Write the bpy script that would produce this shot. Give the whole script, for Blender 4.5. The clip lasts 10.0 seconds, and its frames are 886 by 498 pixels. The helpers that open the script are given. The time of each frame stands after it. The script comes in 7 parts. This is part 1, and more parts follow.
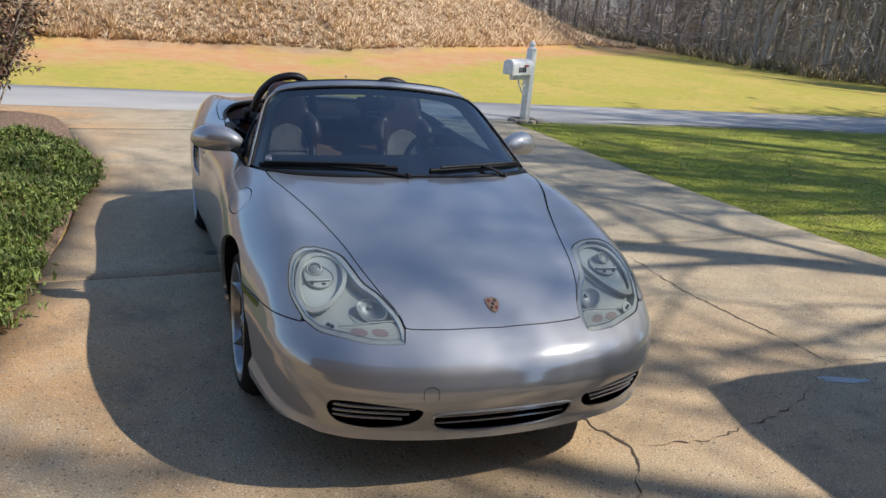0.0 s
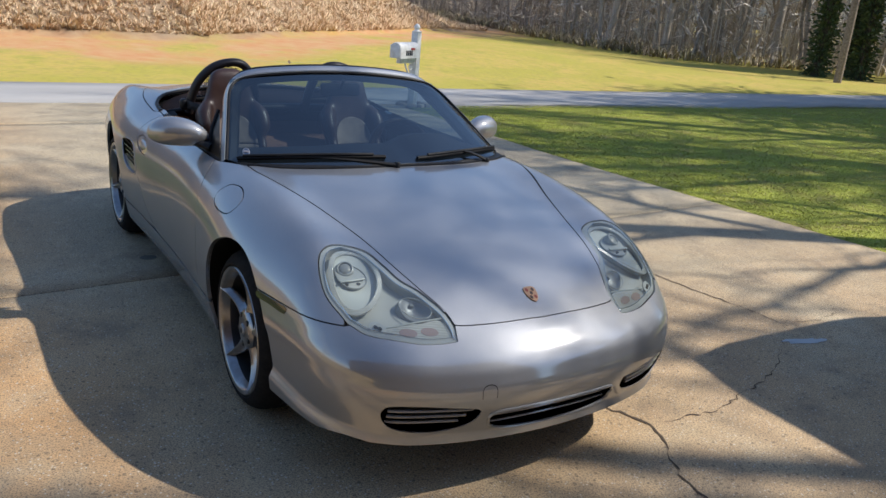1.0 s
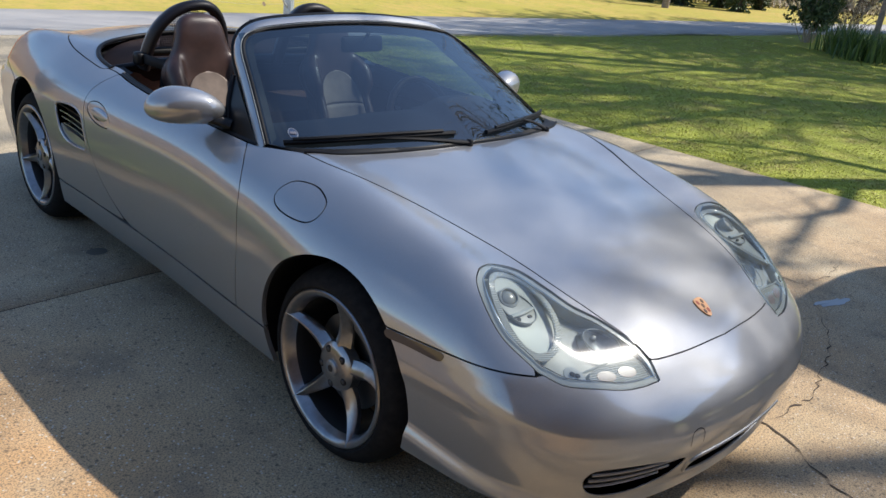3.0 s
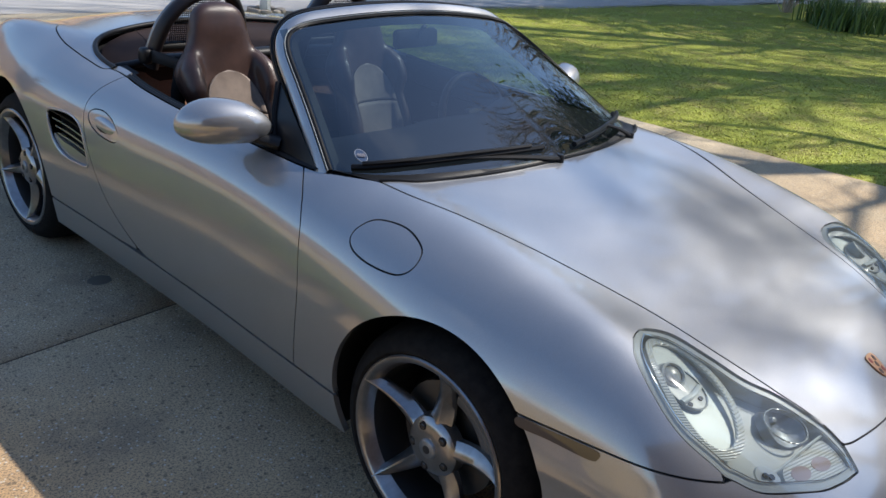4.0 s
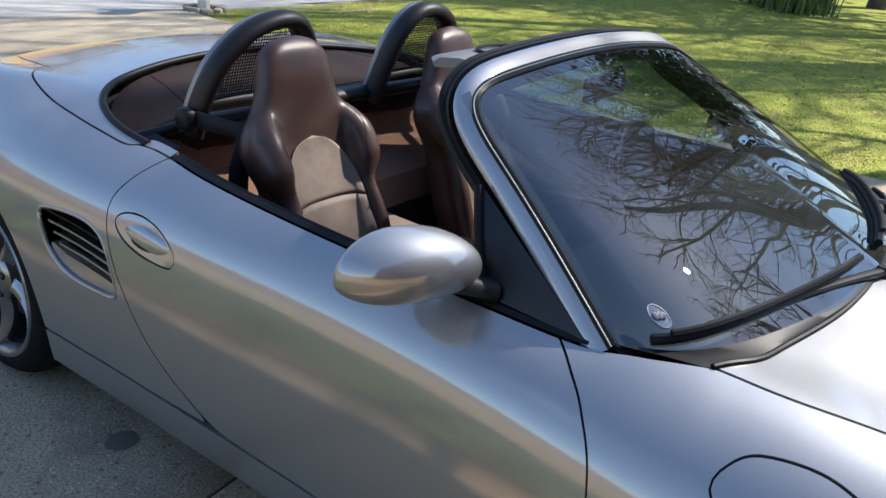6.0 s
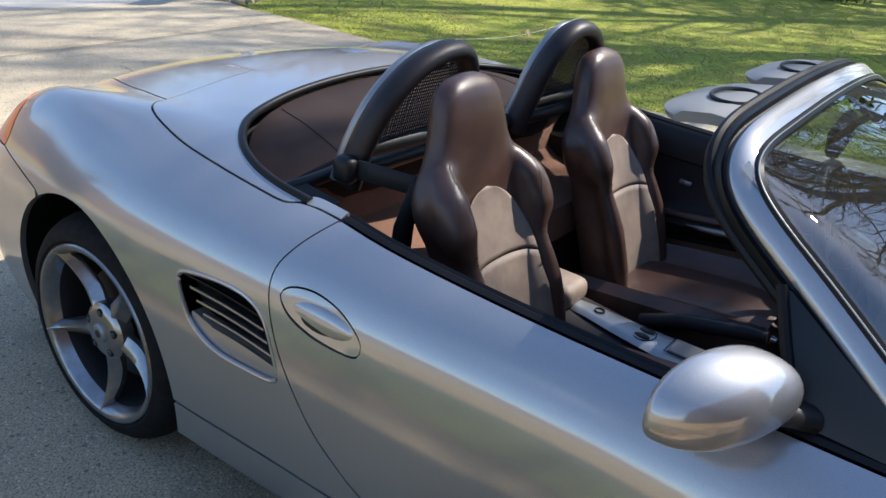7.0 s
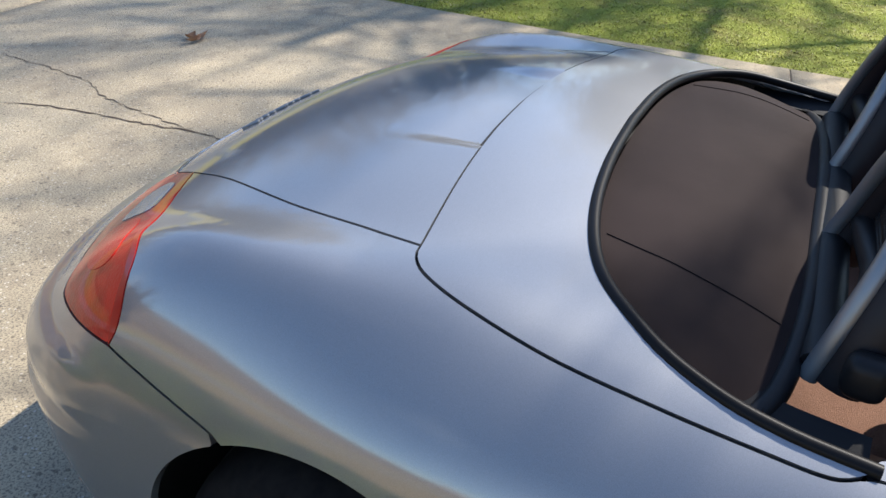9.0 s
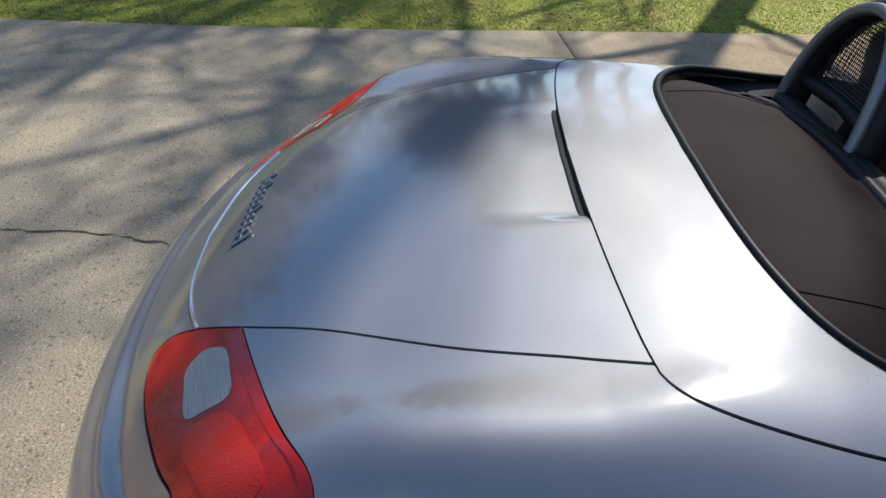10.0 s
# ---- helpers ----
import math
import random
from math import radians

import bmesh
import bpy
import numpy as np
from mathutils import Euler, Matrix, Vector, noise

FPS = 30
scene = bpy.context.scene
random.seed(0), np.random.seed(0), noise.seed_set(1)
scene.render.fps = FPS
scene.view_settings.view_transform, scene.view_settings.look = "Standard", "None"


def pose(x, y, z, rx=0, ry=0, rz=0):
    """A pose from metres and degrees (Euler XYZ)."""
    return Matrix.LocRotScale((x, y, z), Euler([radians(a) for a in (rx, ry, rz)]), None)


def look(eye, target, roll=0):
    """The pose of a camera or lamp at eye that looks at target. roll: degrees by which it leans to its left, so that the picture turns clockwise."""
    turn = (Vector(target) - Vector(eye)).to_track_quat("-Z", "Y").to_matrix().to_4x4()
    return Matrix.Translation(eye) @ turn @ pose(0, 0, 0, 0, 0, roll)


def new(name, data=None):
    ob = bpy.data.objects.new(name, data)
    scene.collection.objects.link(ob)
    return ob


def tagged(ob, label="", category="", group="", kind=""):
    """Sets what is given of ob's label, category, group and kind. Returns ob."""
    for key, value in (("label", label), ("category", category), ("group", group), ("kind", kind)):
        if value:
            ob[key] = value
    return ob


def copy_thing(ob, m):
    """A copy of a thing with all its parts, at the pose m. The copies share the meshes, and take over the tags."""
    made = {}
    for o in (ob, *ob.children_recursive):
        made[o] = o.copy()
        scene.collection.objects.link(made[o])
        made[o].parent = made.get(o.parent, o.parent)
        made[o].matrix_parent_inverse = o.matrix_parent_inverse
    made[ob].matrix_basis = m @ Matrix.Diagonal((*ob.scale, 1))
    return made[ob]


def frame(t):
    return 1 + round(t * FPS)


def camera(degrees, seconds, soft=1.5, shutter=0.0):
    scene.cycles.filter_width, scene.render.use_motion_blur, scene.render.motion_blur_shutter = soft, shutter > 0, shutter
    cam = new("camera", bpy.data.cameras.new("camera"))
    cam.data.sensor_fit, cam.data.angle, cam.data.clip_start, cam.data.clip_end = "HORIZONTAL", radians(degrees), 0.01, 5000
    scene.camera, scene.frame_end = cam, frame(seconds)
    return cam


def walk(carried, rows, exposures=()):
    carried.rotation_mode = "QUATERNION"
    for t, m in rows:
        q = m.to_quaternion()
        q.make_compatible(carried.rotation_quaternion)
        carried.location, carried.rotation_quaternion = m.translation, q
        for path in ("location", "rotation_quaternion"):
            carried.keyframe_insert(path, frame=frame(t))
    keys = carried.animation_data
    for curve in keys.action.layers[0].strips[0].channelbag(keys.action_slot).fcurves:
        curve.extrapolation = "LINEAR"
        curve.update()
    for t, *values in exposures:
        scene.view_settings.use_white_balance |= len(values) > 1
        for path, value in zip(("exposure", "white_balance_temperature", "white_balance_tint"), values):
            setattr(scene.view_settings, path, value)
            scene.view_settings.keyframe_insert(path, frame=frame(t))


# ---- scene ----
cam = camera(58.0, 10.0)
PATH = [
    (0, (-1.173, -3.189, 1.692), (-0.477, -1.414, 1.09), 5.0),
    (0.5, (-1.442, -2.999, 1.646), (-0.572, -1.301, 1.044), 4.9),
    (1, (-1.688, -2.798, 1.622), (-0.669, -1.188, 1.014), 5.0),
    (1.5, (-1.973, -2.58, 1.629), (-0.836, -1.06, 0.999), 5.4),
    (2, (-2.082, -2.348, 1.612), (-0.864, -0.905, 0.953), 5.8),
    (2.2, (-2.092, -2.241, 1.605), (-0.851, -0.822, 0.937), 5.7),
    (3.3, (-2.136, -1.498, 1.602), (-0.781, -0.243, 0.835), 7.3),
    (3.5, (-2.111, -1.395, 1.605), (-0.759, -0.144, 0.826), 7.0),
    (4, (-2.054, -1.048, 1.576), (-0.665, 0.149, 0.776), 7.1),
    (4.5, (-1.988, -0.726, 1.545), (-0.564, 0.422, 0.735), 7.0),
    (5, (-1.938, -0.387, 1.558), (-0.48, 0.706, 0.734), 7.0),
    (5.2, (-1.905, -0.268, 1.548), (-0.431, 0.802, 0.722), 6.8),
    (6.3, (-1.785, 0.336, 1.492), (-0.268, 1.354, 0.678), 6.7),
    (6.5, (-1.809, 0.455, 1.517), (-0.294, 1.465, 0.69), 6.8),
    (7, (-1.797, 0.706, 1.518), (-0.3, 1.721, 0.663), 6.8),
    (7.5, (-1.674, 0.971, 1.519), (-0.203, 1.988, 0.623), 6.9),
    (8, (-1.641, 1.280, 1.5), (-0.165, 2.242, 0.554), 6.6),
    (8.5, (-1.615, 1.679, 1.523), (-0.089, 2.511, 0.533), 5.8),
    (9, (-1.516, 2.022, 1.512), (0.084, 2.657, 0.492), 5.2),
    (9.5, (-1.427, 2.346, 1.505), (0.248, 2.706, 0.474), 4.2),
    (10, (-1.386, 2.706, 1.552), (0.329, 2.695, 0.522), 2.5),
]
EXPOSURES = [(0, 0.25), (1.5, 0.30), (3.5, 0.50), (4.5, 0.58), (6.5, 0.95), (7.5, 1.02), (8.5, 0.88), (9.0, 0.62), (9.5, 0.34), (10, 0.0)]
walk(cam, [(t, look(eye, target, roll)) for t, eye, target, roll in PATH], EXPOSURES)

# ---- daylight ----
SUN_TO = Vector((0.83, -0.40, 1.0)).normalized()
world = bpy.data.worlds.new("sky")
scene.world = world
world.use_nodes = True
sky = world.node_tree.nodes.new("ShaderNodeTexSky")
sky.sky_type, sky.sun_disc = "NISHITA", False
sky.sun_elevation = math.asin(SUN_TO.z)
sky.sun_rotation = math.atan2(SUN_TO.x, SUN_TO.y)
sky.air_density, sky.dust_density, sky.ozone_density = 1.0, 0.3, 4.2
wn = world.node_tree.nodes
# thin fair-weather cloud all over the sky
coord, cloud, veil, blend = (wn.new("ShaderNode" + k) for k in ("TexCoord", "TexNoise", "MapRange", "Mix"))
cloud.inputs["Scale"].default_value, cloud.inputs["Detail"].default_value, cloud.inputs["Roughness"].default_value = 2.6, 7.0, 0.55
veil.inputs["From Min"].default_value, veil.inputs["From Max"].default_value, veil.inputs["To Max"].default_value = 0.52, 0.78, 0.20
veil.interpolation_type = "SMOOTHSTEP"
blend.data_type = "RGBA"
blend.inputs[7].default_value = (9.0, 9.4, 10.0, 1)
world.node_tree.links.new(coord.outputs["Generated"], cloud.inputs["Vector"])
world.node_tree.links.new(cloud.outputs[0], veil.inputs[0])
world.node_tree.links.new(veil.outputs[0], blend.inputs[0])
depth = wn.new("ShaderNodeHueSaturation")
depth.inputs["Saturation"].default_value = 1.0
world.node_tree.links.new(sky.outputs[0], depth.inputs["Color"])
world.node_tree.links.new(depth.outputs[0], blend.inputs[6])
world.node_tree.links.new(blend.outputs[2], wn["Background"].inputs[0])
world.node_tree.nodes["Background"].inputs[1].default_value = 0.15
sun = new("sun", bpy.data.lights.new("sun", "SUN"))
sun.data.energy, sun.data.angle, sun.data.color = 4.4, radians(0.6), (1.0, 0.94, 0.86)
sun.matrix_world = look(SUN_TO * 60, (0, 0, 0))

# ---- materials ----
def material(name, color=(0.5, 0.5, 0.5), rough=0.5, metal=0.0, coat=0.0, **extra):
    m = bpy.data.materials.new(name)
    m.use_nodes = True
    b = m.node_tree.nodes["Principled BSDF"]
    b.inputs["Base Color"].default_value = (*color, 1)
    b.inputs["Roughness"].default_value = rough
    b.inputs["Metallic"].default_value = metal
    b.inputs["Coat Weight"].default_value = coat
    b.inputs["Coat Roughness"].default_value = 0.03
    for key, value in extra.items():
        b.inputs[key.replace("_", " ")].default_value = value
    return m


def node(m, kind, **inputs):
    n = m.node_tree.nodes.new("ShaderNode" + kind)
    for key, value in inputs.items():
        n.inputs[key.replace("_", " ")].default_value = value
    return n


def wire(m, a, b):
    m.node_tree.links.new(a, b)


def bsdf(m):
    return m.node_tree.nodes["Principled BSDF"]


def place_of(m):
    return node(m, "TexCoord").outputs["Object"]


def noise_of(m, scale, detail=4.0, rough=0.6, where=None):
    n = node(m, "TexNoise", Scale=scale, Detail=detail, Roughness=rough)
    wire(m, where or place_of(m), n.inputs["Vector"])
    return n


def ramp_of(m, fac, *stops):
    r = node(m, "ValToRGB")
    while len(r.color_ramp.elements) < len(stops):
        r.color_ramp.elements.new(0.5)
    for e, (at, c) in zip(r.color_ramp.elements, stops):
        e.position, e.color = at, (*c, 1)
    wire(m, fac, r.inputs[0])
    return r.outputs[0]


def mix_of(m, fac, a, b, mode="MIX"):
    n = m.node_tree.nodes.new("ShaderNodeMix")
    n.data_type, n.blend_type = "RGBA", mode
    for socket, v in ((n.inputs[0], fac), (n.inputs[6], a), (n.inputs[7], b)):
        if isinstance(v, (int, float)):
            socket.default_value = v
        elif isinstance(v, tuple):
            socket.default_value = (*v, 1)
        else:
            wire(m, v, socket)
    return n.outputs[2]


def bump_of(m, height, strength=0.3, distance=0.01):
    n = node(m, "Bump", Strength=strength, Distance=distance)
    wire(m, height, n.inputs["Height"])
    wire(m, n.outputs[0], bsdf(m).inputs["Normal"])


# silver metallic paint: fine flake under clear coat, thin dust
PAINT = material("silver_paint", (0.60, 0.61, 0.63), 0.26, 0.95, 1.0)
_f = noise_of(PAINT, 900, 2)
wire(PAINT, ramp_of(PAINT, _f.outputs[0], (0.3, (0.270, 0.276, 0.288)), (0.7, (0.340, 0.348, 0.362))), bsdf(PAINT).inputs["Base Color"])
_d = noise_of(PAINT, 3.0, 6)
_r = node(PAINT, "MapRange", From_Min=0.3, From_Max=0.7, To_Min=0.60, To_Max=0.66)
wire(PAINT, _d.outputs[0], _r.inputs[0])
wire(PAINT, _r.outputs[0], bsdf(PAINT).inputs["Roughness"])
_o = noise_of(PAINT, 260, 3)
_c = node(PAINT, "Bump", Strength=0.02, Distance=0.001)
wire(PAINT, _o.outputs[0], _c.inputs["Height"])
wire(PAINT, _c.outputs[0], bsdf(PAINT).inputs["Coat Normal"])
bsdf(PAINT).inputs["Coat IOR"].default_value = 2.3
bsdf(PAINT).inputs["Coat Roughness"].default_value = 0.10

BLACK = material("black_plastic", (0.010, 0.010, 0.011), 0.48, Specular_IOR_Level=0.3)
_n = noise_of(BLACK, 400, 3)
bump_of(BLACK, _n.outputs[0], 0.15, 0.001)
GAP = material("dark_gap", (0.008, 0.008, 0.009), 0.8)
SEAL = material("black_rubber_seal", (0.008, 0.008, 0.009), 0.45, Specular_IOR_Level=0.18)
RUBBER = material("tyre_rubber", (0.018, 0.018, 0.019), 0.8, Specular_IOR_Level=0.12)
_n = noise_of(RUBBER, 40, 5)
wire(RUBBER, ramp_of(RUBBER, _n.outputs[0], (0.3, (0.009, 0.009, 0.010)), (0.8, (0.022, 0.021, 0.020))), bsdf(RUBBER).inputs["Base Color"])
ALLOY = material("silver_alloy", (0.42, 0.42, 0.43), 0.28, 0.9, 0.3)
_n = noise_of(ALLOY, 30, 5)
wire(ALLOY, ramp_of(ALLOY, _n.outputs[0], (0.35, (0.27, 0.265, 0.265)), (0.75, (0.36, 0.36, 0.37))), bsdf(ALLOY).inputs["Base Color"])
# dark colour holds the shade inside the rim; the cap emblem shares it
BARREL = material("shaded_barrel_dark_emblem", (0.05, 0.05, 0.052), 0.45, 0.6)
STEEL = material("brake_steel", (0.11, 0.105, 0.10), 0.4, 0.9)
CALIPER = material("caliper_grey", (0.12, 0.12, 0.12), 0.5, 0.4)
CHROME = material("bright_chrome", (0.75, 0.76, 0.78), 0.08, 1.0)
SATIN = material("satin_silver_trim", (0.26, 0.275, 0.29), 0.42, 0.7, 0.1)
LEATHER = material("brown_leather", (0.045, 0.026, 0.024), 0.38, Specular_IOR_Level=0.5)
_v = node(LEATHER, "TexVoronoi", Scale=420)
wire(LEATHER, place_of(LEATHER), _v.inputs["Vector"])
_n = noise_of(LEATHER, 14, 5)
wire(LEATHER, ramp_of(LEATHER, _n.outputs[0], (0.3, (0.046, 0.023, 0.017)), (0.75, (0.078, 0.040, 0.030))), bsdf(LEATHER).inputs["Base Color"])
bump_of(LEATHER, _v.outputs[0], 0.25, 0.001)
PANEL = material("brown_seat_insert", (0.10, 0.072, 0.062), 0.62)
_v = node(PANEL, "TexVoronoi", Scale=700)
wire(PANEL, place_of(PANEL), _v.inputs["Vector"])
_n = noise_of(PANEL, 25, 4)
wire(PANEL, ramp_of(PANEL, _n.outputs[0], (0.3, (0.20, 0.150, 0.118)), (0.75, (0.27, 0.207, 0.165))), bsdf(PANEL).inputs["Base Color"])
bump_of(PANEL, _v.outputs[0], 0.35, 0.001)
CARPET = material("brown_carpet", (0.16, 0.078, 0.05), 0.95)
_n = noise_of(CARPET, 500, 4)
wire(CARPET, ramp_of(CARPET, _n.outputs[0], (0.3, (0.15, 0.075, 0.048)), (0.7, (0.29, 0.155, 0.10))), bsdf(CARPET).inputs["Base Color"])
bump_of(CARPET, _n.outputs[0], 0.8, 0.004)
CLOTH = material("brown_canvas", (0.075, 0.055, 0.050), 0.85, Specular_IOR_Level=0.2)
_w = node(CLOTH, "TexWave", Scale=400)
wire(CLOTH, place_of(CLOTH), _w.inputs["Vector"])
_n = noise_of(CLOTH, 5, 6)
wire(CLOTH, ramp_of(CLOTH, _n.outputs[0], (0.3, (0.020, 0.012, 0.011)), (0.75, (0.034, 0.022, 0.020))), bsdf(CLOTH).inputs["Base Color"])
bump_of(CLOTH, _w.outputs[1], 0.1, 0.001)
VINYL = material("grey_visor_vinyl", (0.20, 0.20, 0.195), 0.55)
BELT = material("black_webbing", (0.015, 0.015, 0.016), 0.8)
DASH = material("dark_dashboard", (0.018, 0.016, 0.017), 0.55, Specular_IOR_Level=0.25)
_n = noise_of(DASH, 300, 4)
bump_of(DASH, _n.outputs[0], 0.3, 0.001)
STITCH = material("brown_stitching", (0.05, 0.03, 0.026), 0.7)


# thin sheets: clear with a mirror gloss that grows towards the edge of sight
def sheet_glass(name, tint, gloss=1.0, base=0.05, haze=0.0, milk=0.0):
    m = bpy.data.materials.new(name)
    m.use_nodes = True
    t = m.node_tree
    t.nodes.remove(t.nodes["Principled BSDF"])
    clear, shine, mix, fr = (t.nodes.new("ShaderNode" + k) for k in ("BsdfTransparent", "BsdfGlossy", "MixShader", "LayerWeight"))
    rise_of, keep = t.nodes.new("ShaderNodeMath"), t.nodes.new("ShaderNodeMath")
    rise_of.operation, keep.operation = "POWER", "MULTIPLY_ADD"
    rise_of.inputs[1].default_value = 4.0
    keep.inputs[1].default_value, keep.inputs[2].default_value = 0.46, base
    clear.inputs[0].default_value = (*tint, 1)
    shine.inputs[1].default_value = haze
    shine.inputs[0].default_value = (gloss, gloss, gloss, 1)
    fr.inputs[0].default_value = 0.5
    t.links.new(fr.outputs["Facing"], rise_of.inputs[0])
    t.links.new(rise_of.outputs[0], keep.inputs[0])
    t.links.new(keep.outputs[0], mix.inputs[0])
    t.links.new(clear.outputs[0], mix.inputs[1])
    t.links.new(shine.outputs[0], mix.inputs[2])
    last = mix.outputs[0]
    if milk:
        dull, veil_mix = t.nodes.new("ShaderNodeBsdfDiffuse"), t.nodes.new("ShaderNodeMixShader")
        dull.inputs[0].default_value = (0.62, 0.68, 0.64, 1)
        veil_mix.inputs[0].default_value = milk
        t.links.new(last, veil_mix.inputs[1])
        t.links.new(dull.outputs[0], veil_mix.inputs[2])
        last = veil_mix.outputs[0]
    t.links.new(last, t.nodes["Material Output"].inputs[0])
    return m


WINDSHIELD = sheet_glass("tinted_windshield_glass", (0.24, 0.33, 0.37), 1.0, 0.13)
LENS = sheet_glass("clear_headlight_lens", (0.92, 0.95, 0.93), 1.0, 0.075, 0.06, 0.05)
HOOPBLACK = material("black_hoop_vinyl", (0.014, 0.011, 0.013), 0.48, Specular_IOR_Level=0.35)
bump_of(HOOPBLACK, noise_of(HOOPBLACK, 300, 3).outputs[0], 0.2, 0.001)
RED = material("red_tail_lens", (0.80, 0.016, 0.010), 0.4, 0.0, 0.6, Specular_IOR_Level=0.2)
_v = node(RED, "TexVoronoi", Scale=220)
wire(RED, place_of(RED), _v.inputs["Vector"])
bump_of(RED, _v.outputs[0], 0.25, 0.002)
wire(RED, ramp_of(RED, noise_of(RED, 11, 3).outputs[0], (0.35, (0.34, 0.005, 0.004)), (0.65, (0.72, 0.016, 0.009))), bsdf(RED).inputs["Base Color"])
DEEP_RED = material("dark_red_lens", (0.50, 0.009, 0.007), 0.3, 0.0, 0.6, Specular_IOR_Level=0.3)
BRAKE_RED = material("bright_red_lens", (0.66, 0.020, 0.010), 0.35, 0.0, 0.4, Specular_IOR_Level=0.2)
_v = node(BRAKE_RED, "TexVoronoi", Scale=260)
wire(BRAKE_RED, place_of(BRAKE_RED), _v.inputs["Vector"])
bump_of(BRAKE_RED, _v.outputs[0], 0.35, 0.002)
CLEAR_LENS = material("clear_ribbed_lens", (0.40, 0.41, 0.38), 0.2, 0.0, 0.8)
_w = node(CLEAR_LENS, "TexWave", Scale=90)
wire(CLEAR_LENS, place_of(CLEAR_LENS), _w.inputs["Vector"])
_w.bands_direction = "Z"
bump_of(CLEAR_LENS, _w.outputs[1], 0.6, 0.003)
AMBER = material("pale_amber_lens", (0.24, 0.165, 0.15), 0.3, 0.0, 0.6)
BOWL = material("headlight_reflector", (0.38, 0.41, 0.40), 0.6, 0.3)
HOUSING = material("headlight_housing_grey", (0.33, 0.35, 0.34), 0.45)
BEZEL = material("grey_lamp_bezel", (0.36, 0.375, 0.37), 0.3)
LAMP_DARK = material("dark_lamp_glass", (0.22, 0.235, 0.23), 0.35, 0.0, 0.3)
SMOKE = material("smoked_side_marker", (0.05, 0.045, 0.04), 0.12, 0.0, 1.0)
MESH = material("black_wire_mesh", (0.012, 0.012, 0.013), 0.4, 0.3)
FOG_BOWL = material("fog_lamp_reflector", (0.19, 0.21, 0.23), 0.45, 0.4)
WASHER = material("white_washer_cover", (0.42, 0.44, 0.43), 0.3, 0.0, 0.6)

# ---- mesh tools ----
def smooth(me, on=True):
    me.polygons.foreach_set("use_smooth", [on] * len(me.polygons))


def part(name, bm, mat, parent=None, label="", flat=False):
    """Links a bmesh or a mesh as one object, under a thing or a part."""
    if isinstance(bm, bmesh.types.BMesh):
        bmesh.ops.recalc_face_normals(bm, faces=bm.faces)
        me = bpy.data.meshes.new(name)
        bm.to_mesh(me)
        bm.free()
        smooth(me, not flat)
        if not flat:
            me.set_sharp_from_angle(angle=radians(38))
    else:
        me = bm
    if mat is not None:
        me.materials.append(mat)
    ob = new(name, me)
    ob.parent = parent
    if label:
        tagged(ob, label)
    return ob


def thing(name, label, category, at=(0, 0, 0), turn=0.0, group="", kind=""):
    ob = new(name)
    ob.empty_display_size = 0.2
    ob.matrix_basis = pose(*at, 0, 0, turn)
    return tagged(ob, label, category, group, kind)


def grid_mesh(name, points, closed_u=False, closed_v=False):
    """A mesh over rows of points."""
    p = np.asarray(points, float)
    n, k = p.shape[:2]
    i, j = np.meshgrid(np.arange(n if closed_u else n - 1), np.arange(k if closed_v else k - 1), indexing="ij")
    i2, j2 = (i + 1) % n, (j + 1) % k
    f = np.stack([i * k + j, i2 * k + j, i2 * k + j2, i * k + j2], -1).reshape(-1, 4)
    me = bpy.data.meshes.new(name)
    me.from_pydata(p.reshape(-1, 3).tolist(), [], f.tolist())
    smooth(me)
    return me


def grid_bm(points, closed_u=False, closed_v=False, cap=False):
    me = grid_mesh("tmp", points, closed_u, closed_v)
    bm = bmesh.new()
    bm.from_mesh(me)
    bpy.data.meshes.remove(me)
    if cap:
        bmesh.ops.holes_fill(bm, edges=[e for e in bm.edges if e.is_boundary], sides=0)
    return bm


def box(size, at=(0, 0, 0), bevel=0.0, turn=None, segments=2):
    bm = bmesh.new()
    bmesh.ops.create_cube(bm, size=1)
    bmesh.ops.scale(bm, vec=size, verts=bm.verts)
    if bevel:
        bmesh.ops.bevel(bm, geom=list(bm.edges), offset=bevel, segments=segments, affect="EDGES", profile=0.5)
    if turn is not None:
        bmesh.ops.transform(bm, matrix=turn, verts=bm.verts)
    bmesh.ops.translate(bm, vec=at, verts=bm.verts)
    return bm


def rounded(p, per=8, closed=False):
    """A smooth line through the points."""
    p = np.asarray(p, float)
    q = np.concatenate([p[-1:], p, p[:2]]) if closed else np.concatenate([2 * p[:1] - p[1:2], p, 2 * p[-1:] - p[-2:-1]])
    out = []
    for i in range(1, len(q) - 2):
        a, b, c, d = q[i - 1:i + 3]
        for u in np.arange(per) / per:
            out.append(0.5 * (2 * b + (c - a) * u + (2 * a - 5 * b + 4 * c - d) * u ** 2 + (3 * b - a - 3 * c + d) * u ** 3))
    if not closed:
        out.append(q[-2])
    return np.array(out)


def even(p, step, closed=False):
    """The line cut into even steps."""
    p = np.asarray(p, float)
    if closed:
        p = np.concatenate([p, p[:1]])
    s = np.concatenate([[0], np.cumsum(np.linalg.norm(np.diff(p, axis=0), axis=1))])
    n = max(2, int(round(s[-1] / step)))
    t = np.linspace(0, s[-1], n + 1)
    q = np.stack([np.interp(t, s, p[:, k]) for k in range(p.shape[1])], 1)
    return q[:-1] if closed else q


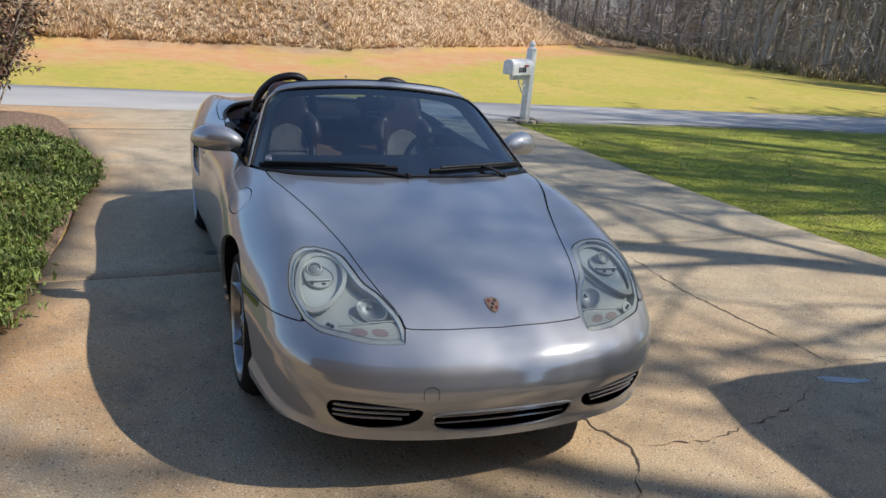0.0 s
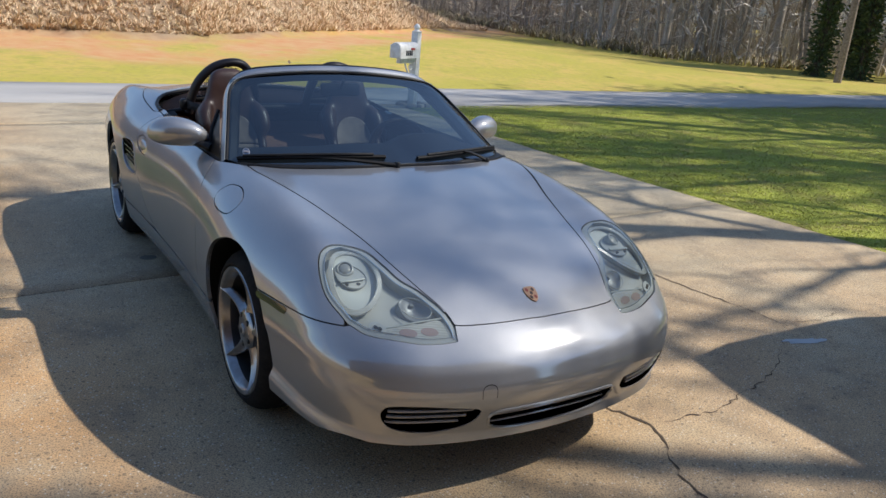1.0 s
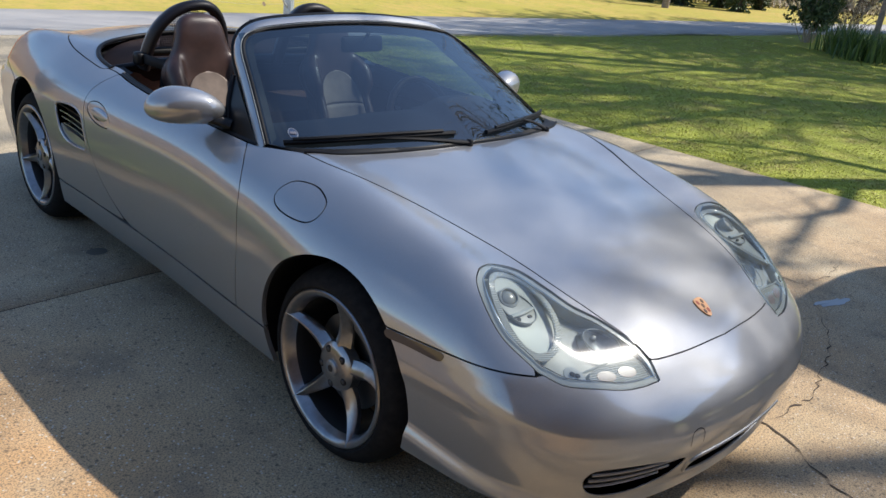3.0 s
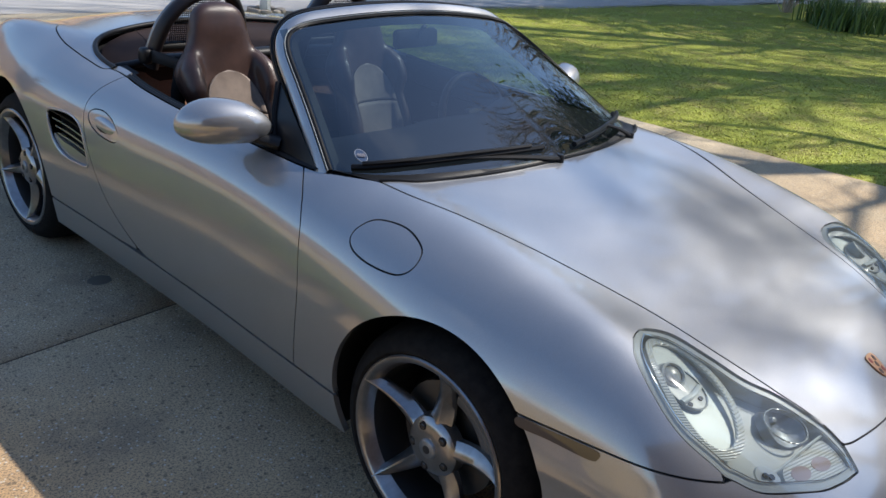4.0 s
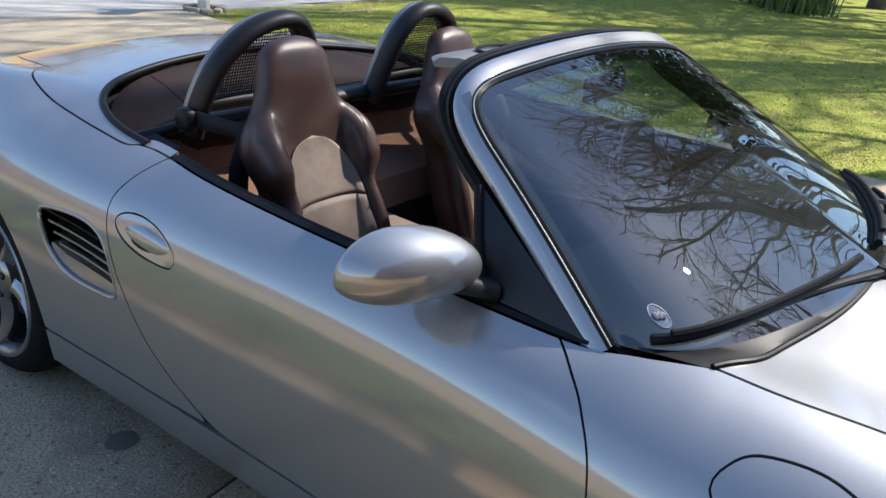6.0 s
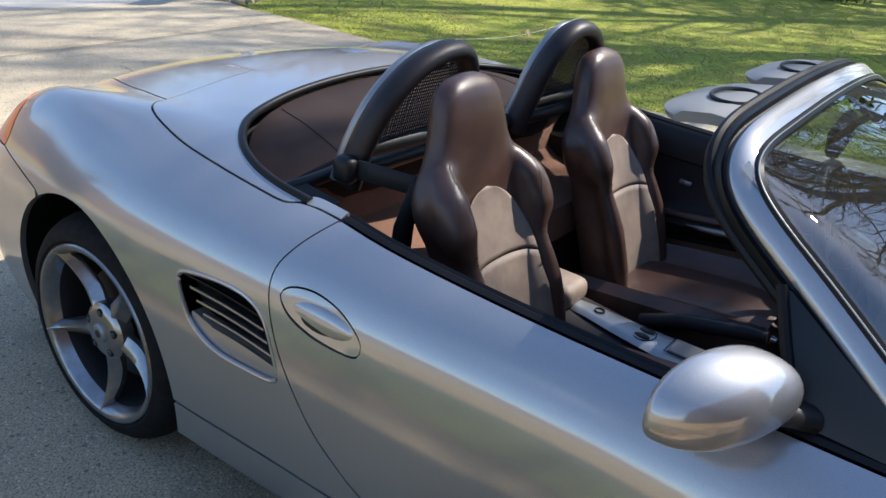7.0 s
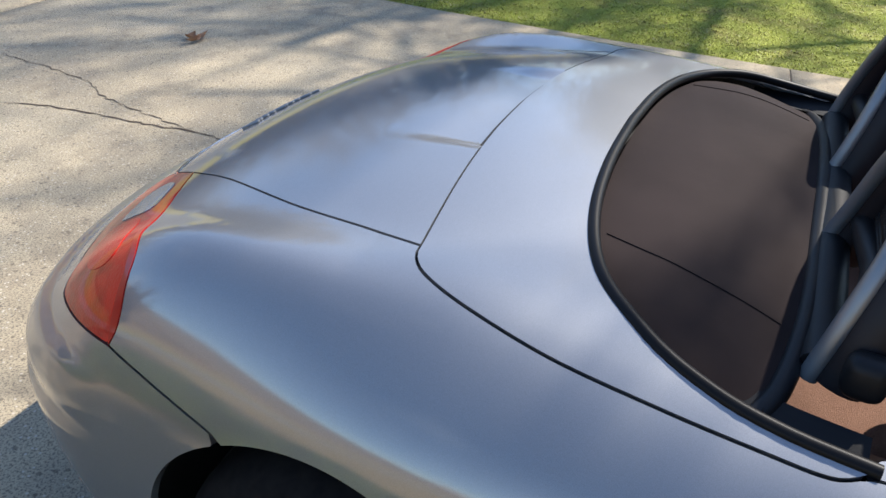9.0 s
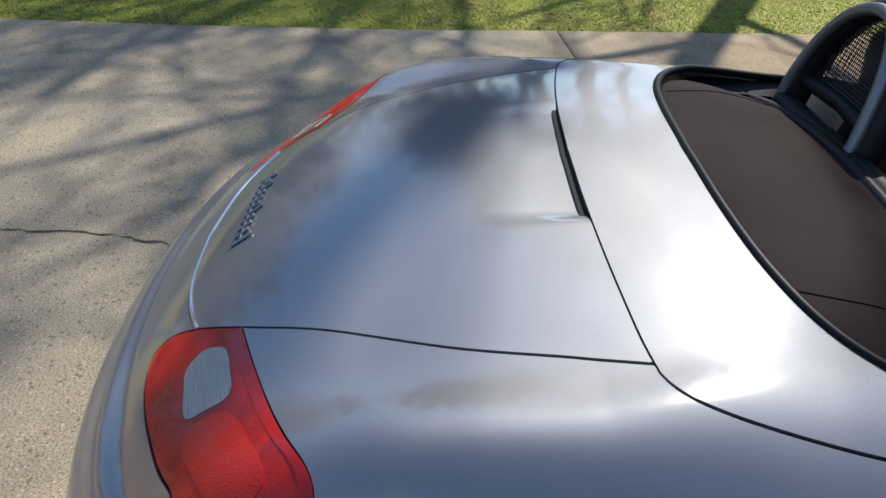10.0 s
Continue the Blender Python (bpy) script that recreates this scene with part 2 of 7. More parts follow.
def tube(line, radius, sides=10, closed=False, up=(0, 0, 1), flat=1.0):
    """A pipe along a line; radius one number or one a point; flat squeezes it along up."""
    p = np.asarray(line, float)
    n = len(p)
    r = np.broadcast_to(np.asarray(radius, float), (n,))
    if closed:
        tan = np.roll(p, -1, 0) - np.roll(p, 1, 0)
    else:
        tan = np.gradient(p, axis=0)
    tan /= np.maximum(np.linalg.norm(tan, axis=1), 1e-9)[:, None]
    side = np.cross(tan, up)
    side /= np.maximum(np.linalg.norm(side, axis=1), 1e-6)[:, None]
    top = np.cross(side, tan)
    a = np.arange(sides) / sides * 2 * math.pi
    rows = p[:, None] + r[:, None, None] * (np.cos(a)[None, :, None] * side[:, None] + flat * np.sin(a)[None, :, None] * top[:, None])
    return grid_bm(rows, closed, True, cap=not closed)


def spin_bm(profile, steps=48, axis_x=True):
    """A turned shape: profile of (along, radius), turned about the x axis."""
    pr = np.asarray(profile, float)
    a = np.arange(steps) / steps * 2 * math.pi
    rows = np.stack([np.broadcast_to(pr[:, 0], (steps, len(pr))), np.cos(a)[:, None] * pr[:, 1], np.sin(a)[:, None] * pr[:, 1]], -1)
    return grid_bm(rows, True, False)


def join(*bms):
    out = bms[0]
    for b in bms[1:]:
        me = bpy.data.meshes.new("tmp")
        b.to_mesh(me)
        b.free()
        out.from_mesh(me)
        bpy.data.meshes.remove(me)
    return out


def moved(bm, m):
    bmesh.ops.transform(bm, matrix=m, verts=bm.verts)
    return bm

# ---- the land ----
def rise(x, y):
    """Height of the land: a level drive, a dip to the road, a lawn and a brushy bank beyond."""
    x, y = np.asarray(x, float), np.asarray(y, float)
    t = np.clip((y - 6.0) / 7.0, 0, 1)
    z = -0.40 * t * t * (3 - 2 * t)
    far = np.clip((y - 13.5) / 9.0, 0, 1)
    z = z + 0.30 * far * far * (3 - 2 * far) * np.clip((26 - x) / 10, 0, 1)
    up = np.clip(y - foot(x), 0, None)
    cap = 9.0 * np.clip((25 - x) / 20, 0.03, 1) ** 1.4
    z = z + cap * (1 - np.exp(-up * 0.50 / cap)) + up * 0.02
    return z


def foot(x):
    """Where the bank begins."""
    return 19.7 + np.clip(np.asarray(x, float) - 4.5, 0, 60) * 0.88 + 0.5 * np.sin(np.asarray(x, float) * 0.35)


def drive_left(y):
    return np.interp(y, (-9, -3, 0.9, 1.4, 2.5, 4.2, 5.6, 6.8, 7.8, 8.7), (-3.4, -2.4, -1.88, -1.78, -1.66, -1.62, -1.75, -2.1, -2.9, -4.4))


def drive_right(y):
    return np.interp(y, (-9, -0.5, 1.2, 2.8, 4.2, 5.8, 7.2, 8.0, 8.7), (5.2, 4.45, 4.28, 4.1, 4.0, 3.98, 4.08, 4.35, 5.0))


ROAD_NEAR, ROAD_FAR = 8.5, 12.6

def step_of(m, value, a, b):
    r = node(m, "MapRange", From_Min=a, From_Max=b)
    r.interpolation_type = "SMOOTHSTEP"
    wire(m, value, r.inputs[0])
    return r.outputs[0]


def math_of(m, op, a, b):
    n = m.node_tree.nodes.new("ShaderNodeMath")
    n.operation = op
    for socket, v in zip(n.inputs, (a, b)):
        if isinstance(v, (int, float)):
            socket.default_value = v
        else:
            wire(m, v, socket)
    return n.outputs[0]


# soils and lawns on one sheet, by place
LAND = material("lawn_and_soil", (0.1, 0.1, 0.03), 0.95)
_p = place_of(LAND)
_xyz = node(LAND, "SeparateXYZ")
wire(LAND, _p, _xyz.inputs[0])
_n1, _n2, _n3 = noise_of(LAND, 0.35, 5), noise_of(LAND, 2.2, 6), noise_of(LAND, 45, 4)
_lush = ramp_of(LAND, _n2.outputs[0], (0.30, (0.30, 0.25, 0.06)), (0.48, (0.27, 0.29, 0.03)), (0.75, (0.34, 0.38, 0.035)))
_dry = ramp_of(LAND, _n2.outputs[0], (0.32, (0.56, 0.39, 0.10)), (0.50, (0.52, 0.40, 0.08)), (0.68, (0.38, 0.35, 0.05)))
_dry = mix_of(LAND, step_of(LAND, _n1.outputs[0], 0.42, 0.62), _dry, (0.44, 0.38, 0.055))
_dry = mix_of(LAND, math_of(LAND, "MULTIPLY", step_of(LAND, noise_of(LAND, 7, 8, 0.7).outputs[0], 0.42, 0.66), 0.35), _dry, (0.24, 0.21, 0.08))
_clay = ramp_of(LAND, _n2.outputs[0], (0.35, (0.58, 0.27, 0.11)), (0.70, (0.60, 0.38, 0.18)))
_brush = ramp_of(LAND, _n2.outputs[0], (0.3, (0.26, 0.17, 0.10)), (0.75, (0.44, 0.32, 0.20)))


_yy = math_of(LAND, "ADD", _xyz.outputs[1], math_of(LAND, "MULTIPLY", math_of(LAND, "SUBTRACT", _n1.outputs[0], 0.5), 3.0))
_shift = math_of(LAND, "MULTIPLY", math_of(LAND, "MAXIMUM", math_of(LAND, "SUBTRACT", _xyz.outputs[0], 4.5), 0.0), 0.88)
_edge = math_of(LAND, "SUBTRACT", _yy, _shift)
_tan = ramp_of(LAND, noise_of(LAND, 0.9, 8, 0.75).outputs[0], (0.32, (0.32, 0.25, 0.08)), (0.5, (0.50, 0.33, 0.12)), (0.72, (0.62, 0.43, 0.18)))
_c = mix_of(LAND, step_of(LAND, _xyz.outputs[0], 1.0, -1.0), _lush, _tan)
_c = mix_of(LAND, step_of(LAND, _xyz.outputs[1], 10.5, 11.5), _c, _dry)
_band = math_of(LAND, "MULTIPLY", step_of(LAND, _edge, 15.2, 17.2), step_of(LAND, _n1.outputs[0], 0.32, 0.55))
_c = mix_of(LAND, _band, _c, _clay)
_c = mix_of(LAND, step_of(LAND, _edge, 19.2, 20.6), _c, _brush)
_c = mix_of(LAND, math_of(LAND, "MULTIPLY", _n3.outputs[0], 0.12), _c, (0.06, 0.055, 0.03))
wire(LAND, _c, bsdf(LAND).inputs["Base Color"])
bump_of(LAND, _n3.outputs[0], 0.5, 0.03)

xs = np.concatenate([np.linspace(-500, -45, 8), np.linspace(-40, 70, 180), np.linspace(76, 600, 9)])
ys = np.concatenate([np.linspace(-500, -22, 8), np.linspace(-20, 100, 200), np.linspace(110, 800, 9)])
gx, gy = np.meshgrid(xs, ys, indexing="ij")
gz = rise(gx, gy) - 0.022
inside_road = (gy > ROAD_NEAR - 0.5) & (gy < ROAD_FAR + 0.5)
gz -= np.where(inside_road, 0.03, 0.0)
ground = part("ground", grid_mesh("ground", np.stack([gx, gy, gz], -1)), LAND)
tagged(ground, "green lawn with a dry grassy slope beyond the road", "ground", kind="structure")

# concrete drive: tan, worn to its aggregate, stained orange by clay
CONCRETE = material("tan_concrete", (0.38, 0.33, 0.25), 0.92)
_p = place_of(CONCRETE)
_big, _med, _fine, _orange = noise_of(CONCRETE, 0.55, 6, 0.65), noise_of(CONCRETE, 5, 6), noise_of(CONCRETE, 150, 3, 0.7), noise_of(CONCRETE, 0.9, 5)
_v = node(CONCRETE, "TexVoronoi", Scale=95)
wire(CONCRETE, _p, _v.inputs["Vector"])
_c = ramp_of(CONCRETE, _big.outputs[0], (0.28, (0.31, 0.25, 0.165)), (0.50, (0.53, 0.43, 0.275)), (0.74, (0.68, 0.57, 0.385)))
_c = mix_of(CONCRETE, math_of(CONCRETE, "MULTIPLY", step_of(CONCRETE, _med.outputs[0], 0.35, 0.7), 0.45), _c, (0.33, 0.28, 0.205))
_xyz = node(CONCRETE, "SeparateXYZ")
wire(CONCRETE, _p, _xyz.inputs[0])
_left = math_of(CONCRETE, "ADD", step_of(CONCRETE, _xyz.outputs[0], -0.6, -2.2), math_of(CONCRETE, "MULTIPLY", step_of(CONCRETE, _xyz.outputs[1], 2.5, -1.0), 0.5))
_c = mix_of(CONCRETE, math_of(CONCRETE, "MULTIPLY", step_of(CONCRETE, _xyz.outputs[1], 0.5, 3.0), 0.12), _c, (0.60, 0.535, 0.42))
_stain = math_of(CONCRETE, "MULTIPLY", _left, step_of(CONCRETE, _orange.outputs[0], 0.28, 0.58))
_c = mix_of(CONCRETE, math_of(CONCRETE, "MULTIPLY", _stain, 0.9), _c, (0.60, 0.34, 0.14))
_blot = noise_of(CONCRETE, 1.9, 7, 0.7)
_c = mix_of(CONCRETE, math_of(CONCRETE, "MULTIPLY", step_of(CONCRETE, _blot.outputs[0], 0.50, 0.68), 0.55), _c, (0.20, 0.165, 0.12))
_c = mix_of(CONCRETE, math_of(CONCRETE, "MULTIPLY", step_of(CONCRETE, _fine.outputs[0], 0.47, 0.62), 0.85), _c, (0.14, 0.115, 0.09))
_grit = node(CONCRETE, "TexVoronoi", Scale=48)
wire(CONCRETE, _p, _grit.inputs["Vector"])
_c = mix_of(CONCRETE, step_of(CONCRETE, _grit.outputs[0], 0.22, 0.12), _c, (0.60, 0.53, 0.42))
_dark = node(CONCRETE, "TexVoronoi", Scale=27)
wire(CONCRETE, _p, _dark.inputs["Vector"])
_c = mix_of(CONCRETE, math_of(CONCRETE, "MULTIPLY", step_of(CONCRETE, _dark.outputs[0], 0.24, 0.12), 0.6), _c, (0.10, 0.08, 0.06))
wire(CONCRETE, _c, bsdf(CONCRETE).inputs["Base Color"])
_h = math_of(CONCRETE, "ADD", _v.outputs[0], _fine.outputs[0])
bump_of(CONCRETE, _h, 0.35, 0.004)

drive = thing("driveway", "tan concrete driveway with joints, cracks and clay stains", "driveway", kind="structure")


def joint_y(k, x):
    return 1.575 + 4.85 * k + 0.085 * x


for k in range(-2, 2):
    rows = []
    for u in np.linspace(0, 1, 26):
        row = []
        for v in np.linspace(0, 1, 30):
            y0 = joint_y(k, 0) + 4.85 * v
            y0 = min(y0, ROAD_NEAR) if k == 1 else y0
            a, b = float(drive_left(y0)), float(drive_right(y0))
            x = a + (b - a) * u
            y = y0 + 0.085 * x * (1 if v < 1 or k < 1 else 0)
            y += (0.006 if v == 0 else -0.006 if v == 1 else 0)
            y = min(y, ROAD_NEAR)
            row.append((x, y, float(rise(x, y))))
        rows.append(row)
    g = np.array(rows)
    rim_a = np.concatenate([g[:1] + (0, 0, -0.09), g, g[-1:] + (0, 0, -0.09)])
    rim_b = np.concatenate([rim_a[:, :1] + (0, 0.002, -0.09), rim_a, rim_a[:, -1:] + (0, -0.002, -0.09)], 1)
    part("slab", grid_mesh("slab", rim_b), CONCRETE, drive)

CRACK = material("dark_crack", (0.085, 0.062, 0.045), 0.95)
for k in range(-1, 2):
    rows = []
    for u in np.linspace(0, 1, 30):
        y0 = joint_y(k, 0)
        x = float(drive_left(y0)) * (1 - u) + float(drive_right(y0)) * u
        y1 = y0 + 0.085 * x
        rows.append([(x, y1 + d, float(rise(x, y1)) - 0.003) for d in (-0.02, 0.02)])
    part("joint_filler", grid_mesh("joint_filler", rows), CRACK, drive)


def crack(points, wide=0.006, seed=1):
    rnd = random.Random(seed)
    p = even(np.array([(x, y, 0.0) for x, y in points]), 0.035)
    left, right = [], []
    for i, q in enumerate(p):
        jx, jy = rnd.uniform(-0.012, 0.012), rnd.uniform(-0.012, 0.012)
        w = wide * rnd.uniform(0.25, 1.0) * min(1, i / 4 + 0.1, (len(p) - 1 - i) / 4 + 0.1)
        z = float(rise(q[0], q[1])) + 0.003
        left.append((q[0] + jx - w, q[1] + jy - w * 0.5, z))
        right.append((q[0] + jx + w, q[1] + jy + w * 0.5, z))
    part("crack", grid_mesh("crack", np.stack([left, right], 1)), CRACK, drive)


crack([(2.12, 1.50), (2.09, 0.86), (2.14, 0.37), (2.22, -0.01), (2.24, -0.27)], 0.007, 1)
crack([(2.24, -0.27), (1.94, -0.48), (1.72, -0.62), (1.47, -0.72), (1.02, -0.82), (0.72, -0.80)], 0.007, 2)
crack([(2.24, -0.27), (2.5, -0.30), (2.9, -0.24)], 0.004, 3)
crack([(0.57, -0.50), (0.60, -0.65), (0.66, -0.80), (0.60, -0.95), (0.50, -1.10), (0.44, -1.5)], 0.009, 4)
crack([(1.48, 5.93), (1.44, 5.28), (1.30, 5.02), (1.20, 4.38)], 0.006, 5)
crack([(0.98, 5.35), (1.08, 5.10), (1.20, 4.38), (1.22, 4.08), (1.16, 3.74), (0.97, 3.09)], 0.007, 6)
OIL = material("oil_stain", (0.15, 0.13, 0.105), 0.75)
for x, y, r, s in ((-0.78, 1.86, 0.05, 1),):
    rnd = random.Random(s)
    ring = [(x + r * rnd.uniform(0.9, 1.05) * math.cos(a), y + r * rnd.uniform(0.8, 0.95) * math.sin(a), 0.001) for a in np.arange(18) / 18 * 2 * math.pi]
    part("oil_spot", grid_mesh("oil_spot", [[(x, y, 0.001)] * 18, ring], False, True), OIL, drive)
PATCH = material("pale_patch", (0.50, 0.52, 0.52), 0.9)
rnd = random.Random(5)
ring = [(2.14 + 0.15 * rnd.uniform(0.7, 1.1) * math.cos(a), -0.47 + 0.035 * rnd.uniform(0.6, 1.1) * math.sin(a) - 0.04 * math.cos(a), 0.002) for a in np.arange(24) / 24 * 2 * math.pi]
part("pale_patch", grid_mesh("pale_patch", [[(2.14, -0.47, 0.002)] * 24, ring], False, True), PATCH, drive)

# road
ASPHALT = material("grey_asphalt", (0.16, 0.16, 0.165), 0.9)
_n1, _n2 = noise_of(ASPHALT, 0.4, 5), noise_of(ASPHALT, 80, 3)
_c = ramp_of(ASPHALT, _n1.outputs[0], (0.3, (0.38, 0.365, 0.345)), (0.75, (0.52, 0.50, 0.475)))
wire(ASPHALT, mix_of(ASPHALT, math_of(ASPHALT, "MULTIPLY", _n2.outputs[0], 0.4), _c, (0.13, 0.128, 0.125)), bsdf(ASPHALT).inputs["Base Color"])
bump_of(ASPHALT, _n2.outputs[0], 0.5, 0.008)
rx = np.linspace(-120, 160, 141)
rows = [[(x, y + 0.10 * math.sin(x * 0.9) * (y in (ROAD_NEAR, ROAD_FAR)), float(rise(x, y)) + dz) for y, dz in ((ROAD_NEAR, -0.06), (ROAD_NEAR + 0.01, 0.0), (9.7, 0.02), (10.65, 0.035), (11.6, 0.02), (ROAD_FAR - 0.01, 0.0), (ROAD_FAR, -0.06))] for x in rx]
tagged(part("road", grid_mesh("road", rows), ASPHALT), "weathered grey asphalt lane between two lawns", "road", kind="structure")


# ---- many small blades as one mesh ----
def scatter(name, roots, height, width, bend, mat, per=3, seed=0, label="", category="", up=None):
    """Blades of two triangles each on the given roots, in one mesh."""
    rng = np.random.default_rng(seed)
    p = np.repeat(np.asarray(roots, float), per, 0)
    n = len(p)
    h = np.repeat(np.broadcast_to(np.asarray(height, float), (len(roots),)), per) * rng.uniform(0.55, 1.2, n)
    a = rng.uniform(0, 2 * math.pi, n)
    d = np.stack([np.cos(a), np.sin(a), 0 * a], 1)
    side = np.stack([-np.sin(a), np.cos(a), 0 * a], 1) * (width * rng.uniform(0.6, 1.3, n) / 2)[:, None]
    lean = bend * rng.uniform(0.1, 1.0, n) * h
    base = p + np.stack([rng.normal(0, 0.012, n), rng.normal(0, 0.012, n), 0 * a], 1)
    mid = base + d * (lean * 0.35)[:, None] + np.stack([0 * a, 0 * a, h * 0.55], 1)
    tip = base + d * lean[:, None] + np.stack([0 * a, 0 * a, h], 1)
    v = np.stack([base - side, base + side, mid + side * 0.8, mid - side * 0.8, tip], 1).reshape(-1, 3)
    i = np.arange(n)[:, None] * 5
    loops = np.concatenate([i + [2, 1, 0], i + [3, 2, 0], i + [4, 2, 3]], 1).reshape(-1)
    me = bpy.data.meshes.new(name)
    me.vertices.add(len(v))
    me.vertices.foreach_set("co", v.ravel())
    me.loops.add(len(loops))
    me.loops.foreach_set("vertex_index", loops)
    me.polygons.add(len(loops) // 3)
    me.polygons.foreach_set("loop_start", np.arange(0, len(loops), 3))
    me.update(calc_edges=True)
    smooth(me)
    if bend > 1.2:
        me.normals_split_custom_set_from_vertices(np.repeat(np.array([(0.35, -0.15, 0.92)]), len(v), 0) + 0.18 * np.repeat(d, 5, 0))
    ob = part(name, me, mat)
    return tagged(ob, label, category, kind="stuff")


def blade_material(name, *colors, rough=0.6):
    m = material(name, colors[0], rough)
    g = m.node_tree.nodes.new("ShaderNodeNewGeometry")
    n = noise_of(m, 1.1, 4)
    f = math_of(m, "ADD", math_of(m, "MULTIPLY", g.outputs["Random Per Island"], 0.55), math_of(m, "MULTIPLY", n.outputs[0], 0.5))
    k = len(colors) - 1
    wire(m, ramp_of(m, f, *[(0.22 + 0.56 * i / k, c) for i, c in enumerate(colors)]), bsdf(m).inputs["Base Color"])
    bsdf(m).inputs["Subsurface Weight"].default_value = 0.0
    return m


GRASS = blade_material("green_grass", (0.36, 0.30, 0.08), (0.25, 0.28, 0.025), (0.35, 0.39, 0.03), (0.46, 0.49, 0.045))
rng = np.random.default_rng(11)
n = 84000
y = np.where(rng.uniform(0, 1, n) < 0.14, rng.uniform(-9.0, -2.5, n), rng.uniform(-2.5, ROAD_NEAR - 0.05, n))
x = drive_right(y) + 13 * rng.uniform(0, 1, n) ** 1.7 - 0.02
patchy = np.sin(x * 1.3 + 0.5 * y) * np.sin(y * 1.7 - 0.3 * x) + 0.3 * rng.normal(size=n)
ok = patchy > -0.95
roots = np.stack([x, y, rise(x, y) - 0.022], 1)[ok]
scatter("lawn_grass", roots, 0.010, 0.0050, 2.6, GRASS, 6, 3, "short green lawn grass in patchy tufts", "grass")
WHITE_STRAW = blade_material("pale_straw", (0.34, 0.30, 0.15), (0.45, 0.40, 0.22))
scatter("dry_thatch", roots[::12] + (0.01, 0.01, 0), 0.012, 0.006, 2.2, WHITE_STRAW, 2, 4, "pale dead thatch among the lawn grass", "grass")

BRUSH = blade_material("brown_brush", (0.50, 0.32, 0.19), (0.64, 0.43, 0.26), (0.74, 0.54, 0.34), (0.84, 0.70, 0.46))
n = 52000
x = rng.uniform(-20, 27, n)
y = foot(x) + 0.2 + 24 * rng.uniform(0, 1, n) ** 1.6
tall = 0.07 + 0.07 * (np.sin(x * 0.9 + y) * np.sin(y * 1.1 - x * 0.6) > 0) + 0.22 * rng.uniform(0, 1, n) ** 5
scatter("bank_brush", np.stack([x, y, rise(x, y) - 0.03], 1), tall, 0.024, 2.2, BRUSH, 7, 6, "dry brown grass and brush on the bank", "brush")

# ---- the roadster's skin ----
def curve(*pts):
    """A smooth curve through (at, value) pairs, straight beyond its ends."""
    xs, ys = np.array(pts, float).T
    d = np.diff(ys) / np.diff(xs)
    m = np.concatenate([d[:1], (d[1:] * np.diff(xs)[:-1] + d[:-1] * np.diff(xs)[1:]) / (xs[2:] - xs[:-2]), d[-1:]])

    def at(x):
        x = np.asarray(x, float)
        i = np.clip(np.searchsorted(xs, x) - 1, 0, len(xs) - 2)
        h = xs[i + 1] - xs[i]
        u = (x - xs[i]) / h
        v = np.clip(u, 0, 1)
        inside = ((1 + 2 * v) * (1 - v) ** 2 * ys[i] + v * (1 - v) ** 2 * h * m[i]
                  + v * v * (3 - 2 * v) * ys[i + 1] + v * v * (v - 1) * h * m[i + 1])
        return inside + np.where(u < 0, u * h * m[i], 0) + np.where(u > 1, (u - 1) * h * m[i + 1], 0)
    return at


def smax(a, b, k):
    h = np.maximum(k - np.abs(a - b), 0) / k
    return np.maximum(a, b) + h * h * k / 4

half_width = curve((-0.95, 0.73), (-0.7, 0.765), (-0.4, 0.815), (-0.15, 0.855), (0.1, 0.868), (0.5, 0.855), (1.1, 0.842), (1.7, 0.862), (2.3, 0.886), (2.8, 0.834), (3.4, 0.745))
tuck = curve((0.1, 0.085), (0.22, 0.04), (0.36, 0.012), (0.52, 0.0), (0.66, 0.004), (0.8, 0.03), (0.95, 0.10))
crown = curve((-1.0, 0.530), (-0.8, 0.620), (-0.5, 0.735), (-0.1, 0.822), (0.25, 0.868), (0.6, 0.90), (1.7, 0.92), (2.1, 0.955), (2.45, 0.955), (2.8, 0.898), (3.1, 0.814), (3.3, 0.745))
camber = curve((-1.0, 0.10), (-0.5, 0.12), (0.3, 0.06), (1.0, 0.03), (1.7, 0.06), (2.1, 0.10), (2.45, 0.14), (2.8, 0.14), (3.3, 0.12))
ridge = curve((-1.0, 0.0), (-0.75, 0.02), (-0.45, 0.055), (0.0, 0.045), (0.5, 0.01), (1.6, 0.0), (2.1, 0.004), (2.4, 0.032), (2.65, 0.076), (2.9, 0.088), (3.1, 0.056), (3.3, 0.005))
nose = curve((0.1, -0.83), (0.2, -0.90), (0.3, -0.942), (0.36, -0.966), (0.43, -0.982), (0.52, -0.965), (0.62, -0.905), (0.75, -0.80))
tail_end = curve((0.1, 3.17), (0.25, 3.285), (0.42, 3.348), (0.52, 3.354), (0.62, 3.312), (0.72, 3.236), (0.85, 3.13))

def body(x, y, z):
    a = np.abs(x)
    aft = np.clip((np.asarray(y) - 2.0) / 0.5, 0, 1)
    side = a - half_width(y) + tuck(z)
    top = (z - crown(y) + camber(y) * a * a - ridge(y) * np.exp(-((a - 0.69 - 0.045 * aft) / (0.14 - 0.04 * aft)) ** 2)) * 0.96
    front = nose(z) + 0.26 * a * a + 0.12 * a ** 4 - y
    rear = y - tail_end(z) + 0.22 * a * a + 0.12 * a ** 4
    d = smax(side, top, 0.2)
    return smax(smax(d, front, 0.22), rear, 0.24)


CORE0, CORE1, CORE_Z, SCALE = -0.3, 2.7, 0.45, 0.6


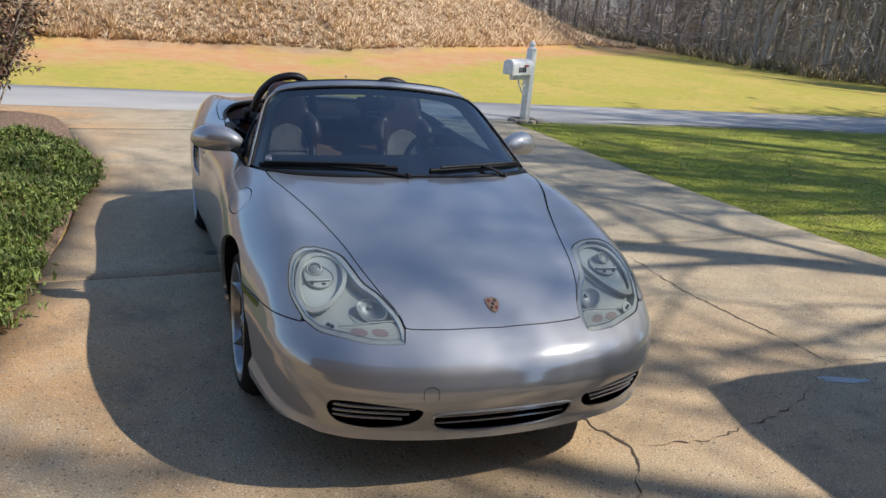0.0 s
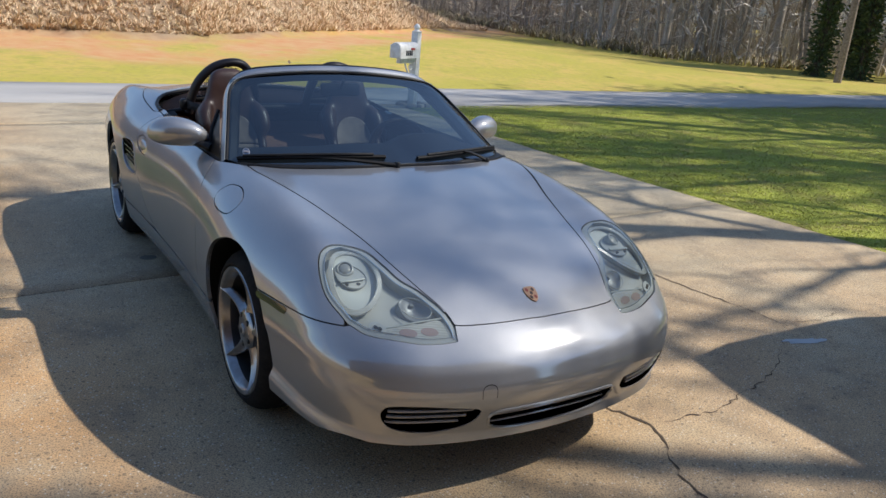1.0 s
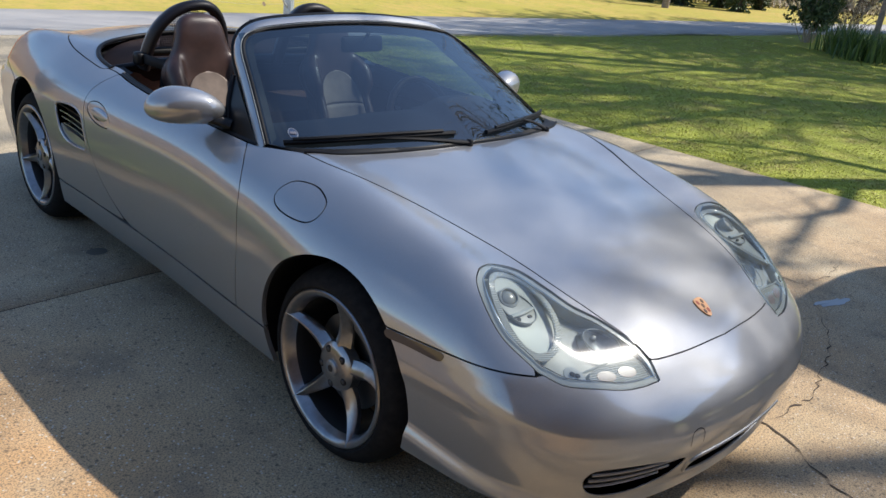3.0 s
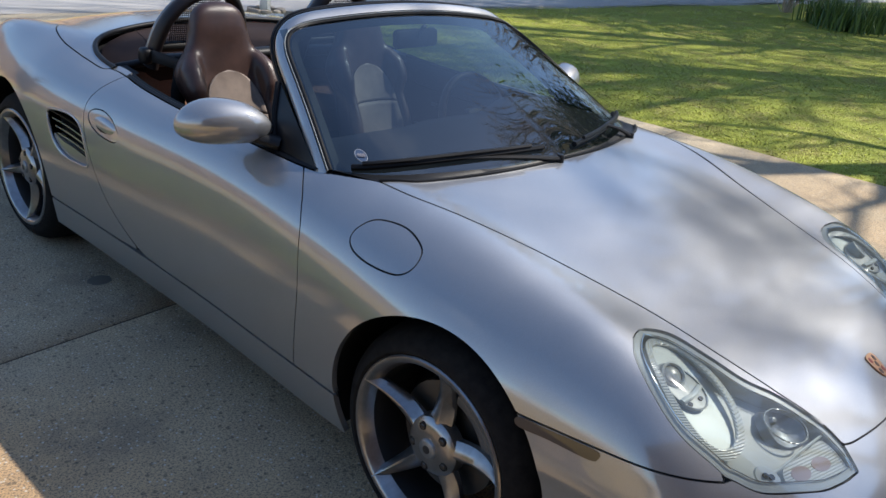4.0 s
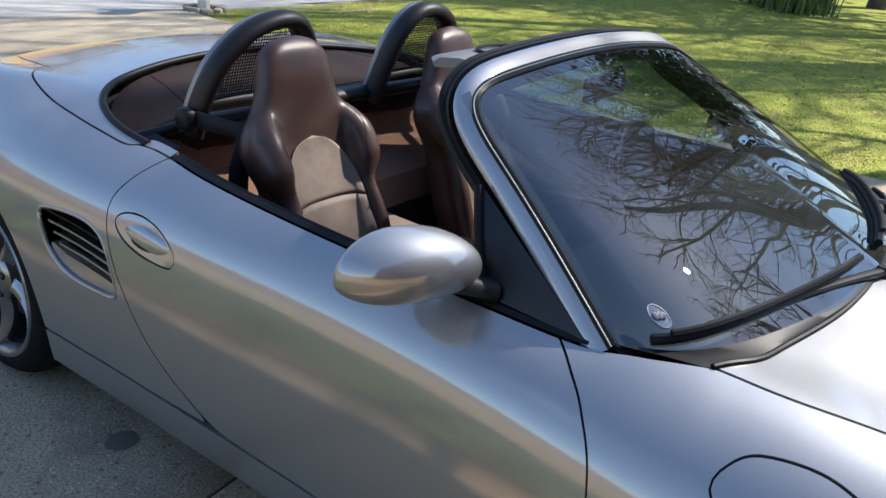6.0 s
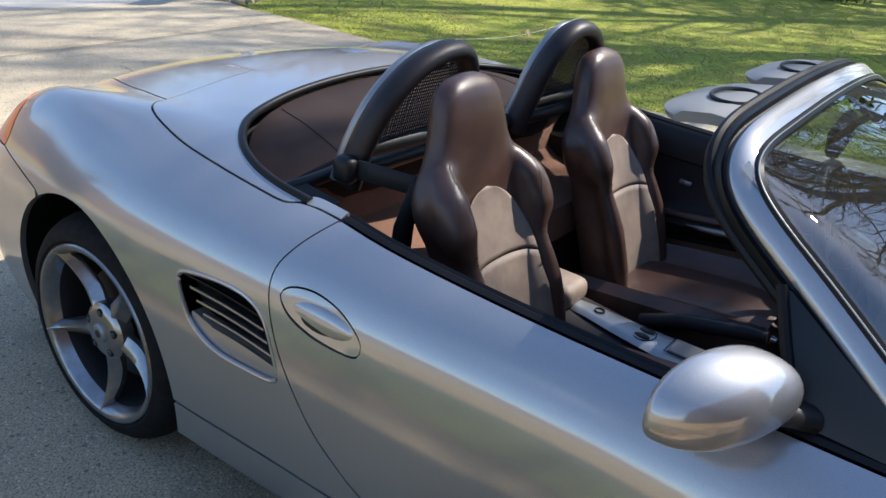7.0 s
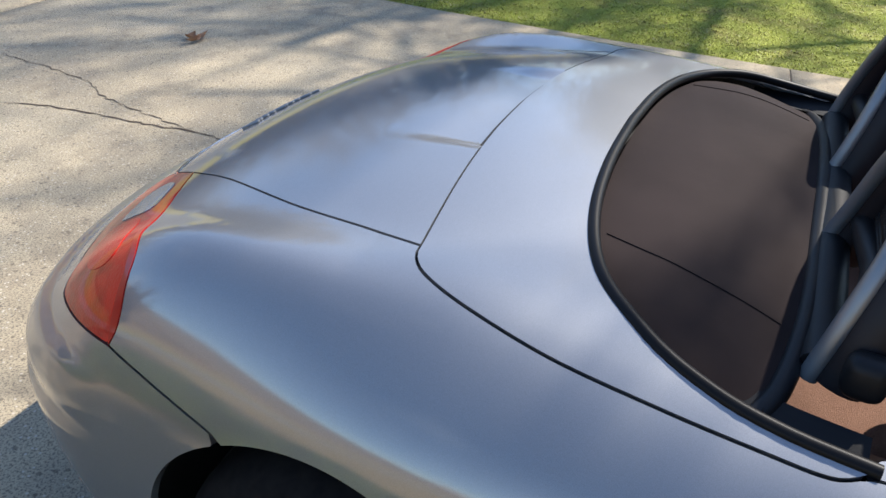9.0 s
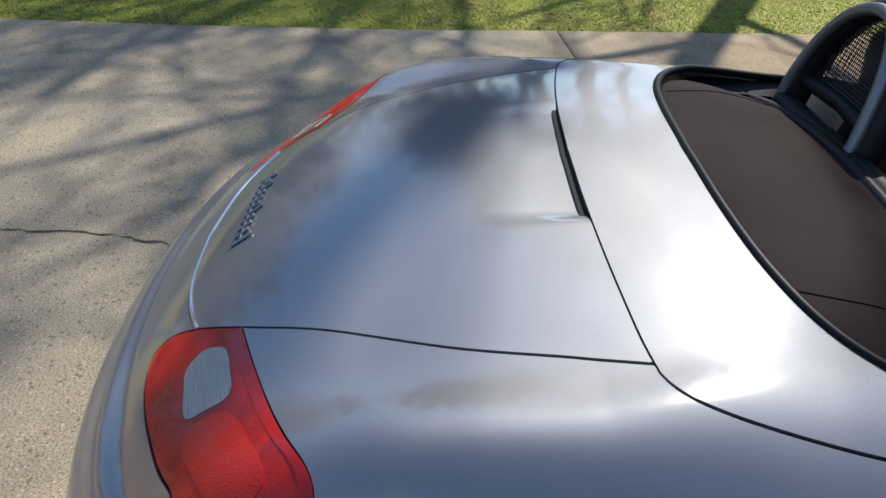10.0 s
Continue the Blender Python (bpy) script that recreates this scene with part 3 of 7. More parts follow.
def steep(p, e=1e-4):
    g = np.stack([body(*(p + e * d).T) - body(*(p - e * d).T) for d in np.eye(3)], 1)
    return g / np.linalg.norm(g, axis=1)[:, None]


def to_chart(p):
    """Skin points unrolled on a plane that is seen from above."""
    p = np.asarray(p, float)
    end = np.clip(p[:, 1], CORE0, CORE1)
    v = p - np.stack([0 * end, end, 0 * end + CORE_Z], 1)
    flat = np.hypot(v[:, 0], v[:, 1])
    theta = np.arctan2(flat, v[:, 2])
    k = SCALE * theta / np.maximum(flat, 1e-9)
    return np.stack([v[:, 0] * k, end + v[:, 1] * k], 1)


def from_chart(c, sink=0.0):
    """The skin points and normals at chart points."""
    c = np.asarray(c, float)
    end = np.clip(c[:, 1], CORE0, CORE1)
    d = np.stack([c[:, 0], c[:, 1] - end], 1)
    far = np.hypot(d[:, 0], d[:, 1])
    theta = far / SCALE
    k = np.sin(theta) / np.maximum(far, 1e-9)
    way = np.stack([d[:, 0] * k, d[:, 1] * k, np.cos(theta)], 1)
    eye = np.stack([0 * end, end, 0 * end + CORE_Z], 1)
    lo, hi = np.full(len(c), 0.02), np.full(len(c), 1.9)
    for _ in range(34):
        mid = (lo + hi) / 2
        out = body(*(eye + mid[:, None] * way).T) > 0
        lo, hi = np.where(out, lo, mid), np.where(out, mid, hi)
    p = eye + lo[:, None] * way
    n = steep(p)
    return p - sink * n, n


def cast(pts, axis, lo, hi):
    """Puts points on the skin along one axis, from inside (lo) to outside (hi)."""
    p = np.array(pts, float)
    a, b = np.full(len(p), float(lo)), np.full(len(p), float(hi))
    for _ in range(34):
        p[:, axis] = (a + b) / 2
        out = body(*p.T) > 0
        a, b = np.where(out, a, p[:, axis]), np.where(out, p[:, axis], b)
    return p


def from_top(*xy):
    return cast([(x, y, 0) for x, y in rounded(xy)], 2, 0.45, 1.3)


def from_side(*yz):
    return cast([(0, y, z) for y, z in rounded(yz)], 0, 0.0, 1.2)


def from_front(*xz):
    return cast([(x, 0, z) for x, z in rounded(xz)], 1, 0.0, -1.3)


def from_back(*xz):
    return cast([(x, 0, z) for x, z in rounded(xz)], 1, 2.5, 3.7)


def ring_side(*yz):
    return cast([(0, y, z) for y, z in rounded(yz, 8, True)], 0, 0.0, 1.2)


def ring_front(*xz):
    return cast([(x, 0, z) for x, z in rounded(xz, 8, True)], 1, 0.0, -1.3)


def ring_top(*xy):
    return cast([(x, y, 0) for x, y in rounded(xy, 8, True)], 2, 0.45, 1.3)


def arc_side(y, z, r, a0, a1, n=40):
    a = np.radians(np.linspace(a0, a1, n))
    return cast(np.stack([0 * a, y + r * np.cos(a), z + r * np.sin(a)], 1), 0, 0.0, 1.2)


def flip(p):
    return np.asarray(p) * (-1, 1, 1)


def inside(poly, pts):
    """Which of the points lie in the polygon."""
    x, y = pts.T
    hit = np.zeros(len(pts), bool)
    for (x0, y0), (x1, y1) in zip(poly, np.roll(poly, -1, 0)):
        hit ^= ((y0 > y) != (y1 > y)) & (x < (x1 - x0) * (y - y0) / (y1 - y0 + 1e-12) + x0)
    return hit


def shrunk(poly, by):
    area = np.sum(poly[:, 0] * np.roll(poly[:, 1], -1) - np.roll(poly[:, 0], -1) * poly[:, 1])
    d = np.roll(poly, -1, 0) - np.roll(poly, 1, 0)
    n = np.stack([-d[:, 1], d[:, 0]], 1) / np.maximum(np.linalg.norm(d, axis=1), 1e-9)[:, None]
    return poly + by * n * (1 if area > 0 else -1)


def skin(name, loop, holes=(), step=0.022, gap=0.0017, sink=0.0, thick=0.016, lift=None):
    """A panel of the skin inside a loop of points: a smooth sheet with folded edges."""
    loops = [shrunk(even(to_chart(loop), step * 0.45, True), gap)]
    loops += [shrunk(even(to_chart(h), step * 0.45, True), -gap) for h in holes]
    edge = np.concatenate(loops)
    lo, hi = edge.min(0), edge.max(0)
    gx, gy = np.meshgrid(np.arange(lo[0], hi[0], step * 0.72), np.arange(lo[1], hi[1], step * 0.72 * 0.87))
    gx = gx + (np.arange(gx.shape[0]) % 2)[:, None] * step * 0.36
    g = np.stack([gx.ravel(), gy.ravel()], 1)
    keep = inside(loops[0], g)
    for h in loops[1:]:
        keep &= ~inside(h, g)
    g = g[keep]
    near = np.full(len(g), 9.0)
    for e in np.array_split(edge, max(1, len(edge) // 200)):
        near = np.minimum(near, np.min(np.hypot(g[:, None, 0] - e[None, :, 0], g[:, None, 1] - e[None, :, 1]), 1))
    g = g[near > step * 0.3]
    pts = np.concatenate([edge, g])
    sides, base = [], 0
    for q in loops:
        sides += [(base + i, base + (i + 1) % len(q)) for i in range(len(q))]
        base += len(q)
    from mathutils.geometry import delaunay_2d_cdt
    v, _, f, origin, _, _ = delaunay_2d_cdt([Vector(q) for q in pts.tolist()], sides, [], 0, 1e-6)
    v = np.array([tuple(q) for q in v])
    f = np.array([tuple(t) for t in f])
    mid = v[f].mean(1)
    ok = inside(loops[0], mid)
    for h in loops[1:]:
        ok &= ~inside(h, mid)
    f = f[ok]
    p, n = from_chart(v, sink)
    if lift is not None:
        p = p + n * lift(p)[:, None]
        fn = np.cross(p[f[:, 1]] - p[f[:, 0]], p[f[:, 2]] - p[f[:, 0]])
        fn *= np.sign((fn * n[f[:, 0]]).sum(1))[:, None]
        acc = np.zeros_like(p)
        for k in range(3):
            np.add.at(acc, f[:, k], fn)
        n = acc / np.maximum(np.linalg.norm(acc, axis=1), 1e-12)[:, None]
    back = {o: i for i, src in enumerate(origin) for o in src}
    verts, norms, faces = [p], [n], [f]
    count, base, quads = len(p), 0, []
    for q in loops:
        ids = np.array([back[base + i] for i in range(len(q))])
        base += len(q)
        a, na = p[ids], n[ids]
        t = np.roll(a, -1, 0) - np.roll(a, 1, 0)
        out = np.cross(t, na)
        out /= np.maximum(np.linalg.norm(out, axis=1), 1e-9)[:, None]
        verts += [a, a - na * thick]
        norms += [out, out]
        k = len(ids)
        i = np.arange(k)
        j = (i + 1) % k
        quads.append(np.stack([count + i, count + k + i, count + k + j, count + j], 1))
        count += 2 * k
    me = bpy.data.meshes.new(name)
    me.from_pydata(np.concatenate(verts).tolist(), [], f.tolist() + np.concatenate(quads).tolist())
    smooth(me)
    me.normals_split_custom_set_from_vertices(np.concatenate(norms).tolist())
    return me


def cat(*lines):
    return np.concatenate(lines)


# seams of the left half (x positive), shared by neighbouring panels
hood_nose = from_top((0.0, -0.822), (0.18, -0.813), (0.30, -0.797), (0.343, -0.785))
hood_side = from_top((0.343, -0.785), (0.352, -0.74), (0.372, -0.69), (0.398, -0.63), (0.436, -0.50), (0.476, -0.31), (0.535, -0.09), (0.60, 0.10), (0.645, 0.27), (0.656, 0.405))
hood_back = from_top((0.656, 0.405), (0.58, 0.36), (0.48, 0.338), (0.30, 0.30), (0.15, 0.284), (0.0, 0.28))
lamp_inner = from_top((0.356, -0.832), (0.347, -0.79), (0.357, -0.735), (0.378, -0.69), (0.406, -0.635), (0.445, -0.575), (0.468, -0.49), (0.496, -0.405), (0.56, -0.37), (0.625, -0.383))
lamp_outer = from_top((0.625, -0.383), (0.672, -0.42), (0.70, -0.49), (0.705, -0.57), (0.675, -0.668))
lamp_low = from_top((0.675, -0.668), (0.62, -0.733), (0.50, -0.797), (0.42, -0.822), (0.356, -0.832))
bumper_seam = from_side((-0.668, 0.592), (-0.57, 0.589), (-0.45, 0.589), (-0.262, 0.589))
belt = from_top((0.656, 0.405), (0.70, 0.52), (0.727, 0.64), (0.733, 1.0), (0.731, 1.3), (0.724, 1.55), (0.712, 1.69))
door_front = from_side((0.64, 0.853), (0.60, 0.83), (0.55, 0.79), (0.505, 0.72), (0.482, 0.60), (0.486, 0.48), (0.505, 0.318))
door_low = from_side((0.505, 0.318), (0.8, 0.312), (1.15, 0.308), (1.30, 0.310), (1.40, 0.325), (1.52, 0.395))
door_back = from_side((1.52, 0.395), (1.61, 0.475), (1.69, 0.59), (1.737, 0.69), (1.757, 0.765), (1.735, 0.82), (1.69, 0.873))
lid_edge = from_top((0.712, 1.690), (0.710, 1.750), (0.715, 1.800), (0.730, 1.840), (0.731, 1.920), (0.728, 2.040), (0.717, 2.185), (0.689, 2.313), (0.657, 2.386), (0.620, 2.418), (0.588, 2.426))
deck_front = from_top((0.588, 2.426), (0.510, 2.438), (0.362, 2.456), (0.190, 2.469), (0.0, 2.474))
deck_side = from_top((0.588, 2.426), (0.570, 2.515), (0.529, 2.688), (0.439, 2.917), (0.398, 3.004), (0.349, 3.091))
deck_back = from_top((0.349, 3.091), (0.27, 3.125), (0.17, 3.150), (0.0, 3.165))
tail_front = from_top((0.398, 3.004), (0.507, 2.959), (0.652, 2.892), (0.723, 2.847), (0.756, 2.837))
tail_low = from_side((2.828, 0.775), (2.83, 0.745), (2.842, 0.717))
tail_rear = cat(from_side((2.842, 0.717), (2.92, 0.712), (3.02, 0.706)), from_top((0.661, 3.043), (0.593, 3.088), (0.463, 3.149), (0.361, 3.172), (0.331, 3.145), (0.349, 3.091)))
quarter_seam = from_side((2.842, 0.717), (2.70, 0.688), (2.62, 0.672))
arch_r_rear = arc_side(2.42, 0.34, 0.366, -22.5, 58, 30)
cover_rim = from_top((0.703, 1.79), (0.698, 1.90), (0.680, 1.99), (0.636, 2.078), (0.540, 2.166), (0.40, 2.217), (0.22, 2.242), (0.0, 2.250))


def both(half):
    """A loop from its left half, which runs from the middle line to the middle line."""
    return cat(half, flip(half)[::-1])




def ribbon(name, line, half=0.011, sink=0.0105):
    """A strip along a skin line, lying under it."""
    c = even(to_chart(line), 0.012)
    d = np.gradient(c, axis=0)
    n = np.stack([-d[:, 1], d[:, 0]], 1) / np.maximum(np.linalg.norm(d, axis=1), 1e-9)[:, None]
    rows = [from_chart(c + k * half * n, sink)[0] for k in (-1, 0, 1)]
    return grid_mesh(name, np.stack(rows, 1))


def oval(x, y, a, b, turn=0.0, n=36):
    """An oval on the skin, seen from above."""
    t = np.arange(n) / n * 2 * math.pi
    c, s = math.cos(radians(turn)), math.sin(radians(turn))
    return cast(np.stack([x + a * np.cos(t) * c - b * np.sin(t) * s, y + a * np.cos(t) * s + b * np.sin(t) * c, 0 * t], 1), 2, 0.45, 1.3)


def lowered(line, sink):
    p, n = from_chart(to_chart(line), sink)
    return p


car = thing("sports_car", "silver two-seat roadster with its top folded, parked on concrete", "car")

part("hood", skin("hood", both(cat(hood_nose, hood_side, hood_back))), PAINT, car)
low_f = cast([(0, y, z) for y, z in rounded([(-0.350, 0.236), (-0.5, 0.231), (-0.62, 0.227)])], 0, 0, 1.2)
low_nose = from_front((0.62, 0.226), (0.5, 0.223), (0.3, 0.221), (0.0, 0.220))
front_arch_low = arc_side(-0.02, 0.35, 0.338, 135, 199, 24)
front_half = cat(hood_nose, lamp_low[::-1][:-1], bumper_seam, front_arch_low, low_f, low_nose)
grille_c = ring_front((-0.225, 0.335), (-0.10, 0.338), (0.10, 0.338), (0.225, 0.335), (0.262, 0.325), (0.268, 0.30), (0.24, 0.262), (0.12, 0.245), (-0.12, 0.245), (-0.24, 0.262), (-0.268, 0.30), (-0.262, 0.325))
grille_s = ring_front((0.318, 0.352), (0.40, 0.366), (0.50, 0.376), (0.59, 0.374), (0.614, 0.356), (0.612, 0.325), (0.585, 0.290), (0.53, 0.272), (0.44, 0.268), (0.36, 0.282), (0.325, 0.302), (0.310, 0.328))


def ease(t):
    t = np.clip(t, 0, 1)
    return t * t * (3 - 2 * t)


def bumper_form(p):
    """A soft bulge under the lamps and a ledge that runs from the arch to the lower lip."""
    z = p[:, 2]
    ledge = 0.254 + 0.08 * np.clip((p[:, 1] + 0.80) / 0.45, 0, 1)
    return 0.021 * ease((ledge - z) / 0.046) + 0.004 * ease((z - 0.445) / 0.04) * (1 - ease((z - 0.495) / 0.06))


part("front_bumper", skin("front_bumper", both(front_half), [grille_c, grille_s, flip(grille_s)], step=0.0105, lift=bumper_form), PAINT, car)
lid_half = cat(from_top((0.0, 2.250), (0.22, 2.242), (0.40, 2.217), (0.540, 2.166), (0.636, 2.078), (0.680, 1.99), (0.698, 1.90), (0.706, 1.80)), lid_edge[17:], deck_front[1:])
part("top_cover_lid", skin("top_cover_lid", both(lid_half)), PAINT, car)


def lid_scoop(p):
    """A shallow hollow at the lid's front edge, under the high brake lamp."""
    a = np.abs(p[:, 0])
    return -0.015 * ease((0.275 - a) / 0.06) * (1 - ease((p[:, 1] - 2.47) / 0.22))


for m in (lambda p: p, flip):
    cap = from_top((0.7105, 1.695), (0.709, 1.75), (0.713, 1.796), (0.700, 1.800), (0.686, 1.785), (0.684, 1.74), (0.686, 1.695))
    part("belt_cap", skin("belt_cap", m(cap), step=0.012, gap=0.001), PAINT, car)
part("deck_lid", skin("deck_lid", both(cat(deck_front[::-1], deck_side[1:], deck_back[1:])), step=0.014, thick=0.02, lift=lid_scoop), PAINT, car)
# a dark strip gives the shaded gap at the lid's front edge
part("brake_lamp", ribbon("brake_lamp", from_top((-0.25, 2.453), (0.0, 2.462), (0.25, 2.453)), 0.012, 0.02), GAP, car, "dark strip for the shaded slot of the high brake lamp")
low_r = from_side((2.752, 0.195), (2.95, 0.215), (3.05, 0.225))
low_tail = from_back((0.62, 0.232), (0.4, 0.24), (0.2, 0.242), (0.0, 0.242))
rear_half = cat(deck_back[::-1], tail_rear[::-1][1:], quarter_seam[1:], arch_r_rear[::-1], low_r, low_tail)


def tail_form(p):
    """Two soft creases across the rear bumper."""
    fade = ease((p[:, 1] - 2.85) / 0.15)
    return fade * (0.012 * ease((0.665 - p[:, 2]) / 0.02) * (1 - ease((0.60 - p[:, 2]) / 0.10)) + 0.008 * ease((0.52 - p[:, 2]) / 0.03))


part("rear_bumper", skin("rear_bumper", both(rear_half), step=0.016, lift=tail_form), PAINT, car)

vent_loop = ring_side((2.005, 0.678), (1.96, 0.698), (1.85, 0.706), (1.78, 0.692), (1.742, 0.655), (1.71, 0.575), (1.712, 0.545), (1.76, 0.535), (1.88, 0.537), (1.95, 0.568), (1.985, 0.615))
fuel_loop = ring_side((0.335, 0.772), (0.328, 0.80), (0.293, 0.823), (0.205, 0.828), (0.128, 0.806), (0.118, 0.770), (0.152, 0.745), (0.238, 0.74), (0.305, 0.75))
handle_loop = ring_side((1.722, 0.735), (1.70, 0.757), (1.64, 0.765), (1.57, 0.752), (1.515, 0.72), (1.515, 0.69), (1.56, 0.683), (1.63, 0.687), (1.69, 0.705))
marker_loop = ring_side((-0.268, 0.585), (-0.34, 0.585), (-0.44, 0.585), (-0.452, 0.572), (-0.435, 0.56), (-0.34, 0.563), (-0.27, 0.563))
for s, m in ((1, lambda p: p), (-1, flip)):
    fender = cat(hood_side[8:], belt[:17], door_front[1:], from_side((0.505, 0.318), (0.40, 0.322), (0.31, 0.327))[1:], arc_side(-0.02, 0.35, 0.338, -4, 135, 44)[1:], bumper_seam[::-1][1:], lamp_outer[::-1][1:], lamp_inner[::-1][1:52])
    part("front_fender", skin("front_fender", m(fender), [m(fuel_loop)] if s < 0 else []), PAINT, car)
    if s < 0:
        part("fuel_flap", skin("fuel_flap", m(fuel_loop)), PAINT, car, "round silver fuel filler flap")
    door = part("door", skin("door", m(cat(belt[16:], door_back[::-1][1:], door_low[::-1][1:], door_front[::-1][1:])), [m(handle_loop)]), PAINT, car)
    sill = cat(from_side((0.316, 0.322), (0.505, 0.314), (0.8, 0.308), (1.15, 0.304), (1.30, 0.306), (1.6, 0.310), (1.85, 0.312), (2.054, 0.316)), arc_side(2.42, 0.34, 0.366, 184, 205, 12), from_side((2.07, 0.19), (1.6, 0.175), (1.0, 0.17), (0.5, 0.178), (0.29, 0.195)), arc_side(-0.02, 0.35, 0.338, -25, -4, 8))
    rocker = from_side((2.056, 0.320), (1.85, 0.316), (1.6, 0.314), (1.425, 0.318))
    quarter = cat(door_back[:-1], lid_edge, deck_side[1:33], tail_front[1:], tail_low[1:], quarter_seam[1:], arc_side(2.42, 0.34, 0.366, 58, 183, 46)[1:], rocker[1:], from_side((1.425, 0.333), (1.47, 0.362), (1.52, 0.395))[:-1])
    part("rear_quarter", skin("rear_quarter", m(quarter), [m(vent_loop)]), PAINT, car)
    part("side_sill", skin("side_sill", m(sill)), PAINT, car)
    def dish(p):
        q = np.stack([(p[:, 1] - 1.615) / 0.098, (p[:, 2] - 0.714) / 0.034], 1)
        return -0.004 * np.clip(1.05 - np.hypot(q[:, 0], q[:, 1]), 0, 1) ** 0.8
    def lever(p):
        q = np.hypot((p[:, 1] - 1.61) / 0.085, (p[:, 2] - 0.724) / 0.027)
        return 0.010 * np.clip(1 - q ** 2.5, 0, 1) ** 0.6 - 0.004
    handle_bar = ring_side((1.692, 0.736), (1.67, 0.752), (1.61, 0.754), (1.55, 0.740), (1.525, 0.720), (1.53, 0.706), (1.57, 0.702), (1.64, 0.711), (1.682, 0.722))
    part("handle_recess", skin("handle_recess", m(handle_loop), step=0.010, sink=0.001, thick=0.01, gap=0.0012, lift=dish), PAINT, door, "scooped recess round the door handle")
    part("handle", skin("handle", m(handle_bar), step=0.008, sink=0.002, thick=0.02, gap=0.0, lift=lever), PAINT, door)
    # dark crescent painted in for the shadow under the lever
    slot = ring_side((1.675, 0.720), (1.60, 0.712), (1.545, 0.712), (1.522, 0.718), (1.519, 0.704), (1.535, 0.693), (1.58, 0.691), (1.64, 0.700), (1.672, 0.711))
    part("handle_slot", skin("handle_slot", m(slot), step=0.008, sink=0.0035, thick=0.004, gap=0.0), GAP, door)
    vent = part("side_vent", skin("side_vent", m(vent_loop), step=0.014, sink=0.05, thick=-0.048, gap=0.0), BLACK, car, "side air intake with black slats")
    part("vent_rim", tube(lowered(m(even(vent_loop, 0.012, True)), 0.003), 0.0060, 8, True), PAINT, vent)
    for k in range(5):
        y0, y1 = 1.992 - 0.022 * k, 1.766 - 0.013 * k
        z0, z1 = 0.684 - 0.024 * k, 0.674 - 0.025 * k
        a = even(from_side((y0, z0 + 0.004), ((y0 + y1) / 2, (z0 + z1) / 2 + 0.005), (y1, z1)), 0.02)
        outer, inner = lowered(m(a), 0.004), lowered(m(a), 0.034) - (0, 0, 0.016)
        under = outer - (0, 0, 0.0055)
        part("vent_slat", grid_bm(np.stack([inner, outer, under, inner - (0, 0, 0.006)], 1), False, True, cap=True), PAINT if k else SEAL, vent)
    scoop = ring_side((1.965, 0.604), (1.90, 0.590), (1.80, 0.577), (1.728, 0.568), (1.714, 0.547), (1.76, 0.537), (1.88, 0.539), (1.945, 0.565))
    part("vent_scoop", skin("vent_scoop", m(scoop), step=0.014, sink=0.008, thick=0.03, gap=0.0), PAINT, vent)
    part("side_marker", skin("side_marker", m(marker_loop), step=0.014, sink=-0.0015, thick=0.008, gap=0.0), SMOKE, car, "smoked side marker lamp")

    tail = part("tail_light", skin("tail_light", m(cat(tail_front, tail_low[1:], tail_rear[1:], deck_side[::-1][1:8]))), RED, car, "red wraparound tail lamp")
    clear = ring_top((0.417, 3.061), (0.426, 3.031), (0.443, 3.016), (0.484, 3.002), (0.525, 2.991), (0.542, 2.999), (0.546, 3.025), (0.549, 3.047), (0.535, 3.060), (0.489, 3.073), (0.443, 3.082))
    part("reversing_lens", skin("reversing_lens", m(clear), step=0.012, sink=-0.0015, thick=0.004, gap=0.0), CLEAR_LENS, tail, "clear ribbed reversing lens")
    brake = ring_top((0.566, 3.041), (0.562, 2.996), (0.591, 2.966), (0.638, 2.939), (0.701, 2.907), (0.725, 2.917), (0.719, 2.957), (0.690, 2.990), (0.643, 3.021), (0.596, 3.048))
    part("brake_lens", skin("brake_lens", m(brake), step=0.012, sink=-0.0008, thick=0.003, gap=0.0), BRAKE_RED, tail, "bright red textured brake lens")
    dark_edge = cat(tail_front, tail_low[1:], from_top((0.747, 2.850), (0.709, 2.868), (0.640, 2.913), (0.500, 2.981), (0.404, 3.025)))
    part("lens_edge", skin("lens_edge", m(dark_edge), step=0.014, sink=-0.001, thick=0.003, gap=0.0), DEEP_RED, tail)

    lamp = cat(lamp_inner, lamp_outer[1:], lamp_low[1:-1])
    lens = part("headlight", skin("headlight", m(lamp), step=0.014, thick=0.004, sink=0.0005), LENS, car, "clear headlamp with an oval reflector")
    ring_in = m(from_chart(shrunk(even(to_chart(lamp), 0.012, True), 0.013))[0])
    part("bezel", skin("bezel", m(lamp), [ring_in], step=0.012, sink=0.006, thick=0.05, gap=0.001), BEZEL, lens, "grey lamp surround")
    # chrome line added to draw the highlight on the lens's edge
    part("lens_edge_highlight", tube(lowered(ring_in, 0.003), 0.0013, 6, True), CHROME, lens, "thin chrome line for the highlight along the lens's edge")
    part("housing", skin("housing", m(lamp), step=0.018, sink=0.040, thick=-0.034, gap=0.002), HOUSING, lens)
    big = oval(0.588, -0.530, 0.128, 0.078, 112)
    mid = np.array((0.588, -0.530))

    def bowl(p):
        q = p[:, :2] * (1 if s > 0 else -1, 1) - mid
        return -0.022 * np.clip(1 - (np.hypot(q[:, 0], q[:, 1]) / 0.13) ** 2, 0, 1)
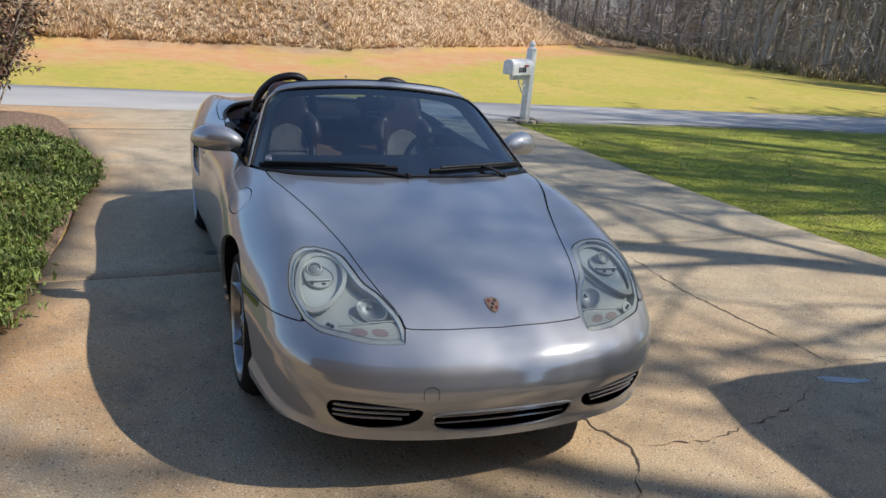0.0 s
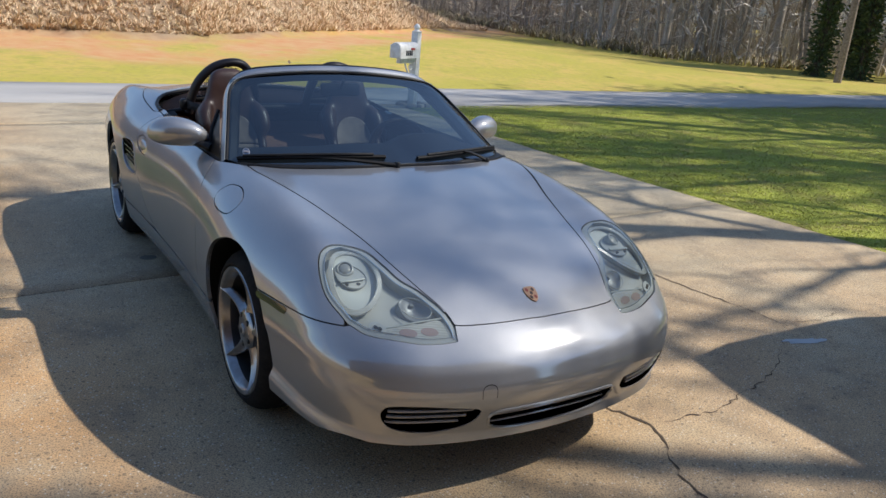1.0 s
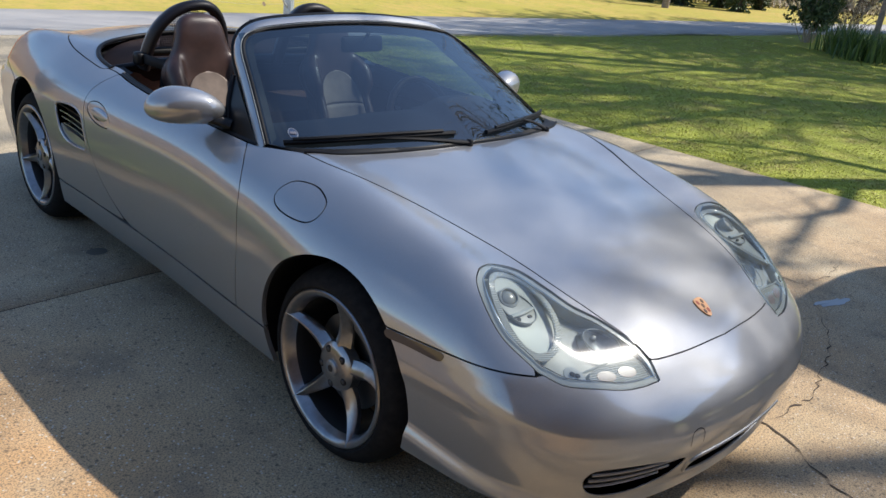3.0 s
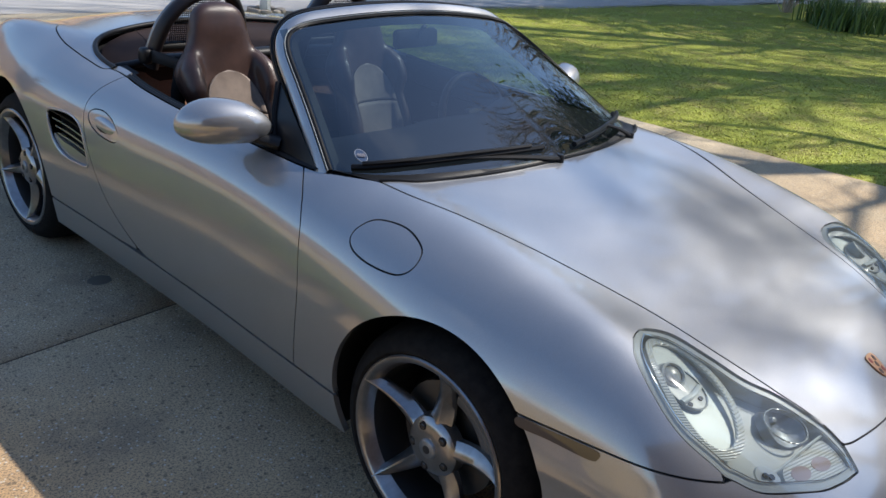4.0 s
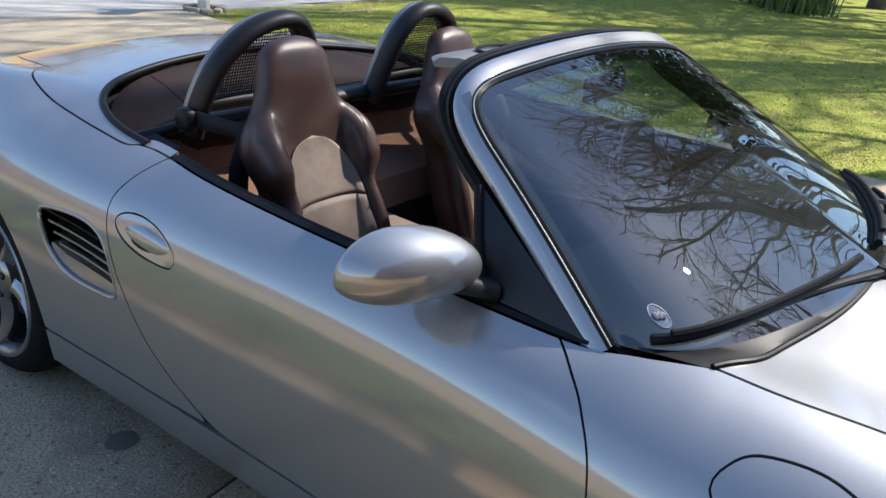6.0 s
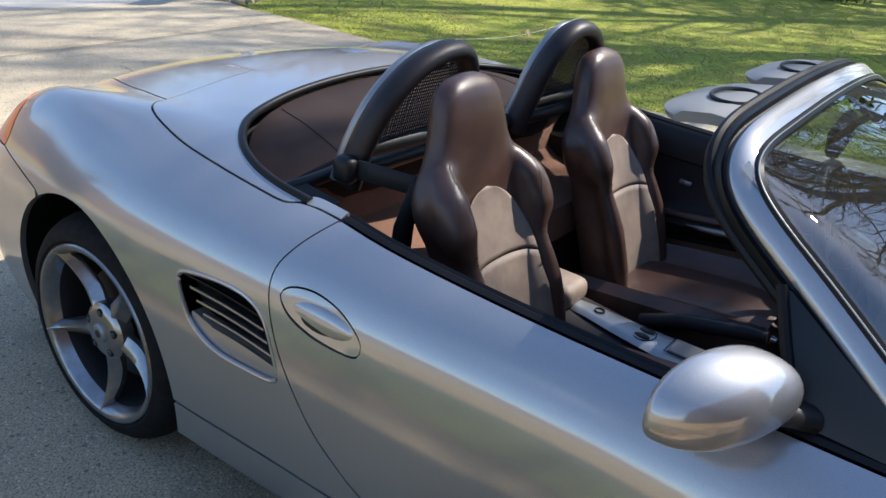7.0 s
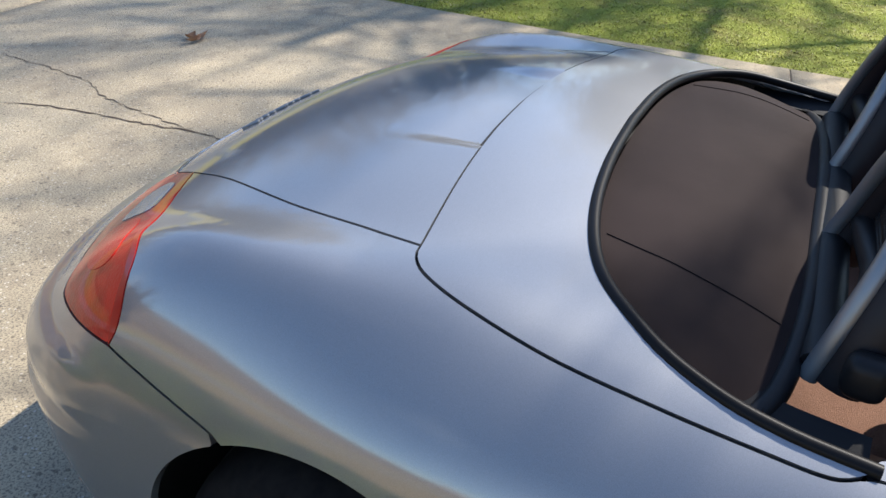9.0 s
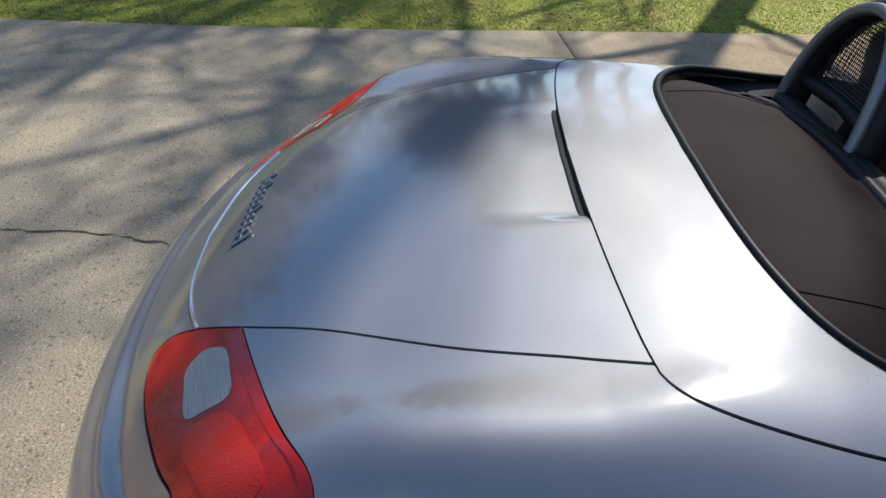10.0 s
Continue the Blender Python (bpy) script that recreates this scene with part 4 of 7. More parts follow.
    part("reflector", skin("reflector", m(big), step=0.012, sink=0.016, thick=0.02, gap=0.0, lift=bowl), BOWL, lens, "polished oval reflector bowl")
    part("ribbed_band", skin("ribbed_band", m(oval(0.588, -0.530, 0.143, 0.093, 112)), [m(big)], step=0.010, sink=0.010, thick=0.012, gap=0.0008), CLEAR_LENS, lens, "clear finely ribbed band")
    part("reflector_rim", tube(lowered(m(big), 0.014), 0.0045, 8, True), CLEAR_LENS, lens)
    pivot = from_chart(to_chart(m(np.array([(0.600, -0.486, 0.73)]))), 0.022)
    facing = Vector((m(np.array([(0.25, -0.55, 0.8)])))[0]).to_track_quat("X", "Z").to_matrix().to_4x4()
    projector = part("projector", moved(spin_bm([(0.004, 0.022), (0.008, 0.025), (0.006, 0.029), (-0.02, 0.030), (-0.03, 0.0005)], 28), Matrix.Translation(pivot[0][0]) @ facing), HOUSING, lens, "round projector lamp")
    part("projector_lens", moved(spin_bm([(0.007, 0.0005), (0.006, 0.010), (0.003, 0.019), (-0.002, 0.023)], 28), Matrix.Translation(pivot[0][0]) @ facing), LAMP_DARK, projector, "dark glass dome")
    shelf = oval(0.592, -0.512, 0.060, 0.056, 112)
    tray = part("lamp_shelf", skin("lamp_shelf", m(shelf), step=0.014, sink=0.028, thick=0.012, gap=0.0), HOUSING, lens)
    part("shelf_rim", tube(lowered(m(shelf), 0.026), 0.0022, 6, True), LAMP_DARK, tray)
    part("shelf_bar", tube(lowered(m(from_top((0.645, -0.538), (0.60, -0.540), (0.55, -0.530))), 0.022), 0.007, 8, flat=0.6), BOWL, tray)
    for x in (0.625, 0.578):
        part("shelf_slot", skin("shelf_slot", m(oval(x, -0.552, 0.008, 0.005)), step=0.005, sink=0.025, thick=0.003, gap=0.0), GAP, tray)
    turn_lamp = oval(0.440, -0.690, 0.055, 0.036, 35)

    def cup(p):
        q = p[:, :2] * (1 if s > 0 else -1, 1) - np.array((0.440, -0.690))
        return -0.026 * np.clip(1 - (np.hypot(q[:, 0], q[:, 1]) / 0.055) ** 2, 0, 1)
    part("fog_reflector", skin("fog_reflector", m(turn_lamp), step=0.01, sink=0.014, thick=0.02, gap=0.0, lift=cup), FOG_BOWL, lens)
    part("fog_rim", tube(lowered(m(turn_lamp), 0.012), 0.0018, 6, True), CLEAR_LENS, lens)
    part("fog_bulb", moved(spin_bm([(0.004, 0.0005), (0.003, 0.006), (-0.004, 0.009), (-0.014, 0.008)], 16), Matrix.Translation(from_chart(to_chart(m(np.array([(0.445, -0.672, 0.65)]))), 0.026)[0][0]) @ facing), LAMP_DARK, lens)
    ribbed = ring_top((0.372, -0.825), (0.366, -0.785), (0.385, -0.752), (0.45, -0.745), (0.535, -0.735), (0.55, -0.76), (0.50, -0.788), (0.43, -0.812))
    part("indicator_lens", skin("indicator_lens", m(ribbed), step=0.01, sink=0.012, thick=0.02, gap=0.0), CLEAR_LENS, lens, "clear ribbed indicator lens")
    for bx, by in ((0.500, -0.762), (0.430, -0.778)):
        part("indicator_bulb", skin("indicator_bulb", m(oval(bx, by, 0.030, 0.013, 20)), step=0.008, sink=0.011, thick=0.003, gap=0.0), AMBER, lens, "pale reddish indicator bulb")
    part("lamp_divider", tube(lowered(m(from_top((0.64, -0.705), (0.56, -0.728), (0.46, -0.738), (0.372, -0.748))), 0.012), 0.0030, 6), BOWL, lens)
    washer = oval(0.592, -0.722, 0.030, 0.017, 40)
    part("washer_cover", skin("washer_cover", m(washer), step=0.008, sink=0.006, thick=0.006, gap=0.0), WASHER, lens, "white washer jet cover")
    for k in (-1, 1):
        jet = oval(0.592 + 0.0055 * k, -0.7215 + 0.0045 * k, 0.0075, 0.0045, 40)
        part("washer_jet", skin("washer_jet", m(jet), step=0.006, sink=0.002, thick=0.003, gap=0.0), GAP, lens)

    for line in (hood_side, bumper_seam, door_front, door_low, door_back, lid_edge[26:], deck_side, quarter_seam, tail_front, tail_rear, lamp_outer, lamp_low, lamp_inner, from_side((0.505, 0.318), (0.40, 0.322), (0.31, 0.327))):
        part("seam_backing", ribbon("seam_backing", m(line)), GAP, car)
    if s < 0:
        part("seam_backing", ribbon("seam_backing", cat(m(fuel_loop), m(fuel_loop)[:2])), GAP, car)
    # grille opening of the bumper's corner
    intake = part("corner_intake", skin("corner_intake", m(grille_s), step=0.018, sink=0.075, thick=-0.072, gap=0.0), BLACK, car, "black corner air intake with silver bars")
    for k, z in enumerate((0.353, 0.327, 0.301)):
        a = even(from_front((0.335 + 0.018 * k, z - 0.002), (0.46, z + 0.002), (0.60, z)), 0.02)
        part("intake_bar", tube(lowered(m(a), 0.010 + 0.002 * k), 0.0070, 8, flat=0.8), PAINT, intake)

for line in (hood_nose, hood_back, deck_front, deck_back):
    part("seam_backing", ribbon("seam_backing", cat(flip(line)[::-1][:-1], line) if abs(line[0][0]) < 1e-6 else cat(line[:-1], flip(line)[::-1])), GAP, car)
intake = part("centre_intake", skin("centre_intake", grille_c, step=0.018, sink=0.075, thick=-0.072, gap=0.0), BLACK, car, "black centre air intake with silver bars")
for z in (0.306, 0.276):
    part("intake_bar", tube(lowered(even(from_front((-0.25, z), (0.0, z + 0.004), (0.25, z)), 0.02), 0.014), 0.0052, 8, flat=0.8), PAINT, intake)
part("intake_rim", tube(lowered(even(grille_c, 0.012, True), 0.0), 0.006, 8, True), PAINT, intake)
tow = from_front((-0.312, 0.392), (-0.312, 0.425), (-0.296, 0.437), (-0.275, 0.437), (-0.262, 0.425), (-0.262, 0.392))
part("tow_eye_cover", ribbon("tow_eye_cover", tow, 0.0014, -0.0006), GAP, car)

# shield badge on the hood, plain colours
badge = part("badge", skin("badge", ring_top((-0.022, -0.712), (0.0, -0.707), (0.022, -0.712), (0.024, -0.735), (0.015, -0.757), (0.0, -0.767), (-0.015, -0.757), (-0.024, -0.735)), step=0.008, sink=-0.004, thick=0.004, gap=0.0), material("badge_gold", (0.52, 0.30, 0.17), 0.32, 0.8), car, "small shield badge in gold, red and black")
BADGE_RED = material("badge_red", (0.30, 0.06, 0.04), 0.3, 0.3)
BADGE_DARK = material("badge_dark", (0.10, 0.06, 0.045), 0.3, 0.4)
for x, y, mat in ((-0.012, -0.721, BADGE_RED), (0.009, -0.750, BADGE_RED), (0.012, -0.721, BADGE_DARK), (-0.009, -0.750, BADGE_DARK), (0.0, -0.734, BADGE_DARK)):
    part("badge_field", skin("badge_field", oval(x, y, 0.0058, 0.0072), step=0.005, sink=-0.0046, thick=0.0008, gap=0.0), mat, badge)
# chrome script on the deck lid, as plain strokes
script = part("script_badge", tube(lowered(from_top((-0.125, 3.072), (-0.06, 3.076), (0.0, 3.078), (0.06, 3.078), (0.15, 3.072)), -0.002), 0.0024, 6), SATIN, car, "satin chrome script badge as plain strokes")
for k in range(11):
    x = -0.12 + 0.026 * k
    part("stroke", tube(lowered(from_top((x - 0.008, 3.087), (x + 0.002, 3.066 - 0.010 * (k in (0, 10))), (x + 0.011, 3.054 if k % 4 == 0 else 3.065)), -0.003), 0.0031, 6), SATIN, script)
part("deck_lip", tube(lowered(cat(deck_back, flip(deck_back)[::-1][1:]), 0.0), 0.0035, 6), CHROME, car)

# ---- wheels ----
def wheel(phase, y, radius, width, face, side):
    """A five-spoke alloy wheel with tyre, disc and caliper; side is -1 for the car's right."""
    hub = part("wheel", spin_bm([(-0.012, 0.0005), (-0.012, 0.036), (-0.014, 0.058), (-0.018, 0.070), (-0.028, 0.080), (-0.060, 0.083), (-0.10, 0.0005)], 40), ALLOY, car)
    hub.matrix_basis = Matrix.Translation((face * side, y, radius)) @ (Matrix.Identity(4) if side > 0 else pose(0, 0, 0, 0, 0, 180))
    w = width
    tyre = [(-w + 0.02, 0.238), (-w + 0.005, 0.25), (-w, radius - 0.045), (-w + 0.02, radius - 0.012), (-w + 0.05, radius), (-w / 2 - 0.002, radius + 0.001)]
    tyre += [(-0.062, radius - 0.001), (-0.036, radius - 0.006), (-0.014, radius - 0.017), (0.002, radius - 0.033), (0.011, radius - 0.048), (0.012, 0.260), (0.004, 0.250), (-0.004, 0.244), (-0.02, 0.238)]
    t = part("tyre", spin_bm(tyre, 72), RUBBER, hub, "black low-profile tyre")
    # dark bands, raised on the tread, colour in the shade of its grooves
    for k in (-0.30, -0.10, 0.10):
        at = -w / 2 + k * w * 0.9
        part("groove_shade_band", spin_bm([(at - 0.005, radius - 0.001), (at - 0.004, radius + 0.0016), (at + 0.004, radius + 0.0016), (at + 0.005, radius - 0.001)], 60), GAP, t)
    part("rim_barrel", spin_bm([(-w + 0.02, 0.238), (-0.12, 0.216), (-0.05, 0.215), (-0.026, 0.219)], 72), BARREL, hub)
    part("rim", spin_bm([(-0.027, 0.2185), (-0.006, 0.226), (0.006, 0.232), (0.012, 0.240), (0.012, 0.248), (0.008, 0.2515), (0.0, 0.251), (-0.02, 0.246)], 72), ALLOY, hub, "bright machined rim lip")
    for k in range(5):
        r = np.linspace(0.030, 0.243, 18)
        u = (r - r[0]) / (r[-1] - r[0])
        ang = radians(72 * k + phase) + 0.02 * u
        # broad and dished at the hub, drawn to a sharp point over the rim's lip
        lead = 0.036 - 0.016 * u + 0.006 * np.sin(u * 3) - 0.016 * u ** 3
        trail = 0.036 - 0.022 * u - 0.004 * np.sin(u * 3)
        high = -0.012 - 0.018 * np.sin(u * math.pi) ** 0.8 + 0.026 * u ** 2
        fall = 0.012 + 0.016 * u * (1 - u) * 4
        rows = []
        for i in range(len(r)):
            e, f = np.array((0, math.cos(ang[i]), math.sin(ang[i]))), np.array((0, -math.sin(ang[i]), math.cos(ang[i])))
            c, h, lo = e * r[i], high[i], min(high[i] - 0.035, -0.042 + 0.022 * u[i] ** 3)
            rows.append([c + f * a + np.array((b, 0, 0)) for a, b in ((-trail[i], lo), (-trail[i], h - fall[i]), (-trail[i] * 0.55, h - fall[i] * 0.55), (-trail[i] * 0.10, h), (lead[i] * 0.10, h + 0.001), (lead[i] * 0.60, h - fall[i] * 0.28), (lead[i], h - fall[i] * 0.75), (lead[i], lo))])
        part("spoke", grid_bm(rows, False, True, cap=True), ALLOY, hub)
        a = radians(72 * k + phase + 36)
        seat_at = Matrix.Translation((0, 0.058 * math.cos(a), 0.058 * math.sin(a)))
        # flat dark disc drawn for the shade in the bolt's recess
        part("bolt_well_shade", moved(spin_bm([(-0.0132, 0.0005), (-0.0132, 0.0115), (-0.0142, 0.0125), (-0.02, 0.0127)], 20), seat_at), GAP, hub)
        part("wheel_bolt", moved(spin_bm([(-0.0110, 0.0005), (-0.0110, 0.0055), (-0.0124, 0.0070), (-0.02, 0.0072)], 16), seat_at), STEEL, hub)
    cap = part("wheel_cap", spin_bm([(-0.004, 0.0005), (-0.0045, 0.022), (-0.007, 0.026), (-0.012, 0.028)], 24), SATIN, hub)
    part("cap_emblem", spin_bm([(-0.0028, 0.0005), (-0.003, 0.011), (-0.005, 0.012)], 16), BARREL, cap, "small dark emblem")
    part("brake_disc", spin_bm([(-0.085, 0.05), (-0.085, 0.155), (-0.115, 0.155), (-0.115, 0.05)], 48), STEEL, hub)
    arc = [(-0.075, 0.165 * math.cos(a), 0.165 * math.sin(a)) for a in np.radians(np.linspace(20, 75, 9) if side < 0 else np.linspace(105, 160, 9))]
    part("caliper", tube(arc, 0.034, 8, flat=0.8, up=(1, 0, 0)), CALIPER, hub)
    return hub


for side in (-1, 1):
    wheel(83, 0.0, 0.317, 0.225, 0.812, side)
    wheel(54, 2.418, 0.322, 0.265, 0.836, side)
    for y, z, r, x0 in ((-0.02, 0.35, 0.345, 0.865), (2.42, 0.34, 0.373, 0.885)):
        a = np.radians(np.linspace(-21, 198, 40))
        lip = cast(np.stack([0 * a, y + r * 0.985 * np.cos(a), z + r * 0.985 * np.sin(a)], 1), 0, 0.0, 1.2)[:, 0]
        rows = [[(side * x, y + r * k * math.cos(t), z + r * k * math.sin(t)) for x, k in ((e - 0.010, 0.984), (e - 0.03, 0.995), (e - 0.10, 1.03), (0.52, 1.03), (0.515, 0.6), (0.515, 0.05))] for t, e in zip(a, lip)]
        part("wheel_arch_liner", grid_bm(rows), BLACK, car)
pan = [[(x * w, y, z) for x in (-1, -0.5, 0, 0.5, 1)] for y, z, w in ((-0.70, 0.225, 0.42), (-0.6, 0.215, 0.52), (-0.38, 0.205, 0.60), (-0.34, 0.17, 0.50), (0.36, 0.165, 0.50), (0.4, 0.165, 0.70), (2.0, 0.17, 0.70), (2.04, 0.18, 0.50), (2.80, 0.2, 0.50), (2.84, 0.2, 0.70), (3.1, 0.24, 0.62), (3.3, 0.26, 0.4))]
part("underbody", grid_bm(pan), BLACK, car)
pipe = part("exhaust_tip", moved(spin_bm([(0.10, 0.030), (0.10, 0.036), (-0.08, 0.036), (-0.08, 0.028), (0.09, 0.028)], 24), pose(0, 3.27, 0.29, 0, 0, 90)), CHROME, car)

# ---- windshield ----
def mirror_x(p):
    return np.concatenate([flip(p), p[::-1][1:]]) if abs(p[-1][0]) < 1e-6 else p


base_line = rounded([(0.700, 0.555, 0.862), (0.64, 0.455, 0.868), (0.5, 0.375, 0.873), (0.25, 0.305, 0.880), (0.0, 0.282, 0.884)], 10)
head_line = rounded([(0.552, 1.012, 1.150), (0.48, 1.006, 1.163), (0.32, 1.000, 1.180), (0.16, 0.996, 1.191), (0.0, 0.995, 1.195)], 10)
rows = []
for a, b in zip(mirror_x(base_line), mirror_x(head_line)):
    v = np.linspace(0, 1, 15)[:, None]
    rows.append(a * (1 - v) + b * v + 0.022 * np.sin(v * math.pi) * np.array((0, -0.45, 0.9)) * (1 - (a[0] / 0.75) ** 2 * 0.7))
pane = np.array(rows)
shield = part("windshield", grid_mesh("windshield", pane), WINDSHIELD, car, "curved tinted windshield glass")
shield.visible_shadow = False
# the frame runs up one pillar, along the header and down the other
edge_r = [pane[0][i] for i in range(0, 15)]
edge_t = [p[-1] for p in pane]
run = even(np.concatenate([edge_r, edge_t[1:-1], [pane[-1][i] for i in range(14, -1, -1)]]), 0.012)
for _ in range(2):
    wide = np.concatenate([2 * run[:1] - run[7:0:-1], run, 2 * run[-1:] - run[-2:-9:-1]])
    run = np.stack([np.convolve(wide[:, j], np.ones(15) / 15, "valid") for j in range(3)], 1)
tan = np.gradient(run, axis=0)
tan /= np.linalg.norm(tan, axis=1)[:, None]
nrm = np.zeros_like(run)
out = np.zeros_like(run)
hub_p = np.array((0.0, 0.66, 1.03))
for i, (p, t) in enumerate(zip(run, tan)):
    k = min(1.0, max(0.0, (abs(p[0]) - 0.30) / 0.28))
    k = k * k * (3 - 2 * k)
    n = np.array((0.3 * p[0], -0.62, 0.70)) * (1 - k) + np.array((math.copysign(0.88, p[0]), -0.30, 0.36)) * k
    n -= t * (n @ t)
    n /= np.linalg.norm(n)
    o = np.cross(t, n)
    o *= 1 if o @ (p - hub_p) > 0 else -1
    nrm[i], out[i] = n, o


def band(section):
    return np.stack([run + a * out + b * nrm for a, b in section], 1)


part("windshield_frame", grid_bm(band(((0.010, -0.004), (0.010, 0.004), (0.0115, 0.0065), (0.022, 0.0072), (0.034, 0.0062), (0.044, 0.0032), (0.0465, 0.0005), (0.0475, -0.022), (0.012, -0.024))), False, True, cap=True), PAINT, car, "silver windshield surround")
part("windshield_seal", grid_bm(band(((-0.006, 0.001), (-0.004, 0.006), (0.004, 0.009), (0.010, 0.006), (0.010, -0.006), (-0.004, -0.006))), False, True, cap=True), SEAL, car)
part("chrome_bead", tube(run + 0.004 * out + 0.0095 * nrm, 0.0013, 6), HOUSING, car)
part("header_trim", grid_bm(band(((0.058, -0.010), (0.068, -0.022), (0.070, -0.050), (0.048, -0.072), (0.006, -0.066), (-0.014, -0.040), (-0.006, -0.012), (0.05, -0.024))), False, True, cap=True), BLACK, car)
part("header_seal", tube(run + 0.071 * out - 0.030 * nrm, 0.010, 8), SEAL, car)
# black cowl panel between hood and glass
c0 = even(mirror_x(hood_back), 0.02)
k = len(c0)
c1 = even(mirror_x(base_line), 0.02)
c1 = np.stack([np.interp(np.linspace(0, 1, k), np.linspace(0, 1, len(c1)), c1[:, j]) for j in range(3)], 1)
if np.sign(c0[0][0]) != np.sign(c1[0][0]):
    c1 = c1[::-1]
cowl = part("cowl_panel", grid_bm(np.stack([c0 + (0, -0.002, -0.02), c0 + (0, 0.004, -0.003), c0 * 0.5 + c1 * 0.5 + (0, 0, 0.002), c1 + (0, 0.006, 0.003), c1 + (0, 0.05, -0.02)], 1)), BLACK, car, "black cowl panel under the wipers")
part("cowl_seal", tube(c0 + (0, 0.004, 0.001), 0.006, 8), SEAL, cowl)


def on_glass(u, v, lift=0.012):
    """A point over the glass: u across from -1 to 1, v up from 0 to 1."""
    i, j = (u + 1) / 2 * (len(pane) - 1), v * 14
    i0, j0 = min(int(i), len(pane) - 2), min(int(j), 13)
    a, b = i - i0, j - j0
    p = (pane[i0][j0] * (1 - a) + pane[i0 + 1][j0] * a) * (1 - b) + (pane[i0][j0 + 1] * (1 - a) + pane[i0 + 1][j0 + 1] * a) * b
    return p + lift * np.array((0, -0.6, 0.8))


for u0, u1, v1, pivot in ((-0.86, -0.06, 0.012, (-0.02, 0.275, 0.882)), (0.10, 0.84, 0.015, (0.50, 0.335, 0.872))):
    blade_line = [on_glass(u0 + (u1 - u0) * t, v1 + 0.02 + 0.035 * math.sin(t * 2.4), 0.007) for t in np.linspace(0, 1, 14)]
    arm_line = [np.array(pivot) * (1 - t) + (np.array(blade_line[5]) + (0, -0.004, 0.010)) * t + np.array((0, 0, 0.006 * math.sin(t * math.pi))) for t in np.linspace(0, 1, 10)]
    wiper = part("wiper", tube(arm_line, np.linspace(0.012, 0.007, 10), 8, flat=0.7), BLACK, car, "black wiper arm")
    part("wiper_blade", tube(blade_line, 0.0095, 6), SEAL, wiper)
    part("blade_spine", tube(np.array(blade_line)[1:-1] + (0, -0.004, 0.012), 0.0065, 6), BLACK, wiper)
    part("wiper_pivot", moved(spin_bm([(0.012, 0.0005), (0.012, 0.010), (0.008, 0.013), (-0.03, 0.014)], 20), Matrix.Translation(pivot) @ pose(0, 0, 0, 0, -90, 0)), BLACK, wiper)
# small round sticker low on the glass
STICK = material("sticker_blue", (0.07, 0.11, 0.19), 0.5)
c = on_glass(-0.765, 0.112, 0.002)
ring = [on_glass(-0.765 + 0.031 * math.cos(a), 0.112 + 0.036 * math.sin(a), 0.002) for a in np.arange(28) / 28 * 2 * math.pi]
sticker = part("sticker", grid_bm([[c] * 28, ring], False, True), STICK, car, "small round blue and pale grey sticker")
STICK_RED = material("sticker_grey", (0.30, 0.28, 0.30), 0.5)
part("sticker_rim", tube(ring, 0.0014, 5, True), material("sticker_pale", (0.34, 0.36, 0.40), 0.5), sticker)
for k in (-1, 0, 1):
    part("sticker_mark", tube([on_glass(-0.765 + 0.014 * k + 0.005 * math.cos(a), 0.112 + 0.008 * math.sin(a), 0.004) for a in np.arange(12) / 12 * 2 * math.pi], 0.002, 5, True), STICK_RED, sticker)
# inside mirror
part("inside_mirror", moved(box((0.22, 0.03, 0.065), bevel=0.014), pose(0, 0.97, 1.115, -8, 0, 4)), DASH, car, "dark inside mirror under the header")
part("mirror_stalk", tube([(0, 0.93, 1.165), (0, 0.95, 1.14), (0, 0.962, 1.12)], 0.008, 8), DASH, car)

